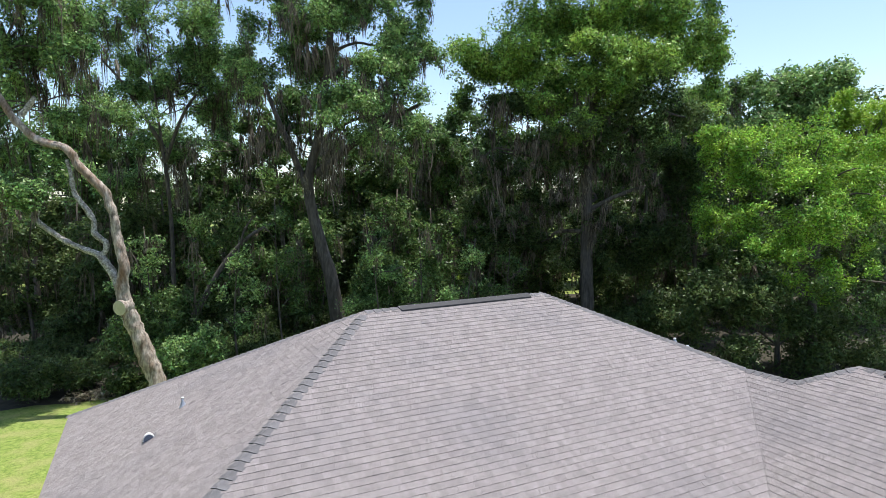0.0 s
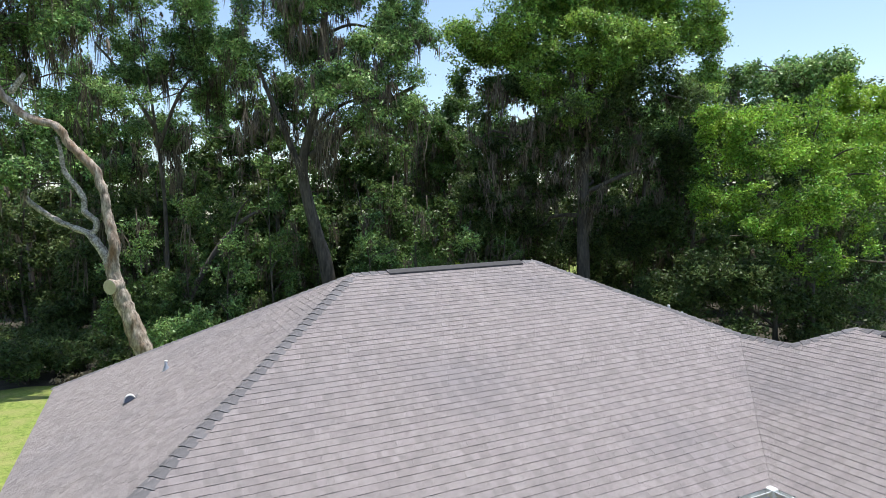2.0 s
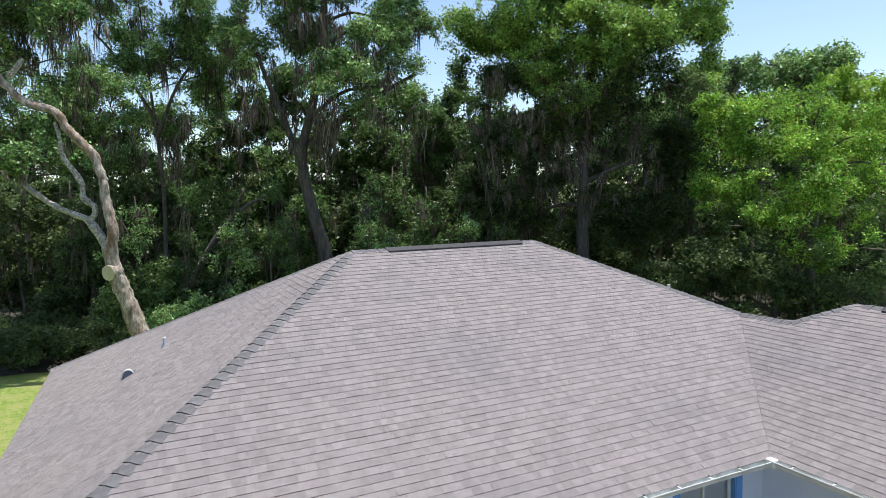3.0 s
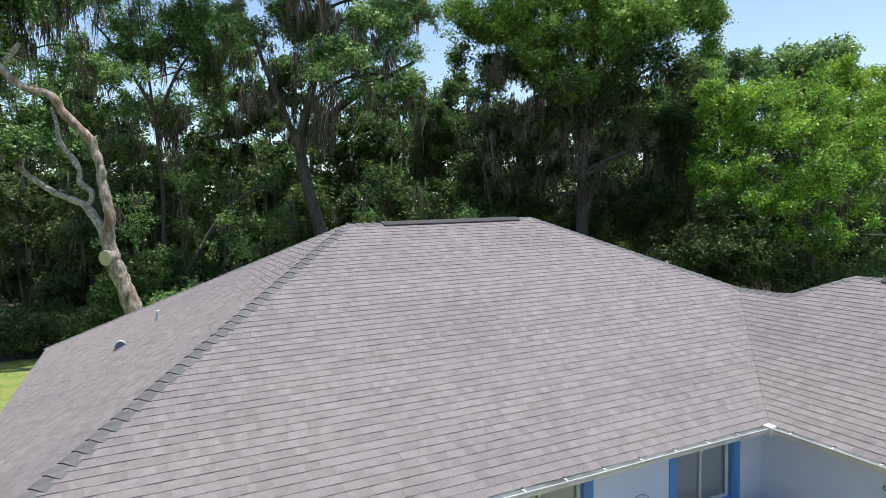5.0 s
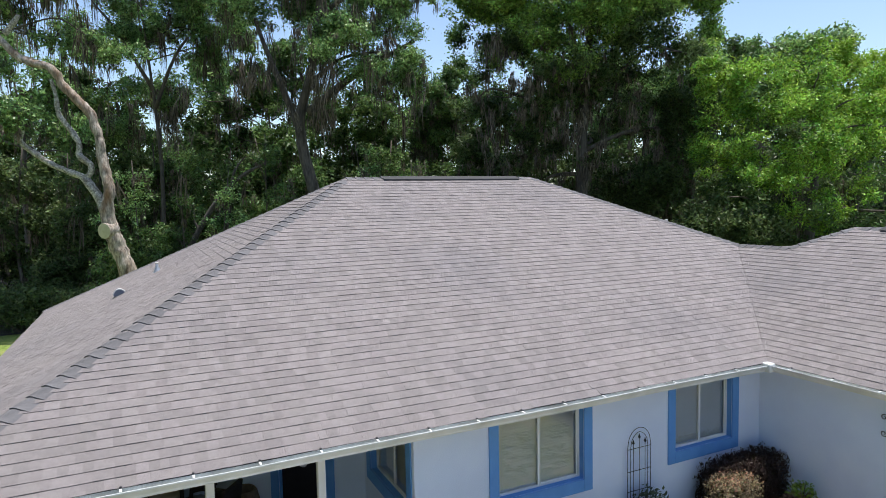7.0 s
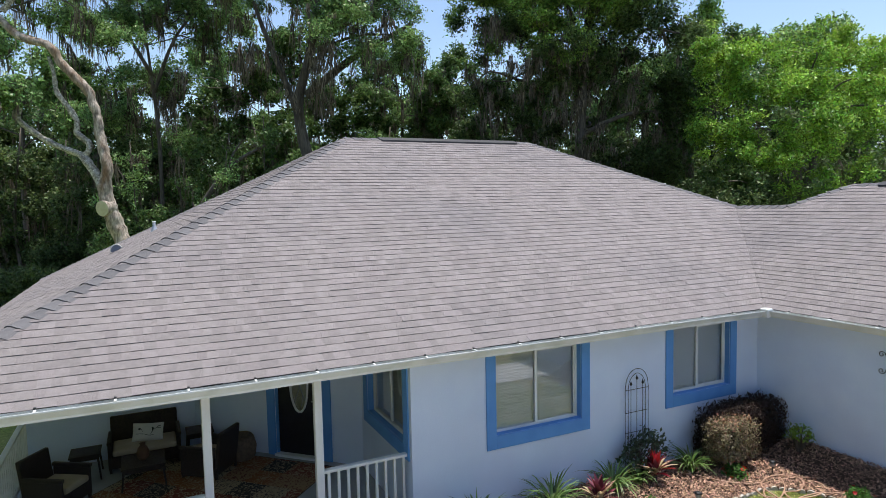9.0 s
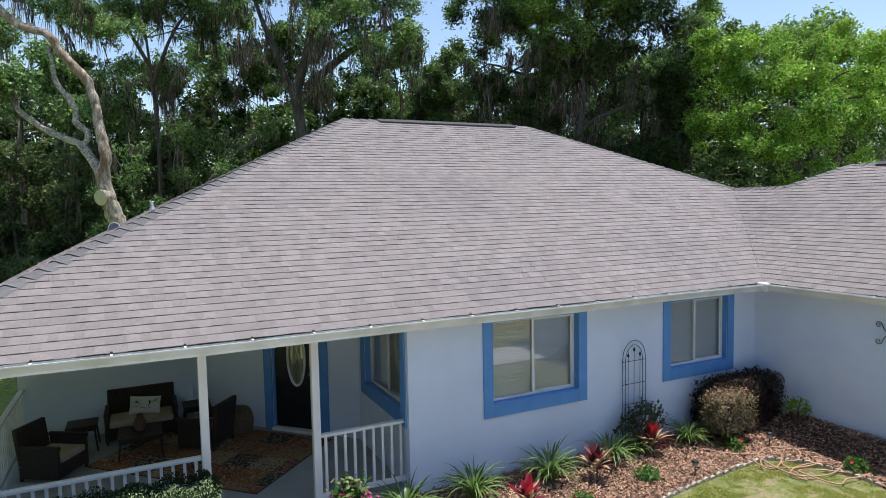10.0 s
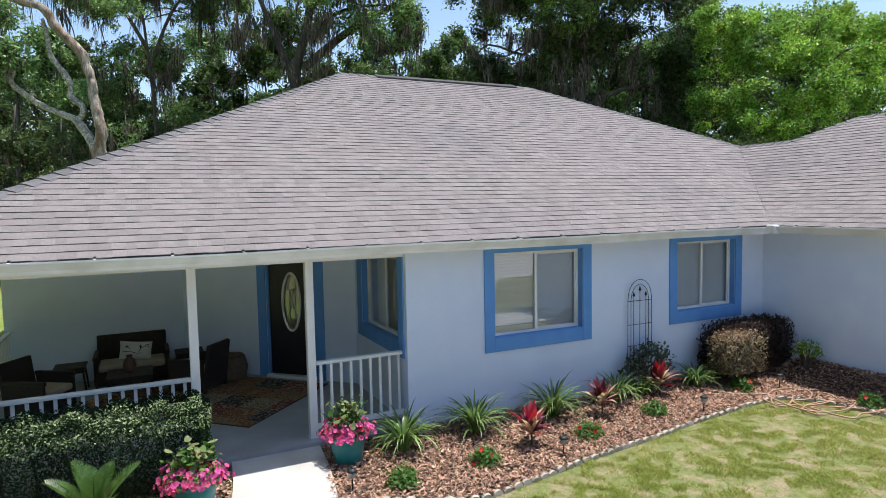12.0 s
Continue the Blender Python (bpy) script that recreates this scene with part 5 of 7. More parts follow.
# ---- solar path lights ----
def path_light(at):
    P = empty("path_light", (at[0], at[1], 0.0))
    P.scale = (0.85, 0.85, 0.85)
    tagged(P, "small solar path light on a dark stake", "garden lamp", "solar path lights")
    vs, fs = tube_data([(0, 0, -0.05), (0, 0, 0.2)], 0.009, 8)
    put("stake", make("stake", vs, fs, M_IRON, True), P)
    vs, fs = lathe([(0.02, 0.19), (0.045, 0.21), (0.05, 0.27), (0.045, 0.275)], 14)
    put("lens", make("lens", vs, fs, M_LENS, True), P, "clear ribbed lens")
    vs, fs = lathe([(0.062, 0.272), (0.066, 0.28), (0.03, 0.305), (0.012, 0.31)], 14)
    put("cap", make("cap", vs, fs, M_IRON, True), P, "grey metal cap")


for at in ((-1.45, -1.30), (0.93, -1.60), (3.45, -1.32), (5.26, -1.12)):
    path_light(at)


# ---- garden hose ----
def hose():
    rs = random.Random(2)
    pts = [(x, y, 0.055) for x, y in [(4.02, -0.37), (4.19, -0.63), (4.35, -0.91), (4.53, -1.12)]]
    # loops: centre and two half axes
    turns = [(4.85, -1.42, 0.15, -0.09, 0.35, 0.25), (5.07, -1.58, 0.41, -0.23, 0.3, 0.2), (5.13, -1.75, 0.52, -0.29, 0.41, 0.27), (5.06, -1.43, 0.26, -0.15, 0.27, 0.19), (5.16, -2.14, 0.44, -0.25, 0.28, 0.17), (5.2, -2.45, 0.36, -0.5, 0.2, 0.12)]
    w = 2.9
    for cx, cy, ax, ay, bx, by in turns:
        for k in range(8):
            r = rs.uniform(0.9, 1.1)
            pts.append((cx + r * (ax * math.cos(w) + bx * math.sin(w)), cy + r * (ay * math.cos(w) + by * math.sin(w)), 0.035 + 0.03 * rs.random()))
            w -= 2 * math.pi / 8.4
    pts += [(x, y, 0.04) for x, y in [(5.60, -2.3), (5.64, -2.75), (5.5, -3.3)]]
    vs, fs = tube_data(curve_pts(pts, 5), 0.0105, 8)
    tagged(put("garden_hose", make("garden_hose", vs, fs, M_HOSE, True)), "tan-pink garden hose coiled loosely on the lawn edge", "hose")


hose()


# ---- iron trellis and wall scroll ----
def iron(parent, pts, r=0.005, name="bar"):
    vs, fs = tube_data(curve_pts(pts, 5) if len(pts) > 2 else pts, r, 6)
    return put(name, make(name, vs, fs, M_IRON, True), parent)


T = empty("trellis", (3.50, -0.07, 0.0))
tagged(T, "black iron arched trellis against the wall", "trellis")
iron(T, [(-0.235, 0, 0), (-0.235, 0, 1.4)])
iron(T, [(0.235, 0, 0), (0.235, 0, 1.4)])
iron(T, [(-0.235, 0, 1.4), (-0.205, 0, 1.55), (-0.12, 0, 1.66), (0, 0, 1.70), (0.12, 0, 1.66), (0.205, 0, 1.55), (0.235, 0, 1.4)])
iron(T, [(-0.175, 0, 1.4), (-0.15, 0, 1.51), (-0.09, 0, 1.59), (0, 0, 1.63), (0.09, 0, 1.59), (0.15, 0, 1.51), (0.175, 0, 1.4)])
for x in (-0.12, 0, 0.12):
    top = 1.56 if x == 0 else 1.48
    b = iron(T, [(x, 0, 0), (x, 0, top - 0.03)])
    vs, fs = lathe([(0.004, 0), (0.022, 0.025), (0.012, 0.05), (0.002, 0.085)], 8)
    put("finial", make("finial", vs, fs, M_IRON, True), b, "spear finial", Matrix.Translation((x, 0, top - 0.04)))
for x in (-0.175, 0.175):
    iron(T, [(x, 0, 0), (x, 0, 1.4)])
for z in (0.35, 0.70, 1.02, 1.38):
    iron(T, [(-0.235, -0.004, z), (0.235, -0.004, z)])
S = empty("wall_scroll", (CORNER_X - 0.02, -2.2, 1.87))
tagged(S, "black iron scroll ornament on the wing wall", "wall ornament")
for sz in (1, -1):
    pts = []
    for i in range(22):
        w = i * 0.36
        r = 0.055 * math.exp(-i * 0.06)
        pts.append((0, 0.14 - r * math.cos(w), sz * (0.12 + r * math.sin(w))))
    iron(S, pts + [], 0.006, "scroll")
    iron(S, [(0, 0.02, sz * 0.02), (0, 0.06, sz * 0.06), (0, 0.085, sz * 0.12)], 0.006, "scroll")
iron(S, [(0, 0.0, -0.14), (0, 0.02, 0), (0, 0.0, 0.14)], 0.007, "scroll")


# ---- thin front lawn ----
tagged(part("front_lawn", slab([(-1.72, -1.3, 0.004), (-2.0, -3.0, 0.004), (-3.2, -5.6, 0.004), (-5.5, -7.6, 0.004), (-5.5, -12.4, 0.004), (14, -12.4, 0.004), (14, -1.3, 0.004)], (0, 0, -0.05)), M_THIN), "thin front lawn with bare sandy patches", "lawn", kind="structure")

# dry lawn out of view, added so less green light bounces into the porch
tagged(part("unseen_lawn_west", slab([(-2.46, -1.6, 0.004), (-2.9, -2.6, 0.004), (-3.6, -4.3, 0.004), (-4.2, -5.3, 0.004), (-20, -5.3, 0.004), (-20, 1.0, 0.004), (-5.7, 1.0, 0.004), (-5.7, -1.9, 0.004), (-3.2, -1.9, 0.004)], (0, 0, -0.05)), M_THIN), "unseen thin dry lawn, added to cut green bounce on the porch", "lawn", kind="structure")


# ---- lawn blades near the bed ----
def blades():
    rs = np.random.default_rng(14)
    n = 250000
    x, y = rs.uniform(-1.4, 6.2, n), rs.uniform(-4.2, -1.3, n)
    keep = ~inside(x, y, BED_LOOP)
    dens = np.array([0.55 + 1.1 * noise.noise((a * 1.7, b * 1.7, 0.0)) + 1.5 * noise.noise((a * 6, b * 6, 3.0)) for a, b in zip(x, y)])
    keep &= rs.uniform(0, 1, n) < np.clip(dens, 0.05, 1.0)
    keep &= (x - -1.66 - 0.17 * (y + 1.4)) > 0.35
    x, y, dens = x[keep], y[keep], np.clip(dens[keep], 0.2, 1.2)
    n = len(x)
    a = rs.uniform(0, 6.283, n)
    h = rs.uniform(0.010, 0.036, n) * (0.35 + 0.85 * dens)
    w = rs.uniform(0.003, 0.008, n)
    s = np.stack([np.cos(a) * w, np.sin(a) * w, 0 * a], 1)
    lean = np.stack([rs.normal(0, 0.9, n) * h, rs.normal(0, 0.9, n) * h, h], 1)
    c = np.stack([x, y, 0 * x], 1)
    tagged(put("lawn_blades", many("lawn_blades", np.stack([c - s, c + s, c + lean], 1), 3, M_BLADE)), "short green and straw grass blades", "grass", kind="stuff")


blades()

# ---- woods ----
# The woods are laid out across and along a line turned 25.6 degrees from the house, from a point in front of the porch.
WOOD_O = Vector((-3.66, -7.34, 0))
WOOD_R = Vector((math.cos(radians(25.6)), -math.sin(radians(25.6)), 0))
WOOD_F = Vector((math.sin(radians(25.6)), math.cos(radians(25.6)), 0))


def wood(across, along, z=0.0):
    return WOOD_O + WOOD_R * across + WOOD_F * along + Vector((0, 0, z))


def wood_floor():
    """Leaf litter under the trees, with a ragged edge against the lawn."""
    rs = random.Random(8)
    near, far = [], []
    for i in range(81):
        a = -60 + i * 1.5
        near.append(wood(a, 26.5 + 1.2 * math.sin(a * 0.35) + rs.uniform(-0.5, 0.5) - 3.5 * max(0, min(1, (a - 2) / 8)), 0.012))
        far.append(wood(a, 54 + rs.uniform(-1, 1), 0.012))
    vs = near + far
    fs = [(i, i + 1, 82 + i, 81 + i) for i in range(80)]
    tagged(put("wood_floor", make("wood_floor", vs, fs, M_LITTER)), "leaf litter on the floor of the wood, coloured darker for shade", "forest floor", kind="structure")


wood_floor()


def leaf_cloud(rs, blobs, clusters, per, size, spread, gaps=0.55):
    """Leaves in sprays that point outwards on the skins of ellipsoids (x, y, z, rx, ry, rz), with gaps between the sprays."""
    B = np.array(blobs, float)
    w = (B[:, 3] * B[:, 5]) ** 1.0
    pick = rs.choice(len(B), clusters, p=w / w.sum())
    d = rs.normal(size=(clusters, 3))
    d[:, 2] += 0.25
    d /= np.linalg.norm(d, axis=1)[:, None]
    r = rs.uniform(0.12, 1.0, clusters) ** 0.5 * rs.uniform(0.85, 1.22, clusters)
    c = B[pick, :3] + d * B[pick, 3:] * r[:, None]
    f = 2.9 / (spread / 0.2) ** 0.7
    k = np.sin(c[:, 0] * f + 1.7 * np.sin(c[:, 2] * f * 0.8)) + np.sin(c[:, 1] * f * 0.9 + 2.1 * np.sin(c[:, 0] * f * 0.7)) + np.sin(c[:, 2] * f * 1.1 + 1.5 * np.sin(c[:, 1] * f))
    keep = k > -gaps + rs.normal(0, 0.5, clusters)
    c, d = c[keep], d[keep]
    clusters = len(c)
    axis = d + rs.normal(size=(clusters, 3)) * 0.6
    axis /= np.linalg.norm(axis, axis=1)[:, None]
    along = rs.uniform(-1, 1, clusters * per)
    pos = np.repeat(c, per, 0) + np.repeat(axis, per, 0) * (along * spread * 1.7)[:, None] + rs.normal(size=(clusters * per, 3)) * spread * 0.5
    pos[:, 2] -= 0.35 * spread * along ** 2
    n = len(pos)
    out = np.repeat(d, per, 0)
    nor = rs.normal(size=(n, 3)) * 0.85 + out * 0.4 + np.array((0, 0, 0.55))
    nor /= np.linalg.norm(nor, axis=1)[:, None]
    t = np.cross(nor, rs.normal(size=(n, 3)))
    t /= np.linalg.norm(t, axis=1)[:, None]
    b = np.cross(nor, t)
    s = (size * rs.uniform(0.55, 1.3, n))[:, None]
    t, b = t * s, b * s * 0.55
    return np.stack([pos - t - b, pos - t + b, pos + t], 1)


def moss_cloud(rs, anchors, strands, length, spread=0.5):
    """Hanging strands, thin and ragged, in beards of many lengths under the anchors."""
    A = np.array(anchors, float)
    k = 22
    beards = max(1, int(strands * 1.1) // k)
    c = A[rs.integers(0, len(A), beards)] + rs.normal(size=(beards, 3)) * spread * np.array((1, 1, 0.9))
    L = length * np.clip(rs.exponential(0.55, beards), 0.12, 1.9)
    wide = np.repeat(rs.uniform(0.03, 0.15, beards) * (0.6 + 0.4 * L / length), k)
    pos = np.repeat(c, k, 0) + rs.normal(size=(beards * k, 3)) * np.stack([wide, wide, wide * 1.2], 1)
    ln = np.repeat(L, k) * rs.uniform(0.3, 1.1, beards * k)
    n = len(pos)
    a = rs.uniform(0, 2 * math.pi, n)
    side = np.stack([np.cos(a), np.sin(a), 0 * a], 1) * rs.uniform(0.008, 0.032, n)[:, None]
    sway = rs.normal(size=(n, 3)) * np.array((0.09, 0.09, 0)) * ln[:, None] + np.repeat(rs.normal(size=(beards, 3)) * np.array((0.1, 0.1, 0)), k, 0) * ln[:, None]
    down = lambda f: pos - np.stack([0 * a, 0 * a, ln * f], 1)
    kink = rs.normal(size=(2, n, 3)) * np.array((0.07, 0.07, 0.03)) * np.minimum(ln, 0.8)[None, :, None]
    rows = [(pos, 0.55), (down(0.45) + sway * 0.6 + kink[0], 1.0), (down(1.0) + sway + kink[1] * 0.5, 0.12)]
    return np.concatenate([np.stack([p - side * u, p + side * u, q + side * v, q - side * v], 1) for (p, u), (q, v) in zip(rows, rows[1:])])


def limb(rs, a, b, r0, r1, sag=0.12, n=6):
    a, b = Vector(a), Vector(b)
    L = (b - a).length
    off = [Vector(rs.normal(size=3)) * L * 0.05 for _ in range(3)]
    pts = [a] + [a.lerp(b, t) + o + Vector((0, 0, math.sin(t * math.pi) * L * sag)) for t, o in zip((0.3, 0.55, 0.8), off)] + [b]
    pts = curve_pts(pts, 3)
    rad = [r0 + (r1 - r0) * (i / (len(pts) - 1)) ** 0.8 for i in range(len(pts))]
    return tube_data(pts, rad, n, False)


def crown_blobs(rs, c, r, n, small=0.42):
    """Ellipsoids spread through a crown of half sizes r round c."""
    out = []
    while len(out) < n:
        p = rs.uniform(-1, 1, 3)
        if p @ p > 0.8:
            continue
        f = small * rs.uniform(0.45, 1.35)
        out.append((c[0] + p[0] * r[0], c[1] + p[1] * r[1], c[2] + p[2] * r[2], r[0] * f, r[1] * f, r[2] * f * rs.uniform(0.6, 1.0)))
    return out


def tree(seed, base, trunk, crowns, leaf_mat, label, density=80, per=13, size=0.095, spread=0.19, trunk_r=0.35, limbs=14, moss=0, moss_len=1.2, bark=None, beards=(), gaps=0.4,
         category="tree", name="tree", group="trees of the wood", extra=(), low_z=None, low_mat=None, low_keep=0.6):
    """trunk: points over the base; crowns: (across, depth, height, rx, ry, rz) relative to the base in the wood's directions."""
    rs = np.random.default_rng(seed)
    base = Vector(base)
    T = empty(name, base)
    tagged(T, label, category, group)
    loc = lambda p: WOOD_R * p[0] + WOOD_F * p[1] + Vector((0, 0, p[2]))
    line = curve_pts([loc(p) for p in trunk], 4)
    line[0] = line[0] - Vector((0, 0, 0.3))
    rad = [trunk_r * (1.0 - 0.72 * i / (len(line) - 1)) * (1.35 if i == 0 else 1.0) for i in range(len(line))]
    B = []
    for c in crowns:
        p = loc(c[:3])
        B += crown_blobs(rs, p, c[3:6], 11)
    clusters = int(1.7 * density * sum(c[3] * c[5] for c in crowns))
    tubes = [tube_data(line, rad, 9)]
    for e in extra:
        pts = curve_pts([loc(p) for p in e[0]], 4)
        tubes.append(tube_data(pts, [e[1] + (e[2] - e[1]) * i / (len(pts) - 1) for i in range(len(pts))], 7))
    vs, fs = join(tubes)
    put("trunk", make("trunk", vs, fs, bark or M_BARK, True), T)
    order = rs.permutation(len(B))[:limbs]
    if len(order):
        twigs = []
        for i in order:
            q = Vector(B[i][:3])
            k = min(range(len(line) // 3, len(line)), key=lambda j: (line[j] - q).length + 0.6 * max(0, line[j].z - q.z + 0.5) * 2)
            twigs.append(limb(rs, line[k], q, rad[k] * 0.5, 0.03))
        for vs, fs in twigs:
            put("limb", make("limb", vs, fs, bark or M_BARK, True), T)
    leaves = leaf_cloud(rs, B, int(clusters * 1.55), int(per * 1.15), size * 0.86, spread, gaps)
    # leaves below low_z take a darker material in place of shade
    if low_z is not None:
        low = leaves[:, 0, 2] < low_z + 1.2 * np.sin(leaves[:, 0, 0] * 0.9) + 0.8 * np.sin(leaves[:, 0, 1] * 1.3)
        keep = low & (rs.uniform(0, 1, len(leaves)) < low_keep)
        put("lower_crown", many("lower_crown", leaves[keep], 3, low_mat), T, "lower leaves in a duller tone put in for shade")
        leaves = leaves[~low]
    put("crown", many("crown", leaves, 3, leaf_mat), T)
    if moss:
        an = [(b[0], b[1], b[2] - b[5] * 0.5) for b in B if low_z is None or b[2] < low_z + 0.8]
        for c in beards:
            p = loc(c[:3])
            for _ in range(int(c[6])):
                q = rs.uniform(-1, 1, 3)
                an.append((p.x + q[0] * c[3], p.y + q[1] * c[4], p.z + q[2] * c[5]))
        put("moss", many("moss", moss_cloud(rs, an, moss, moss_len, 0.33), 4, M_MOSS), T, "grey hanging moss")["kind"] = "stuff"
    return T


def shrub(seed, at, rx, top, rz, mat, label, size=0.11, density=90):
    rs = np.random.default_rng(seed)
    S = empty("shrub", at)
    tagged(S, label, "shrub", "shrubs under the trees")
    h = top + rz * 0.6
    B = crown_blobs(rs, (0, 0, h * 0.5), (rx, rx, h * 0.5), 12, 0.45)
    put("foliage", many("foliage", leaf_cloud(rs, B, int(density * rx * h * 1.5), 13, size * 0.75, 0.15, 1.5), 3, mat), S)
    stems = [tube_data(curve_pts([(0, 0, -0.1), Vector(b[:3]) * 0.5, b[:3]], 3), [0.04, 0.03, 0.03, 0.025, 0.02, 0.01, 0.01], 5) for b in B[:5]]
    for vs, fs in stems:
        put("stem", make("stem", vs, fs, M_BARK, True), S)
    return S


MOSSY = "tall live oak hung with grey moss"
tree(11, wood(-5.54, 33.0), [(0, 0, 0), (-0.45, 0, 4.29), (-0.9, 0, 6.11), (-1.5, 0, 9.44), (-0.75, 0, 12.42), (0.0, 0, 17.52), (0.0, 0, 21.13)],
     [(-2.71, 0, 17.74, 2.26, 1.92, 2.11), (0.0, 0, 18.72, 2.86, 2.43, 2.71), (3.01, 0, 17.74, 1.96, 1.66, 2.56), (3.08, -1, 14.54, 2.33, 1.98, 1.75), (1.47, -2, 12.98, 2.54, 2.16, 1.41), (-3.91, 0, 15.51, 1.65, 1.41, 1.65), (-0.34, 2, 21.26, 2.87, 2.44, 1.44), (-0.17, 1, 23.37, 2.79, 2.37, 1.86), (-2.68, 0.5, 21.24, 2.14, 1.82, 1.53), (2.71, 0, 21.51, 1.96, 1.66, 1.65), (-1.51, 1.5, 15.76, 2.52, 2.14, 1.89), (3.7, -1.5, 11.85, 1.72, 1.46, 1.15), (4.5, 0.5, 19.6, 1.3, 1.2, 2.2), (4.3, 0, 16.0, 1.4, 1.2, 1.5)],
     M_OAK, MOSSY,
     extra=[([(-1.44, 0, 8.98), (-2.41, 0, 11.56), (-3.16, 0, 13.54), (-3.61, 0, 14.9)], 0.2, 0.08), ([(-1.05, 0, 10.03), (1.2, 0, 11.77), (3.01, 0, 12.78), (4.6, 0, 13.6)], 0.24, 0.09)],
     beards=[(-2.29, -0.5, 10.92, 2.67, 1.5, 1.48, 40), (2.55, -1.5, 11.88, 2.87, 1.5, 1.72, 60), (0.34, -2, 15.27, 2.54, 1.5, 2.26, 30)], trunk_r=0.42, moss=7000, moss_len=1.3, density=110, gaps=0.35)
tree(12, wood(7.84, 33.6), [(0, 0, 0), (-0.06, 0, 5.39), (0.06, 0, 9.99), (0.46, 0, 14.57), (0.31, 0, 19.17)],
     [(-2.45, 0, 17.4, 3.06, 2.6, 2.45), (0.82, -1.5, 16.03, 3.22, 2.74, 2.63), (4.59, 0, 16.61, 2.91, 2.47, 3.06), (-5.36, 0, 16.71, 1.84, 1.56, 1.84), (-6.28, 0, 14.44, 1.38, 1.2, 1.38), (-1.42, -1, 14.13, 3.27, 2.78, 1.49), (0.74, 0.5, 18.39, 2.8, 2.38, 2.18), (-1.13, 0.5, 16.26, 2.8, 2.38, 1.87), (2.6, -0.5, 18.34, 2.72, 2.31, 1.81), (1.84, -2, 14.3, 2.88, 2.45, 1.58), (6.02, 0.5, 17.63, 1.87, 1.59, 1.55), (4.19, 1.5, 20.84, 2.88, 2.45, 1.44), (-4.24, 0.5, 15.1, 2.18, 1.85, 1.87), (-2.53, 1.5, 15.57, 2.56, 2.18, 1.92), (-0.61, 1.5, 13.44, 2.88, 2.45, 1.6), (-4.5, 1, 13.15, 1.89, 1.61, 1.58), (-0.47, -2, 11.76, 2.3, 1.96, 1.3), (-0.87, -2.5, 14.84, 2.27, 1.93, 1.42), (3.75, -1.5, 13.32, 2.63, 2.24, 1.61), (0.91, 2.5, 20.96, 3.95, 3.36, 1.48), (0.43, 0.5, 22.9, 3.42, 2.91, 1.71), (-2.45, 0, 21.08, 2.45, 2.08, 1.84), (4.13, 0, 22.44, 2.6, 2.21, 1.53), (6.13, 0, 19.94, 1.68, 1.43, 1.84), (-3.37, 0, 13.75, 2.45, 2.08, 1.53), (6.64, 0.5, 15.13, 1.87, 1.59, 2.18), (-4.77, 1.5, 10.51, 1.92, 1.63, 1.6), (0.74, 0.5, 11.55, 2.8, 2.38, 1.55), (-2.29, 1, 10.1, 2.52, 2.14, 1.73), (3.7, 1, 10.26, 2.84, 2.41, 1.89), (0.35, 1.5, 8.14, 2.88, 2.45, 1.6), (5.71, 0.5, 9.87, 1.87, 1.59, 2.18), (4.19, 1.5, 6.76, 2.88, 2.45, 1.92), (-3.1, 2, 6.93, 2.6, 2.21, 1.95), (-5.7, 2, 7.97, 1.95, 1.66, 1.95), (1.12, 2, 5.2, 3.89, 3.31, 1.3)],
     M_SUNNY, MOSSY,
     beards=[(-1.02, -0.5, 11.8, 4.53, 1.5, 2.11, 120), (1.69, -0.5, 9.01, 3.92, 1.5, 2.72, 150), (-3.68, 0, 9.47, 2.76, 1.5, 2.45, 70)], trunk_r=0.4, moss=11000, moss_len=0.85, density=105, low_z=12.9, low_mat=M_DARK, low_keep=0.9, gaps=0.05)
tree(13, wood(17.64, 29.5), [(0, 0, 0), (0.0, 0, 3.6), (0.27, 0, 6.82), (0.0, 0, 9.52)],
     [(-1.08, 0, 10.75, 2.69, 2.29, 1.61), (1.02, -0.5, 9.46, 2.38, 2.02, 1.85), (-2.96, 0, 9.05, 2.29, 1.94, 2.02), (-1.2, -2, 7.31, 2.51, 2.13, 1.63), (2.0, -1, 6.81, 2.08, 1.77, 2.08), (-4.03, 0, 10.56, 1.61, 1.37, 1.48), (-3.22, -2.5, 5.77, 1.85, 1.57, 1.35), (-0.83, -3, 5.03, 2.05, 1.75, 1.33), (0.86, -3, 3.54, 1.93, 1.64, 1.45), (-4.62, 0.5, 7.47, 1.37, 1.2, 1.64), (-3.46, -1, 7.34, 1.82, 1.55, 1.43), (-1.41, -1.5, 8.96, 1.79, 1.52, 1.4), (4.3, 0, 8.6, 2.42, 2.06, 2.42)],
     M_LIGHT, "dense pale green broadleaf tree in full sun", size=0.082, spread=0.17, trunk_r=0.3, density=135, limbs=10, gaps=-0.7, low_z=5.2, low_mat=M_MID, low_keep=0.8)
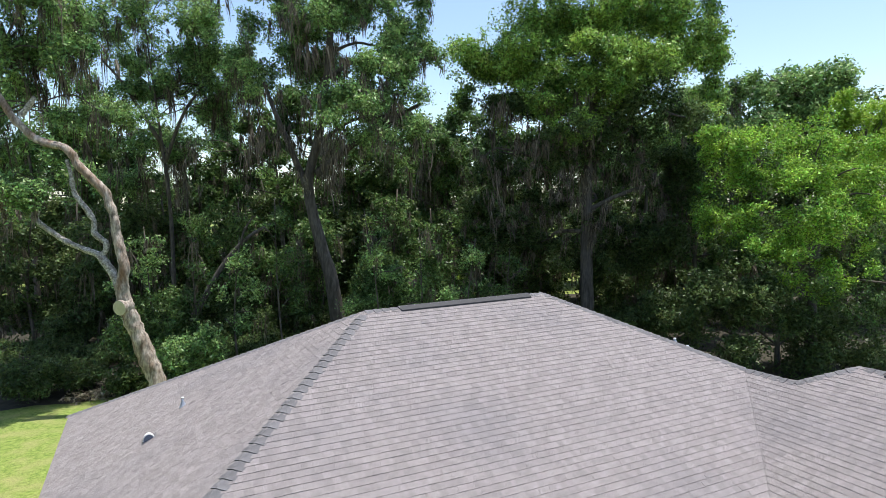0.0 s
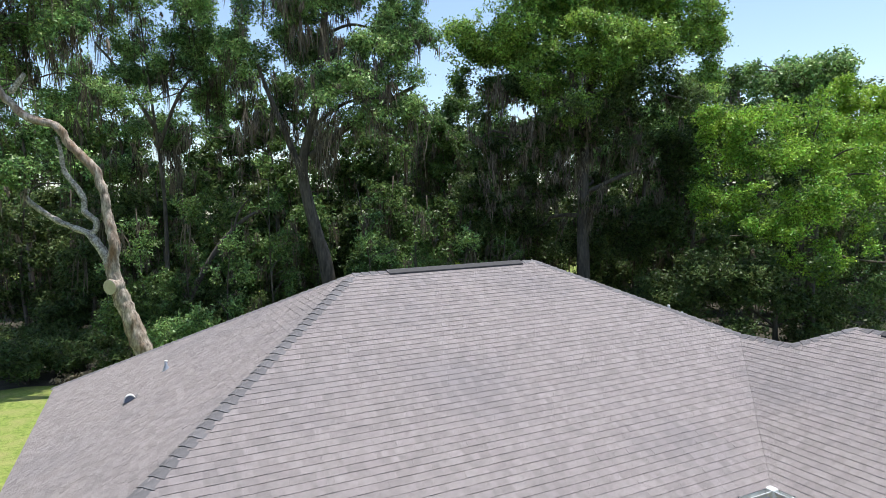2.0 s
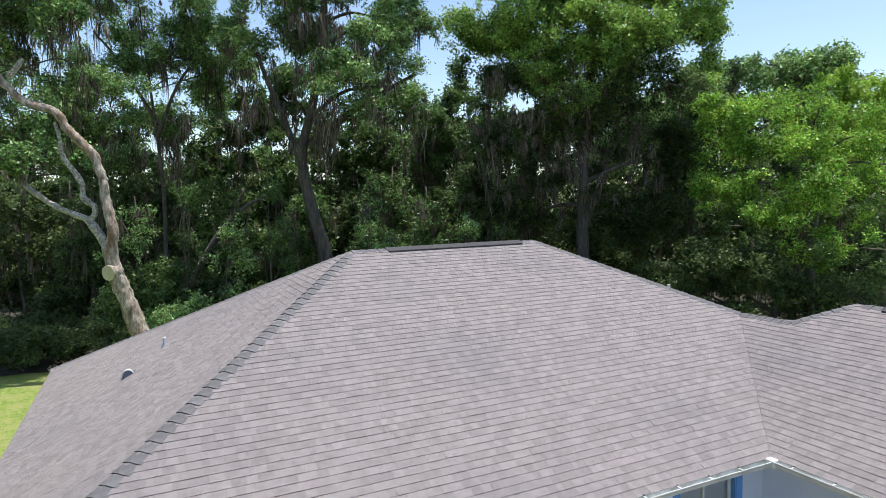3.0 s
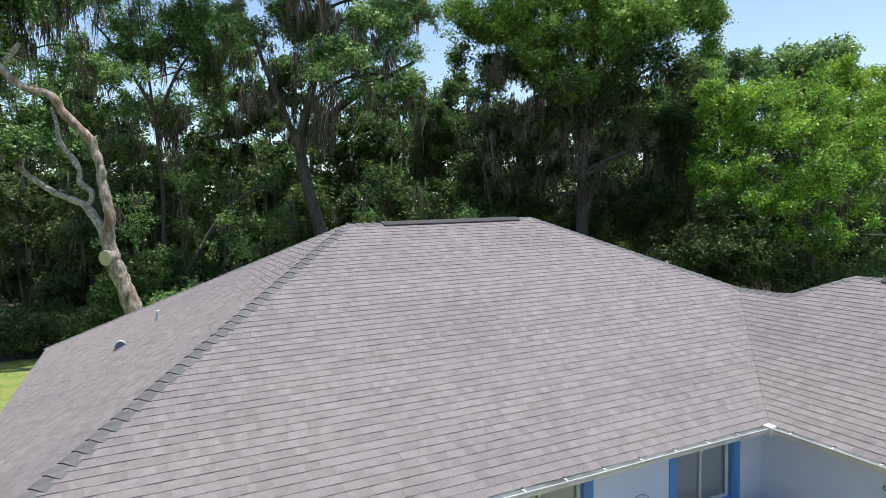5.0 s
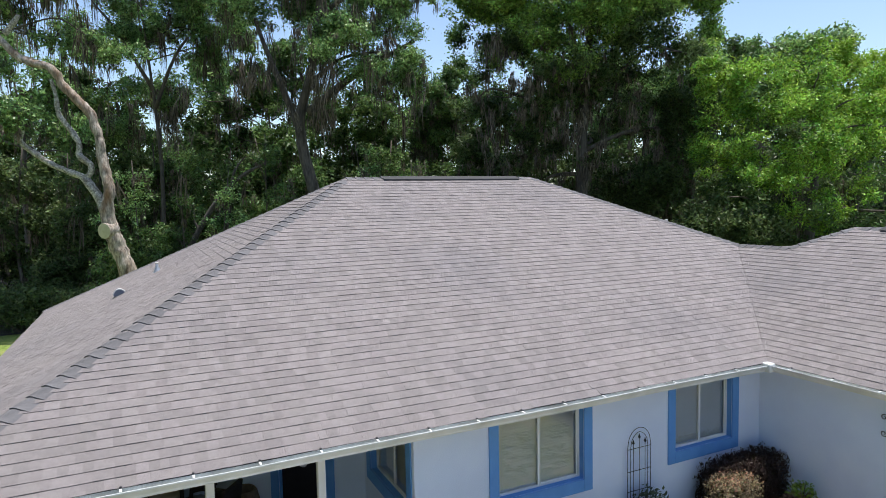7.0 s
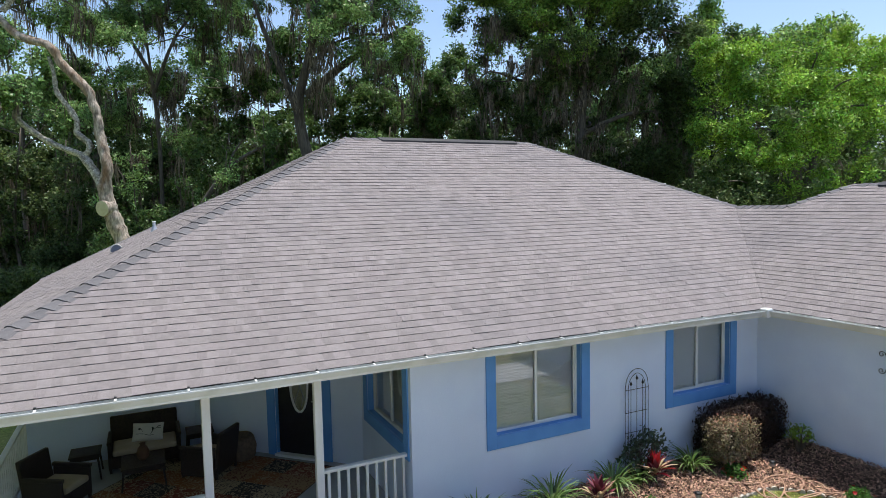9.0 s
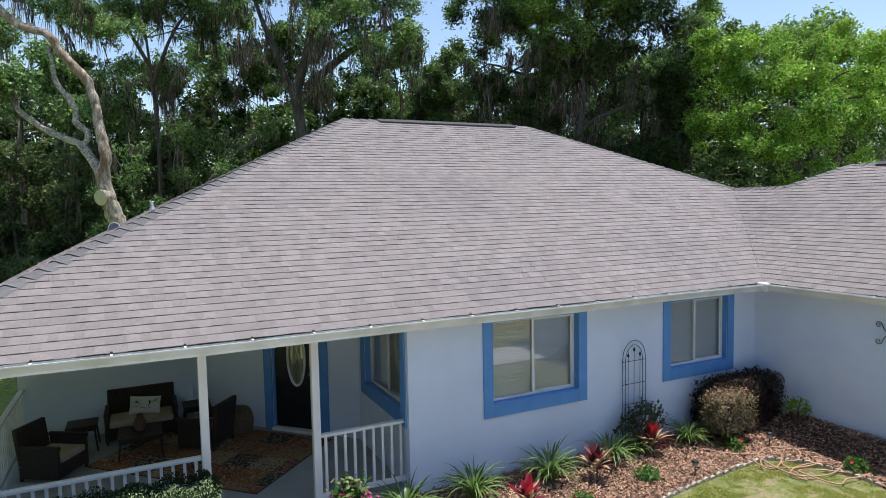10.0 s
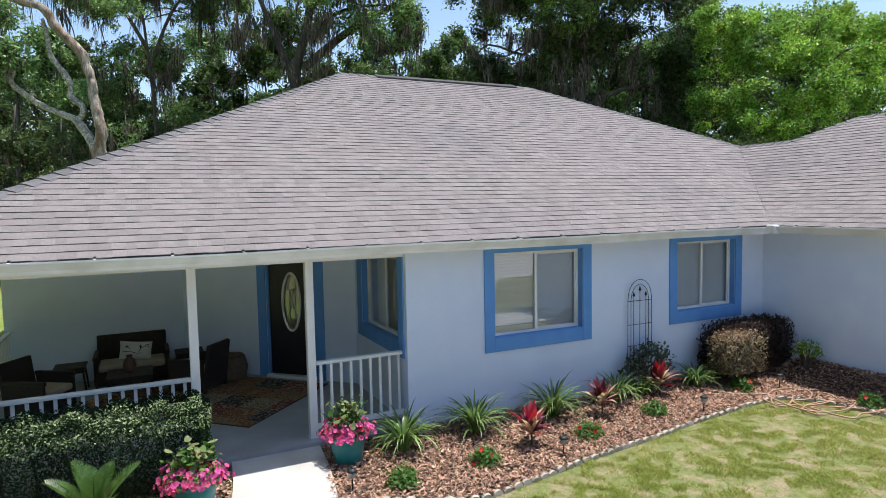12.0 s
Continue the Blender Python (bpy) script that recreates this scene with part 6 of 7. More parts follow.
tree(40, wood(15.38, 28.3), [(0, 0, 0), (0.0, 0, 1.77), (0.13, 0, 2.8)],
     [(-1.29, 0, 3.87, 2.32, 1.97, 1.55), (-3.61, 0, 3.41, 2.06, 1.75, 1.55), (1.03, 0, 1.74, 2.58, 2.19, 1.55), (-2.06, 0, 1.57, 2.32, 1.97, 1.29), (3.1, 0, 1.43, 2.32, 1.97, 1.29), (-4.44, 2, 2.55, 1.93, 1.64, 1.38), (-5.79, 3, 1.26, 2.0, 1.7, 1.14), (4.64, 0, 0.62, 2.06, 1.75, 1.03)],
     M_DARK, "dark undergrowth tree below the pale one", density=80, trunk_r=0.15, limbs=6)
tree(14, wood(34.79, 60.0), [(0, 0, 0), (0.0, 0, 10.71), (0.0, 0, 17.27)],
     [(0.0, 0, 18.91, 4.1, 3.49, 2.3), (3.28, 0, 17.46, 3.28, 2.79, 2.19), (-3.01, 0, 17.62, 2.46, 2.09, 2.19), (-1.09, 0, 15.39, 4.92, 4.18, 2.73), (-4.38, 0, 19.57, 1.2, 1.2, 0.77)],
     M_OAK, "distant oak above the other crowns", size=0.2, spread=0.35, density=34, trunk_r=0.4)
tree(15, wood(27.57, 40.0), [(0, 0, 0), (0.0, 0, 6.18), (-0.36, 0, 11.66)],
     [(-0.91, 0, 13.31, 1.39, 1.2, 1.46), (0.36, 0, 11.27, 2.19, 1.86, 1.82), (1.82, 0, 12.33, 2.19, 1.86, 2.19), (-1.46, 0, 10.22, 2.19, 1.86, 1.46)],
     M_YELLOW, "yellow-green young tree at the edge of the wood", size=0.12, density=95, trunk_r=0.2)
# last three crown clumps are added out of view to shade the wood's edge
tree(16, wood(-16.32, 37.0), [(0, 0, 0), (0.17, 0, 7.41), (0.0, 0, 10.79), (-0.34, 0, 14.85), (-0.67, 0, 18.9)],
     [(1.01, 0, 18.52, 2.7, 2.29, 1.69), (3.04, 0, 17.12, 2.02, 1.72, 1.69), (-1.35, 0, 19.93, 2.36, 2.01, 1.52), (4.38, 0, 15.74, 1.35, 1.2, 1.35), (1.98, 1, 14.95, 2.08, 1.77, 1.04), (-0.54, -3, 13.59, 2.01, 1.71, 1.18), (-2.95, -2, 14.91, 1.6, 1.36, 1.12), (-0.88, 2, 12.7, 2.49, 2.12, 1.07), (-4.25, 1, 19.27, 2.08, 1.77, 1.73), (1.96, 2, 20.09, 1.78, 1.51, 1.24), (-0.22, 0.5, 22.62, 3.08, 2.62, 1.71), (-3.37, 0, 23.02, 2.7, 2.29, 1.69), (2.87, 0, 22.02, 2.02, 1.72, 1.35), (0.98, 0.5, 16.77, 2.56, 2.18, 1.88), (-2.24, 1.5, 17.77, 1.93, 1.64, 1.58), (-0.44, 1, 15.36, 2.08, 1.77, 1.21), (3.55, 1.5, 14.46, 2.11, 1.79, 1.58), (-3.02, 2, 10.26, 2.13, 1.81, 1.42), (2.5, -7.3, 21.9, 2.4, 2.0, 1.1), (6.0, -7.3, 21.9, 2.4, 2.0, 1.1), (9.5, -7.3, 21.9, 2.4, 2.0, 1.1)],
     M_OAK, MOSSY,
     extra=[([(0.0, 0, 11.13), (1.35, 0, 14.13), (3.04, 0, 16.11)], 0.12, 0.05), ([(-0.07, 0, 12.14), (-2.02, 0, 15.56), (-3.37, 0, 17.29)], 0.12, 0.05)],
     beards=[(-2.36, 0, 11.86, 3.04, 1.5, 1.69, 22), (1.69, 0, 10.75, 2.7, 1.5, 1.69, 26), (-4.54, -2, 16.22, 1.91, 1.5, 1.28, 12)], trunk_r=0.14, moss=6000, moss_len=1.6, density=78, gaps=0.45)
# last two crown clumps, unseen overhead, are added to shade the lawn
tree(17, wood(-22.50, 27.0), [(0, 0, 0), (0.49, 0, 6.71), (1.72, 0, 10.37), (3.2, 0, 14.02), (4.92, 0, 17.18)],
     [(3.94, 0, 16.22, 1.48, 1.26, 1.48), (5.91, 0, 16.66, 1.72, 1.46, 1.23), (4.35, 0.5, 14.59, 1.38, 1.2, 1.25), (6.89, 0, 14.91, 1.23, 1.2, 1.23), (2.3, 2, 19.45, 1.85, 1.57, 1.19), (4.94, 2, 19.38, 1.85, 1.57, 1.19), (5.08, -2, 9.38, 1.14, 1.2, 1.03), (2.48, 1, 11.68, 1.28, 1.2, 1.53), (7.1, 0.5, 12.26, 1.25, 1.2, 0.75), (5.16, 3, 18.37, 1.64, 1.39, 1.37), (4.02, 1, 20.32, 2.04, 1.74, 1.53), (5.76, 1.5, 15.8, 1.56, 1.32, 1.3), (8.06, -6, 18.02, 0.86, 1.2, 0.42), (10.21, -7, 17.62, 0.73, 1.2, 0.36)],
     M_OAK, MOSSY, trunk_r=0.13, moss=5500, moss_len=1.5, density=120, gaps=0.6)
tree(18, wood(-10.87, 42.0), [(0, 0, 0), (0.0, 0, 7.09), (-0.19, 0, 10.92)],
     [(-1.15, 0, 12.1, 2.3, 1.95, 1.91), (-3.83, 0, 10.25, 2.3, 1.95, 1.91), (1.53, 0, 8.96, 2.68, 2.28, 1.91), (-5.74, 0, 11.83, 1.53, 1.3, 1.15), (-1.53, 0, 14.02, 1.53, 1.3, 1.15)],
     M_MID, "broadleaf tree deep in the wood", size=0.15, density=50, trunk_r=0.18, moss=1800, moss_len=1.6)
tree(19, wood(0.64, 44.0), [(0, 0, 0), (0.0, 0, 5.92), (-0.4, 0, 9.54)],
     [(-1.2, 0, 10.76, 2.01, 1.7, 2.01), (1.2, 0, 9.49, 2.41, 2.05, 2.41), (-2.81, 0, 7.59, 2.41, 2.05, 2.01), (0.0, 0, 12.73, 2.01, 1.7, 1.6), (-4.41, 0, 10.44, 2.41, 2.05, 1.6), (-6.42, 0, 12.1, 2.01, 1.7, 1.4)],
     M_MID, "broadleaf tree deep in the wood", size=0.15, density=46, trunk_r=0.18, moss=1600, moss_len=1.4)
tree(20, wood(14.64, 36.0), [(0, 0, 0), (0.0, 0, 6.0), (0.0, 0, 8.96)],
     [(0.0, 0, 8.3, 2.3, 1.95, 2.3), (-1.64, 0, 6.05, 1.97, 1.67, 1.97), (1.97, 0, 4.97, 1.97, 1.67, 1.97), (0.66, 0, 11.24, 1.97, 1.67, 1.64)],
     M_MID, "broadleaf tree deep in the wood", size=0.13, density=95, trunk_r=0.18, moss=900, moss_len=1.3)
tree(21, wood(-30.36, 46.0), [(0, 0, 0), (0.0, 0, 6.6), (0.25, 0, 10.79), (-0.17, 0, 14.57)],
     [(-1.68, 0, 11.68, 2.52, 2.14, 2.1), (1.26, 0, 14.12, 2.52, 2.14, 2.1), (-0.84, 0, 16.69, 2.1, 1.78, 1.68), (2.94, 0, 10.72, 2.52, 2.14, 2.1)],
     M_OAK, "tall crown deep in the wood", size=0.17, spread=0.28, density=42, trunk_r=0.22, moss=1500, moss_len=1.7, limbs=8)
tree(22, wood(-24.24, 48.0), [(0, 0, 0), (0.0, 0, 6.33), (0.26, 0, 10.7), (-0.18, 0, 14.65)],
     [(-1.31, 0, 12.05, 2.63, 2.23, 2.19), (1.31, 0, 13.74, 2.19, 1.86, 1.75), (0.44, 0, 9.82, 3.06, 2.6, 1.75), (-3.5, 0, 14.74, 1.75, 1.49, 1.31)],
     M_MID, "tall crown deep in the wood", size=0.17, spread=0.28, density=42, trunk_r=0.22, moss=1500, moss_len=1.7, limbs=8)
tree(23, wood(-17.50, 50.0), [(0, 0, 0), (0.0, 0, 6.05), (0.27, 0, 10.6), (-0.18, 0, 14.71)],
     [(-2.73, 0, 10.22, 2.73, 2.32, 1.82), (1.37, 0, 13.3, 2.05, 1.74, 1.82), (0.0, 0, 16.07, 1.82, 1.55, 1.6), (3.19, 0, 10.07, 2.73, 2.32, 1.82)],
     M_OAK, "tall crown deep in the wood", size=0.17, spread=0.28, density=42, trunk_r=0.22, moss=1500, moss_len=1.7, limbs=8)
tree(24, wood(-9.39, 46.0), [(0, 0, 0), (0.0, 0, 6.06), (0.25, 0, 10.25), (-0.17, 0, 14.03)],
     [(-1.68, 0, 13.65, 2.1, 1.78, 1.68), (1.26, 0, 11.9, 2.52, 2.14, 2.1), (3.77, 0, 9.74, 2.52, 2.14, 1.68), (0.0, 0, 16.13, 2.52, 2.14, 1.68)],
     M_MID, "tall crown deep in the wood", size=0.17, spread=0.28, density=42, trunk_r=0.22, moss=1500, moss_len=1.7, limbs=8)
tree(25, wood(-2.80, 48.0), [(0, 0, 0), (0.0, 0, 5.78), (0.26, 0, 10.15), (-0.18, 0, 14.1)],
     [(-1.75, 0, 13.7, 2.19, 1.86, 1.75), (0.88, 0, 11.01, 2.63, 2.23, 2.19), (2.19, 0, 13.16, 1.75, 1.49, 1.75), (-0.88, 0, 15.43, 1.75, 1.49, 1.31)],
     M_OAK, "tall crown deep in the wood", size=0.17, spread=0.28, density=42, trunk_r=0.22, moss=1500, moss_len=1.7, limbs=8)
tree(26, wood(6.65, 50.0), [(0, 0, 0), (0.0, 0, 5.43), (0.27, 0, 9.98), (-0.18, 0, 14.09)],
     [(-2.28, 0, 13.69, 2.28, 1.94, 2.28), (0.91, 0, 11.78, 2.73, 2.32, 2.28), (3.19, 0, 14.46, 3.19, 2.71, 2.28), (-3.65, 0, 10.99, 2.28, 1.94, 2.28), (-5.01, 0, 14.67, 1.82, 1.55, 1.82)],
     M_MID, "tall crown deep in the wood", size=0.17, spread=0.28, density=42, trunk_r=0.22, moss=1500, moss_len=1.7, limbs=8)
tree(27, wood(14.93, 46.0), [(0, 0, 0), (0.0, 0, 5.44), (0.25, 0, 9.62), (-0.17, 0, 13.41)],
     [(-2.1, 0, 13.88, 2.94, 2.49, 2.1), (0.84, 0, 12.12, 2.94, 2.49, 2.52), (3.35, 0, 14.58, 2.52, 2.14, 2.1), (-1.68, 0, 10.09, 2.94, 2.49, 2.1)],
     M_OAK, "tall crown deep in the wood", size=0.17, spread=0.28, density=42, trunk_r=0.22, moss=1500, moss_len=1.7, limbs=8)
tree(28, wood(22.14, 48.0), [(0, 0, 0), (0.0, 0, 5.14), (0.26, 0, 9.51), (-0.18, 0, 13.46)],
     [(-0.88, 0, 13.04, 2.19, 1.86, 2.19), (1.31, 0, 11.23, 2.19, 1.86, 2.19), (0.0, 0, 15.64, 1.75, 1.49, 1.31)],
     M_MID, "tall crown deep in the wood", size=0.17, spread=0.28, density=42, trunk_r=0.22, moss=1500, moss_len=1.7, limbs=8)

shrub(200, wood(-14.06, 30.0), 1.64, 4.48, 1.23, M_MID, "leafy green shrub under the trees")
shrub(201, wood(-11.61, 29.0), 1.72, 3.50, 1.45, M_OAK, "leafy green shrub under the trees")
shrub(202, wood(-3.22, 34.0), 2.01, 5.02, 1.55, M_MID, "leafy green shrub under the trees")
shrub(203, wood(-1.77, 33.0), 1.35, 4.04, 1.20, M_OAK, "leafy green shrub under the trees")
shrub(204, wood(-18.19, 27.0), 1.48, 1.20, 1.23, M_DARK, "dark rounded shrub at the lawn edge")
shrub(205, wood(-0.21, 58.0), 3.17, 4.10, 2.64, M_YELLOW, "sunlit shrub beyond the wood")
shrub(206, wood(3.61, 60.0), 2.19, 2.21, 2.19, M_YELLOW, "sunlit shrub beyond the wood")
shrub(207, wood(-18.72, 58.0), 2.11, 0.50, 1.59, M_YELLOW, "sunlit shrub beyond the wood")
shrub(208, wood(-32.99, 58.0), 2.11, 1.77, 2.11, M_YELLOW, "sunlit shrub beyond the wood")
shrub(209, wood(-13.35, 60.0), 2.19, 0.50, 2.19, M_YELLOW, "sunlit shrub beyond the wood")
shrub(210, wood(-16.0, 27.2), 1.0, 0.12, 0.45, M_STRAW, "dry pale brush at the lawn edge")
# dark filler shrubs over sunlit litter, standing in for shade at the edge
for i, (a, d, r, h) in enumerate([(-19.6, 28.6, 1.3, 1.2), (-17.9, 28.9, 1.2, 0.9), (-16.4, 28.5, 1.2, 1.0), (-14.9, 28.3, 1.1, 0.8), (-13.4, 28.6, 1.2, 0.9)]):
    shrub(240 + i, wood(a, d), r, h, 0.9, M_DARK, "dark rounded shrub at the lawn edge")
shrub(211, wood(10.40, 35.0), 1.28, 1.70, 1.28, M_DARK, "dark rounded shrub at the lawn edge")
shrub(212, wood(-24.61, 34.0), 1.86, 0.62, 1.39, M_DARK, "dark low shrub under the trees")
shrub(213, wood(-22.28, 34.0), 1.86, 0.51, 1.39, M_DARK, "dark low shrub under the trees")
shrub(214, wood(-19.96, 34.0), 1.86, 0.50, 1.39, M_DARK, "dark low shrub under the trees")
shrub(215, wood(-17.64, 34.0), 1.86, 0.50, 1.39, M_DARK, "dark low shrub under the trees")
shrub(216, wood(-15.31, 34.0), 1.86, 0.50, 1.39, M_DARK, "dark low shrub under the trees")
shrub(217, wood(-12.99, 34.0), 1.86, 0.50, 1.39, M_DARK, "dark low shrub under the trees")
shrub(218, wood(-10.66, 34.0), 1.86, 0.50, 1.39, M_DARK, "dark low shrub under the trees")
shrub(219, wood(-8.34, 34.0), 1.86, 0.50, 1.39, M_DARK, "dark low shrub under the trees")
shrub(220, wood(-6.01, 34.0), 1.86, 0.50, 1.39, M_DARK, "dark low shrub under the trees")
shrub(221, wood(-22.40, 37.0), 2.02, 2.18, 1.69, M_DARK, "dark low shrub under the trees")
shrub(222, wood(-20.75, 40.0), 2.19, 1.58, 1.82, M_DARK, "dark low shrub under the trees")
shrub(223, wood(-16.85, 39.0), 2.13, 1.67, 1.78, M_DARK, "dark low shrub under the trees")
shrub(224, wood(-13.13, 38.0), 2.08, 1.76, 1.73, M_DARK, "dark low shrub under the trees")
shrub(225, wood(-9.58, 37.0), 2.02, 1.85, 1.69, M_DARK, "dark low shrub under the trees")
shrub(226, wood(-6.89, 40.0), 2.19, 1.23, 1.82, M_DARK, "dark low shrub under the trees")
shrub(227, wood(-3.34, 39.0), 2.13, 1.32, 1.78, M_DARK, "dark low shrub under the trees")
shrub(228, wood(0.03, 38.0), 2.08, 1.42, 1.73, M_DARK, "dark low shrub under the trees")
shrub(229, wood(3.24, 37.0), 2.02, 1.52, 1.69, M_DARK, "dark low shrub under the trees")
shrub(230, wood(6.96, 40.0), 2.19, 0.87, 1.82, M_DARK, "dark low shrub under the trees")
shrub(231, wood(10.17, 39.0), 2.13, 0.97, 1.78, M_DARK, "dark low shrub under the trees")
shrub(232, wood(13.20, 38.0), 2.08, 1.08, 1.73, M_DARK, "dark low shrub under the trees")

rb = np.random.default_rng(77)
for i, (a, d, h) in enumerate([(-14.6, 30.2, 7.6), (-12.3, 30.6, 8.4), (-10.2, 30.0, 7.0), (-8.1, 30.8, 8.8), (-3.4, 30.2, 8.2), (-1.0, 30.8, 7.2), (1.3, 30.4, 6.6), (3.4, 31.0, 6.0)]):
    tree(300 + i, wood(a, d), [(0, 0, 0), (rb.uniform(-.3, .3), 0, h * 0.45), (rb.uniform(-.6, .6), 0, h)],
         [(0, 0, h * 0.86, 1.0, 0.9, h * 0.13), (rb.uniform(-.8, .8), 0, h * 0.64, 1.2, 1.0, h * 0.12), (rb.uniform(-.8, .8), 0, h * 0.42, 1.1, 1.0, h * 0.11)],
         M_MID if i % 2 else M_OAK, "slender mossy sapling at the edge of the wood", 46, 11, 0.085, 0.17, trunk_r=0.06, limbs=6, moss=260, moss_len=0.7, gaps=0.0)


def leaning_trunk():
    rs = np.random.default_rng(9)
    T = empty("leaning_trunk", wood(-15.2, 33.6))
    tagged(T, "dark fallen trunk leaning among the trees", "tree trunk")
    line = curve_pts([WOOD_R * x + Vector((0, 0, z)) for x, z in ((0, -0.2), (1.9, 3.2), (3.3, 5.4), (4.7, 6.8), (6.2, 7.6))], 5)
    vs, fs = tube_data(line, [0.19 - 0.006 * i for i in range(len(line))], 9)
    put("stem", make("stem", vs, fs, M_BARK, True), T)
    for x, z, dx, dz in ((2.4, 4.0, -0.5, 1.9), (4.2, 6.3, 0.9, 1.6)):
        p = WOOD_R * x + Vector((0, 0, z))
        vs, fs = limb(rs, p, p + WOOD_R * dx + Vector((0, 0, dz)), 0.07, 0.03)
        put("limb", make("limb", vs, fs, M_BARK, True), T)


leaning_trunk()


def snag():
    """The bare leaning tree with a sawn limb; points are across the wood's line and heights, 25.7 m along it."""
    base = wood(-11.95, 25.7)
    S = empty("bare_tree", base)
    tagged(S, "leaning bare oak, bark peeled, one limb sawn off", "tree")
    rs = random.Random(3)
    def bough(name, pts, radii, wob=0.12, label="", bark=M_SNAG):
        line = [WOOD_R * (a + 11.95) + WOOD_F * (math.sin(h * 0.9) * wob) + Vector((0, 0, h)) for a, h in pts]
        steps = 8
        cur = curve_pts(line, steps)
        rad = []
        for i in range(len(cur)):
            q = i / steps
            j = min(int(q), len(radii) - 2)
            rad.append((radii[j] + (radii[j + 1] - radii[j]) * (q - j)) * (1 + rs.uniform(-0.015, 0.015)))
        vs, fs = tube_data(cur, rad, 14)
        for i in range(len(vs)):
            p = Vector(vs[i])
            c = cur[min(i // 14, len(cur) - 1)]
            vs[i] = c + (p - c) * (1 + 0.28 * noise.noise(p * 3.1) + 0.16 * noise.noise(p * 8.0))
        put(name, make(name, vs, fs, bark, True), S, label)
    bough("trunk", TRUNK, [0.37, 0.36, 0.35, 0.31, 0.3, 0.26, 0.21, 0.2, 0.19, 0.185, 0.19, 0.19, 0.18, 0.175, 0.17, 0.16, 0.16, 0.155, 0.15, 0.15, 0.14, 0.11, 0.08])
    for pts, r in BOUGHS:
        bough("bough", pts, r, 0.12, "lichen-grey bough", M_LICHEN)
    # the sawn stump of a limb
    c = WOOD_R * (CUT[0] + 11.95) + Vector((0, 0, CUT[1]))
    way = (-WOOD_F * 0.93 - WOOD_R * 0.28 + Vector((0, 0, -0.05))).normalized()
    vs, fs = tube_data([c + way * s for s in (0.0, 0.2, 0.42, 0.46)], [0.36, 0.33, 0.33, 0.31], 16, False)
    st = put("limb_stump", make("limb_stump", vs, fs, M_SNAG, True), S, "sawn-off limb stump")
    a = way.cross(Vector((0, 0, 1))).normalized()
    b = way.cross(a)
    ring = [c + way * 0.462 + 0.31 * (math.cos(w) * a + math.sin(w) * b) for w in [2 * math.pi * i / 20 for i in range(20)]]
    ring2 = [c + way * 0.47 + 0.1 * (math.cos(w) * a + math.sin(w) * b) for w in [2 * math.pi * i / 20 for i in range(20)]]
    put("sawn_face", make("sawn_face", ring + ring2, [(i, (i + 1) % 20, 20 + (i + 1) % 20, 20 + i) for i in range(20)] + [tuple(range(20, 40))], M_CUT), st, "pale sawn face")


TRUNK = [(-11.9, -0.3), (-12.35, 1.4), (-12.75, 2.59), (-13.09, 3.77), (-13.3, 4.54), (-13.35, 5.29), (-13.26, 5.98), (-13.38, 6.67), (-13.54, 7.36), (-13.58, 7.93), (-13.76, 8.61), (-13.95, 9.18), (-14.46, 9.78), (-14.93, 10.33), (-15.13, 10.78), (-15.43, 11.04), (-16.01, 11.2), (-16.63, 11.49), (-17.05, 11.94), (-17.3, 12.2), (-17.9, 13.13), (-18.41, 13.71), (-19.19, 14.59)]
BOUGHS = [([(-17.02, 12.34), (-16.77, 12.64), (-16.42, 13.08)], [0.12, 0.11, 0.08]), ([(-13.36, 5.1), (-13.71, 5.76), (-14.05, 6.34), (-14.37, 6.62), (-14.93, 6.86), (-15.5, 7.1), (-16.16, 7.53), (-16.7, 7.95), (-16.84, 8.2), (-16.7, 8.61)], [0.2, 0.18, 0.16, 0.13, 0.125, 0.12, 0.115, 0.11, 0.1, 0.06]), ([(-14.26, 6.55), (-14.02, 6.73), (-13.98, 7.07), (-14.22, 7.28), (-14.47, 7.54), (-14.45, 7.95), (-14.65, 8.34), (-14.99, 8.8), (-15.23, 9.26), (-15.27, 10.0), (-15.37, 10.56)], [0.12, 0.12, 0.125, 0.12, 0.125, 0.12, 0.115, 0.11, 0.1, 0.08, 0.06])]
CUT = (-13.24, 4.42)
snag()

# ---- the far edge of the wood ----
rb = np.random.default_rng(21)
FAR = [(*wood(a, 61 + rb.uniform(-2, 2), z), rb.uniform(2.2, 3.4), 2.2, rb.uniform(2.2, 3.0)) for a in np.arange(-54, 60, 2.6) for z in ((1.5, 5.0, 8.5, 12.0, 14.5 + rb.uniform(-2, 1.5)) if a > 6 or a < -29 else (1.5, 4.5, 7.2, 8.5 + rb.uniform(-1.5, 1.5)))]
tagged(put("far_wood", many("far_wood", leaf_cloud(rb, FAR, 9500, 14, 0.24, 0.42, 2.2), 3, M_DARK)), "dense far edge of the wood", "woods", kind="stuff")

# leaf rows out of view, added to dim the skylight on the walls
SKY_SCREEN = [(x, -34 + rb.uniform(-3, 3), z, rb.uniform(2.6, 4), 2.5, rb.uniform(2, 3)) for x in np.arange(-48, 50, 3.2) for z in (1.5, 5.0, 7.5 + rb.uniform(-2, 2))]
SKY_SCREEN += [(-21 + rb.uniform(-2, 2), y, z, 2.5, rb.uniform(2.6, 4), rb.uniform(2, 3)) for y in np.arange(-32, 14, 3.2) for z in (1.5, 5.0, 8.5, 12, 15.5, 19 + rb.uniform(-2, 2))]
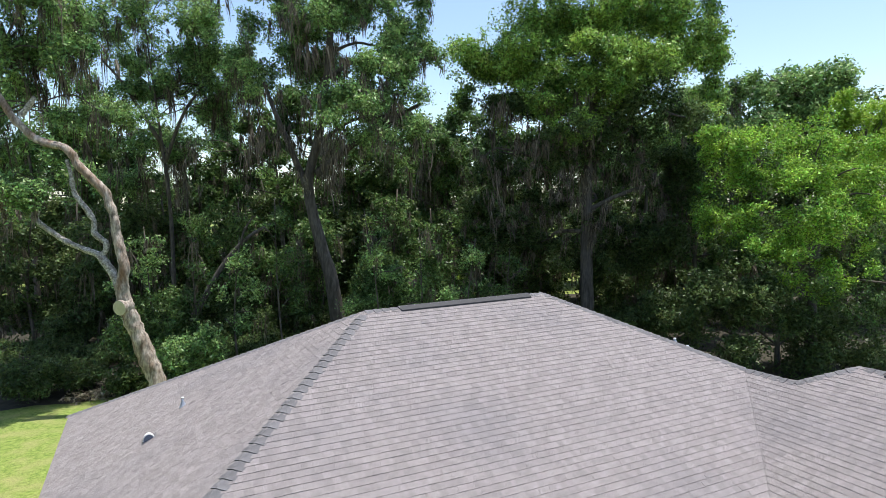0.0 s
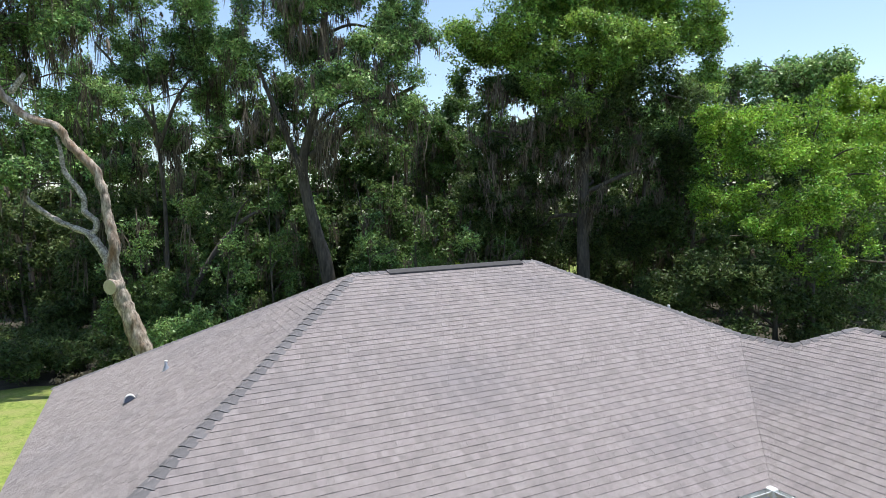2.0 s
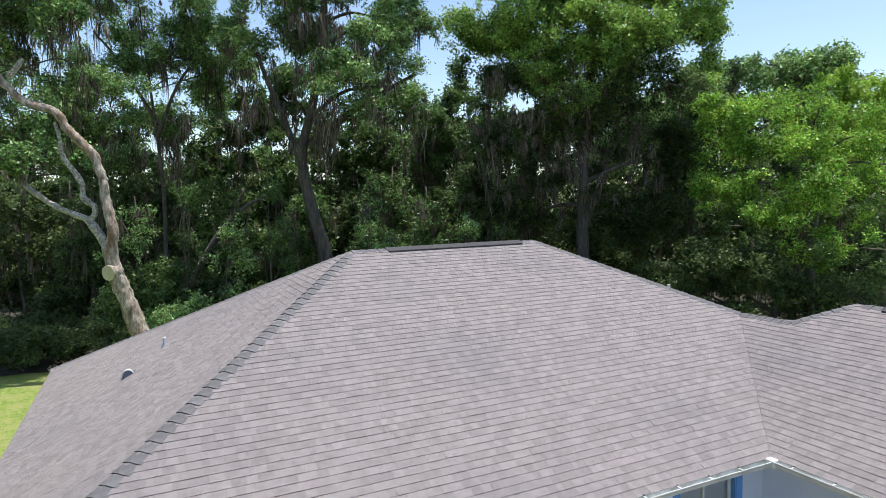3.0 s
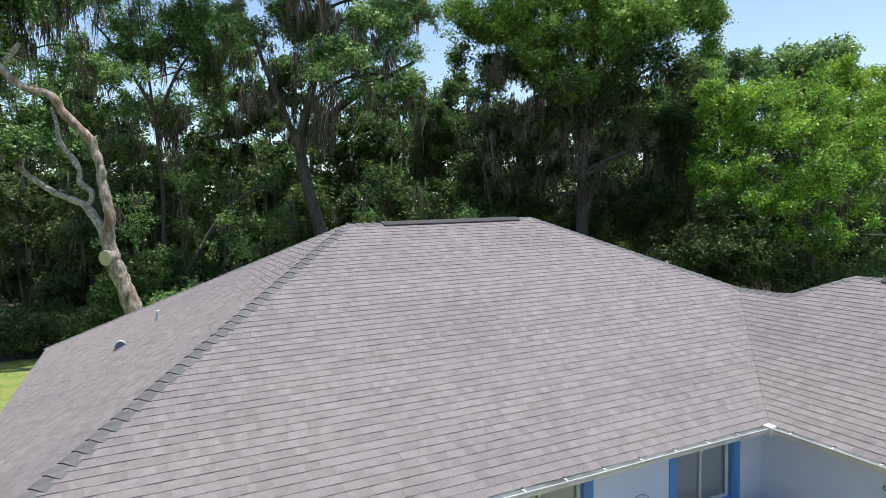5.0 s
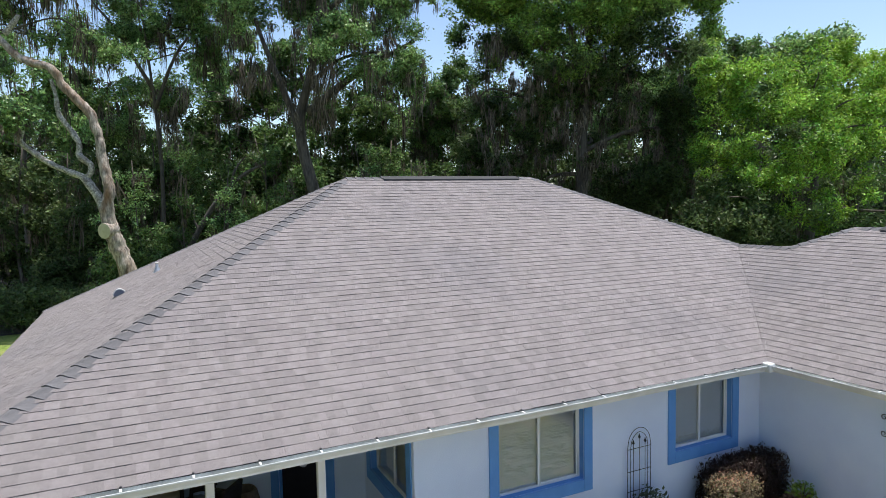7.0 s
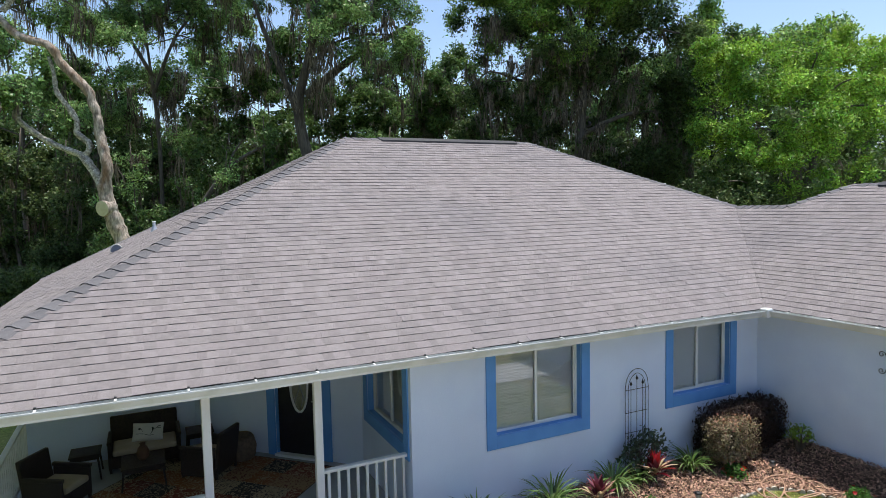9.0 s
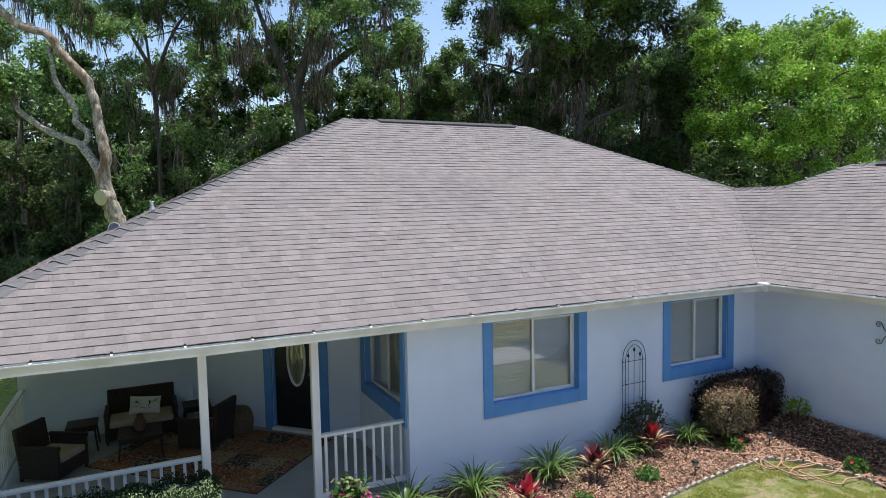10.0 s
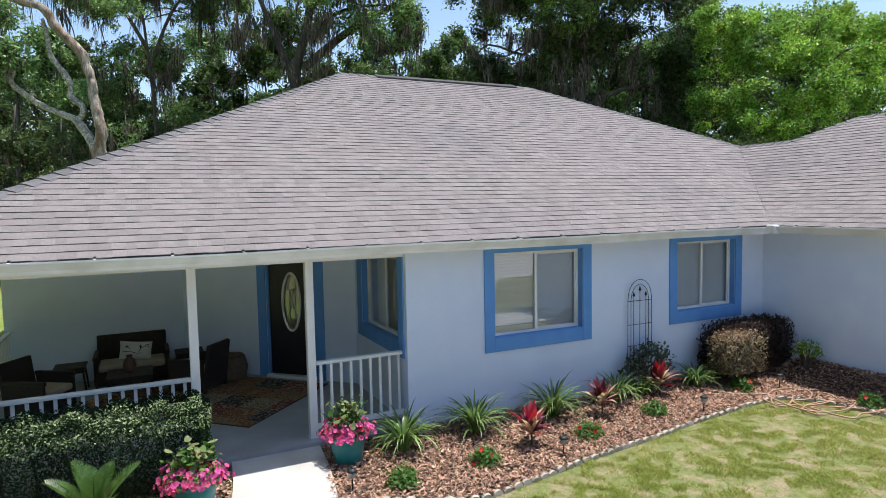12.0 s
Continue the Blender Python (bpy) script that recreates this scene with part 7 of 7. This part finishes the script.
tagged(put("near_wood", many("near_wood", leaf_cloud(rb, SKY_SCREEN, 4200, 12, 0.46, 0.6, 3.0), 3, M_DARK)), "unseen rows of leaves added to screen low sky from the house", "woods", kind="stuff")
tagged(part("driveway", slab([(-30, -26, 0.02), (30, -26, 0.02), (30, -13, 0.02), (9, -13, 0.02), (4.6, -6.4, 0.02), (14, -6.4, 0.02), (14, -4.9, 0.02), (1.6, -5.0, 0.02), (-9, -5.2, 0.02), (-13, -13, 0.02), (-30, -13, 0.02)], (0, 0, -0.12)), M_CONCRETE), "pale concrete drive before the house", "driveway", kind="structure")

# ---- the thicket behind ----
rb = np.random.default_rng(5)
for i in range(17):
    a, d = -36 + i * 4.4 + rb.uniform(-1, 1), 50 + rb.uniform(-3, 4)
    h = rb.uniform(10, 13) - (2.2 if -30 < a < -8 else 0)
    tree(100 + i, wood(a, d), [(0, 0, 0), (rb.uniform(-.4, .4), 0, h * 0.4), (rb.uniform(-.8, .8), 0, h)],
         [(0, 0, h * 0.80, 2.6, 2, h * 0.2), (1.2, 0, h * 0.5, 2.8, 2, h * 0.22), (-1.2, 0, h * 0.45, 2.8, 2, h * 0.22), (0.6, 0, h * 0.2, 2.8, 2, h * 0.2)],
         M_DARK, "understory tree with leaves coloured darker for the wood's shade", 42, 11, 0.2, 0.3, trunk_r=0.16, limbs=4, moss=500, moss_len=1.6)
# middle stretch takes M_MID, so its leaf colour reads as better lit
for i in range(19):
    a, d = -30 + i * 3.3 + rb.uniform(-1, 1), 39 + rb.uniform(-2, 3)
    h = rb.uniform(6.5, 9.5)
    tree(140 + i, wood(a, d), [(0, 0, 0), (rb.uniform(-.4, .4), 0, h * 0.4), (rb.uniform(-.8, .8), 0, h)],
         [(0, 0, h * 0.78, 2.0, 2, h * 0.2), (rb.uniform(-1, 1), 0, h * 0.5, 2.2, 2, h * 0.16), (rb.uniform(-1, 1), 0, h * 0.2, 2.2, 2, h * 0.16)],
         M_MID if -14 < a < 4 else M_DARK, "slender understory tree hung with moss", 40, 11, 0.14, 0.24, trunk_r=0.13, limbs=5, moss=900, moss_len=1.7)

# ---- the shingles nearest to the path, one by one ----
for u, v, w, h in NEAR_TABS:
    put("shingle", tab_mesh(w, h), roof, "", ROOF_UP @ front_m @ Matrix.Translation((u, v, 0)))
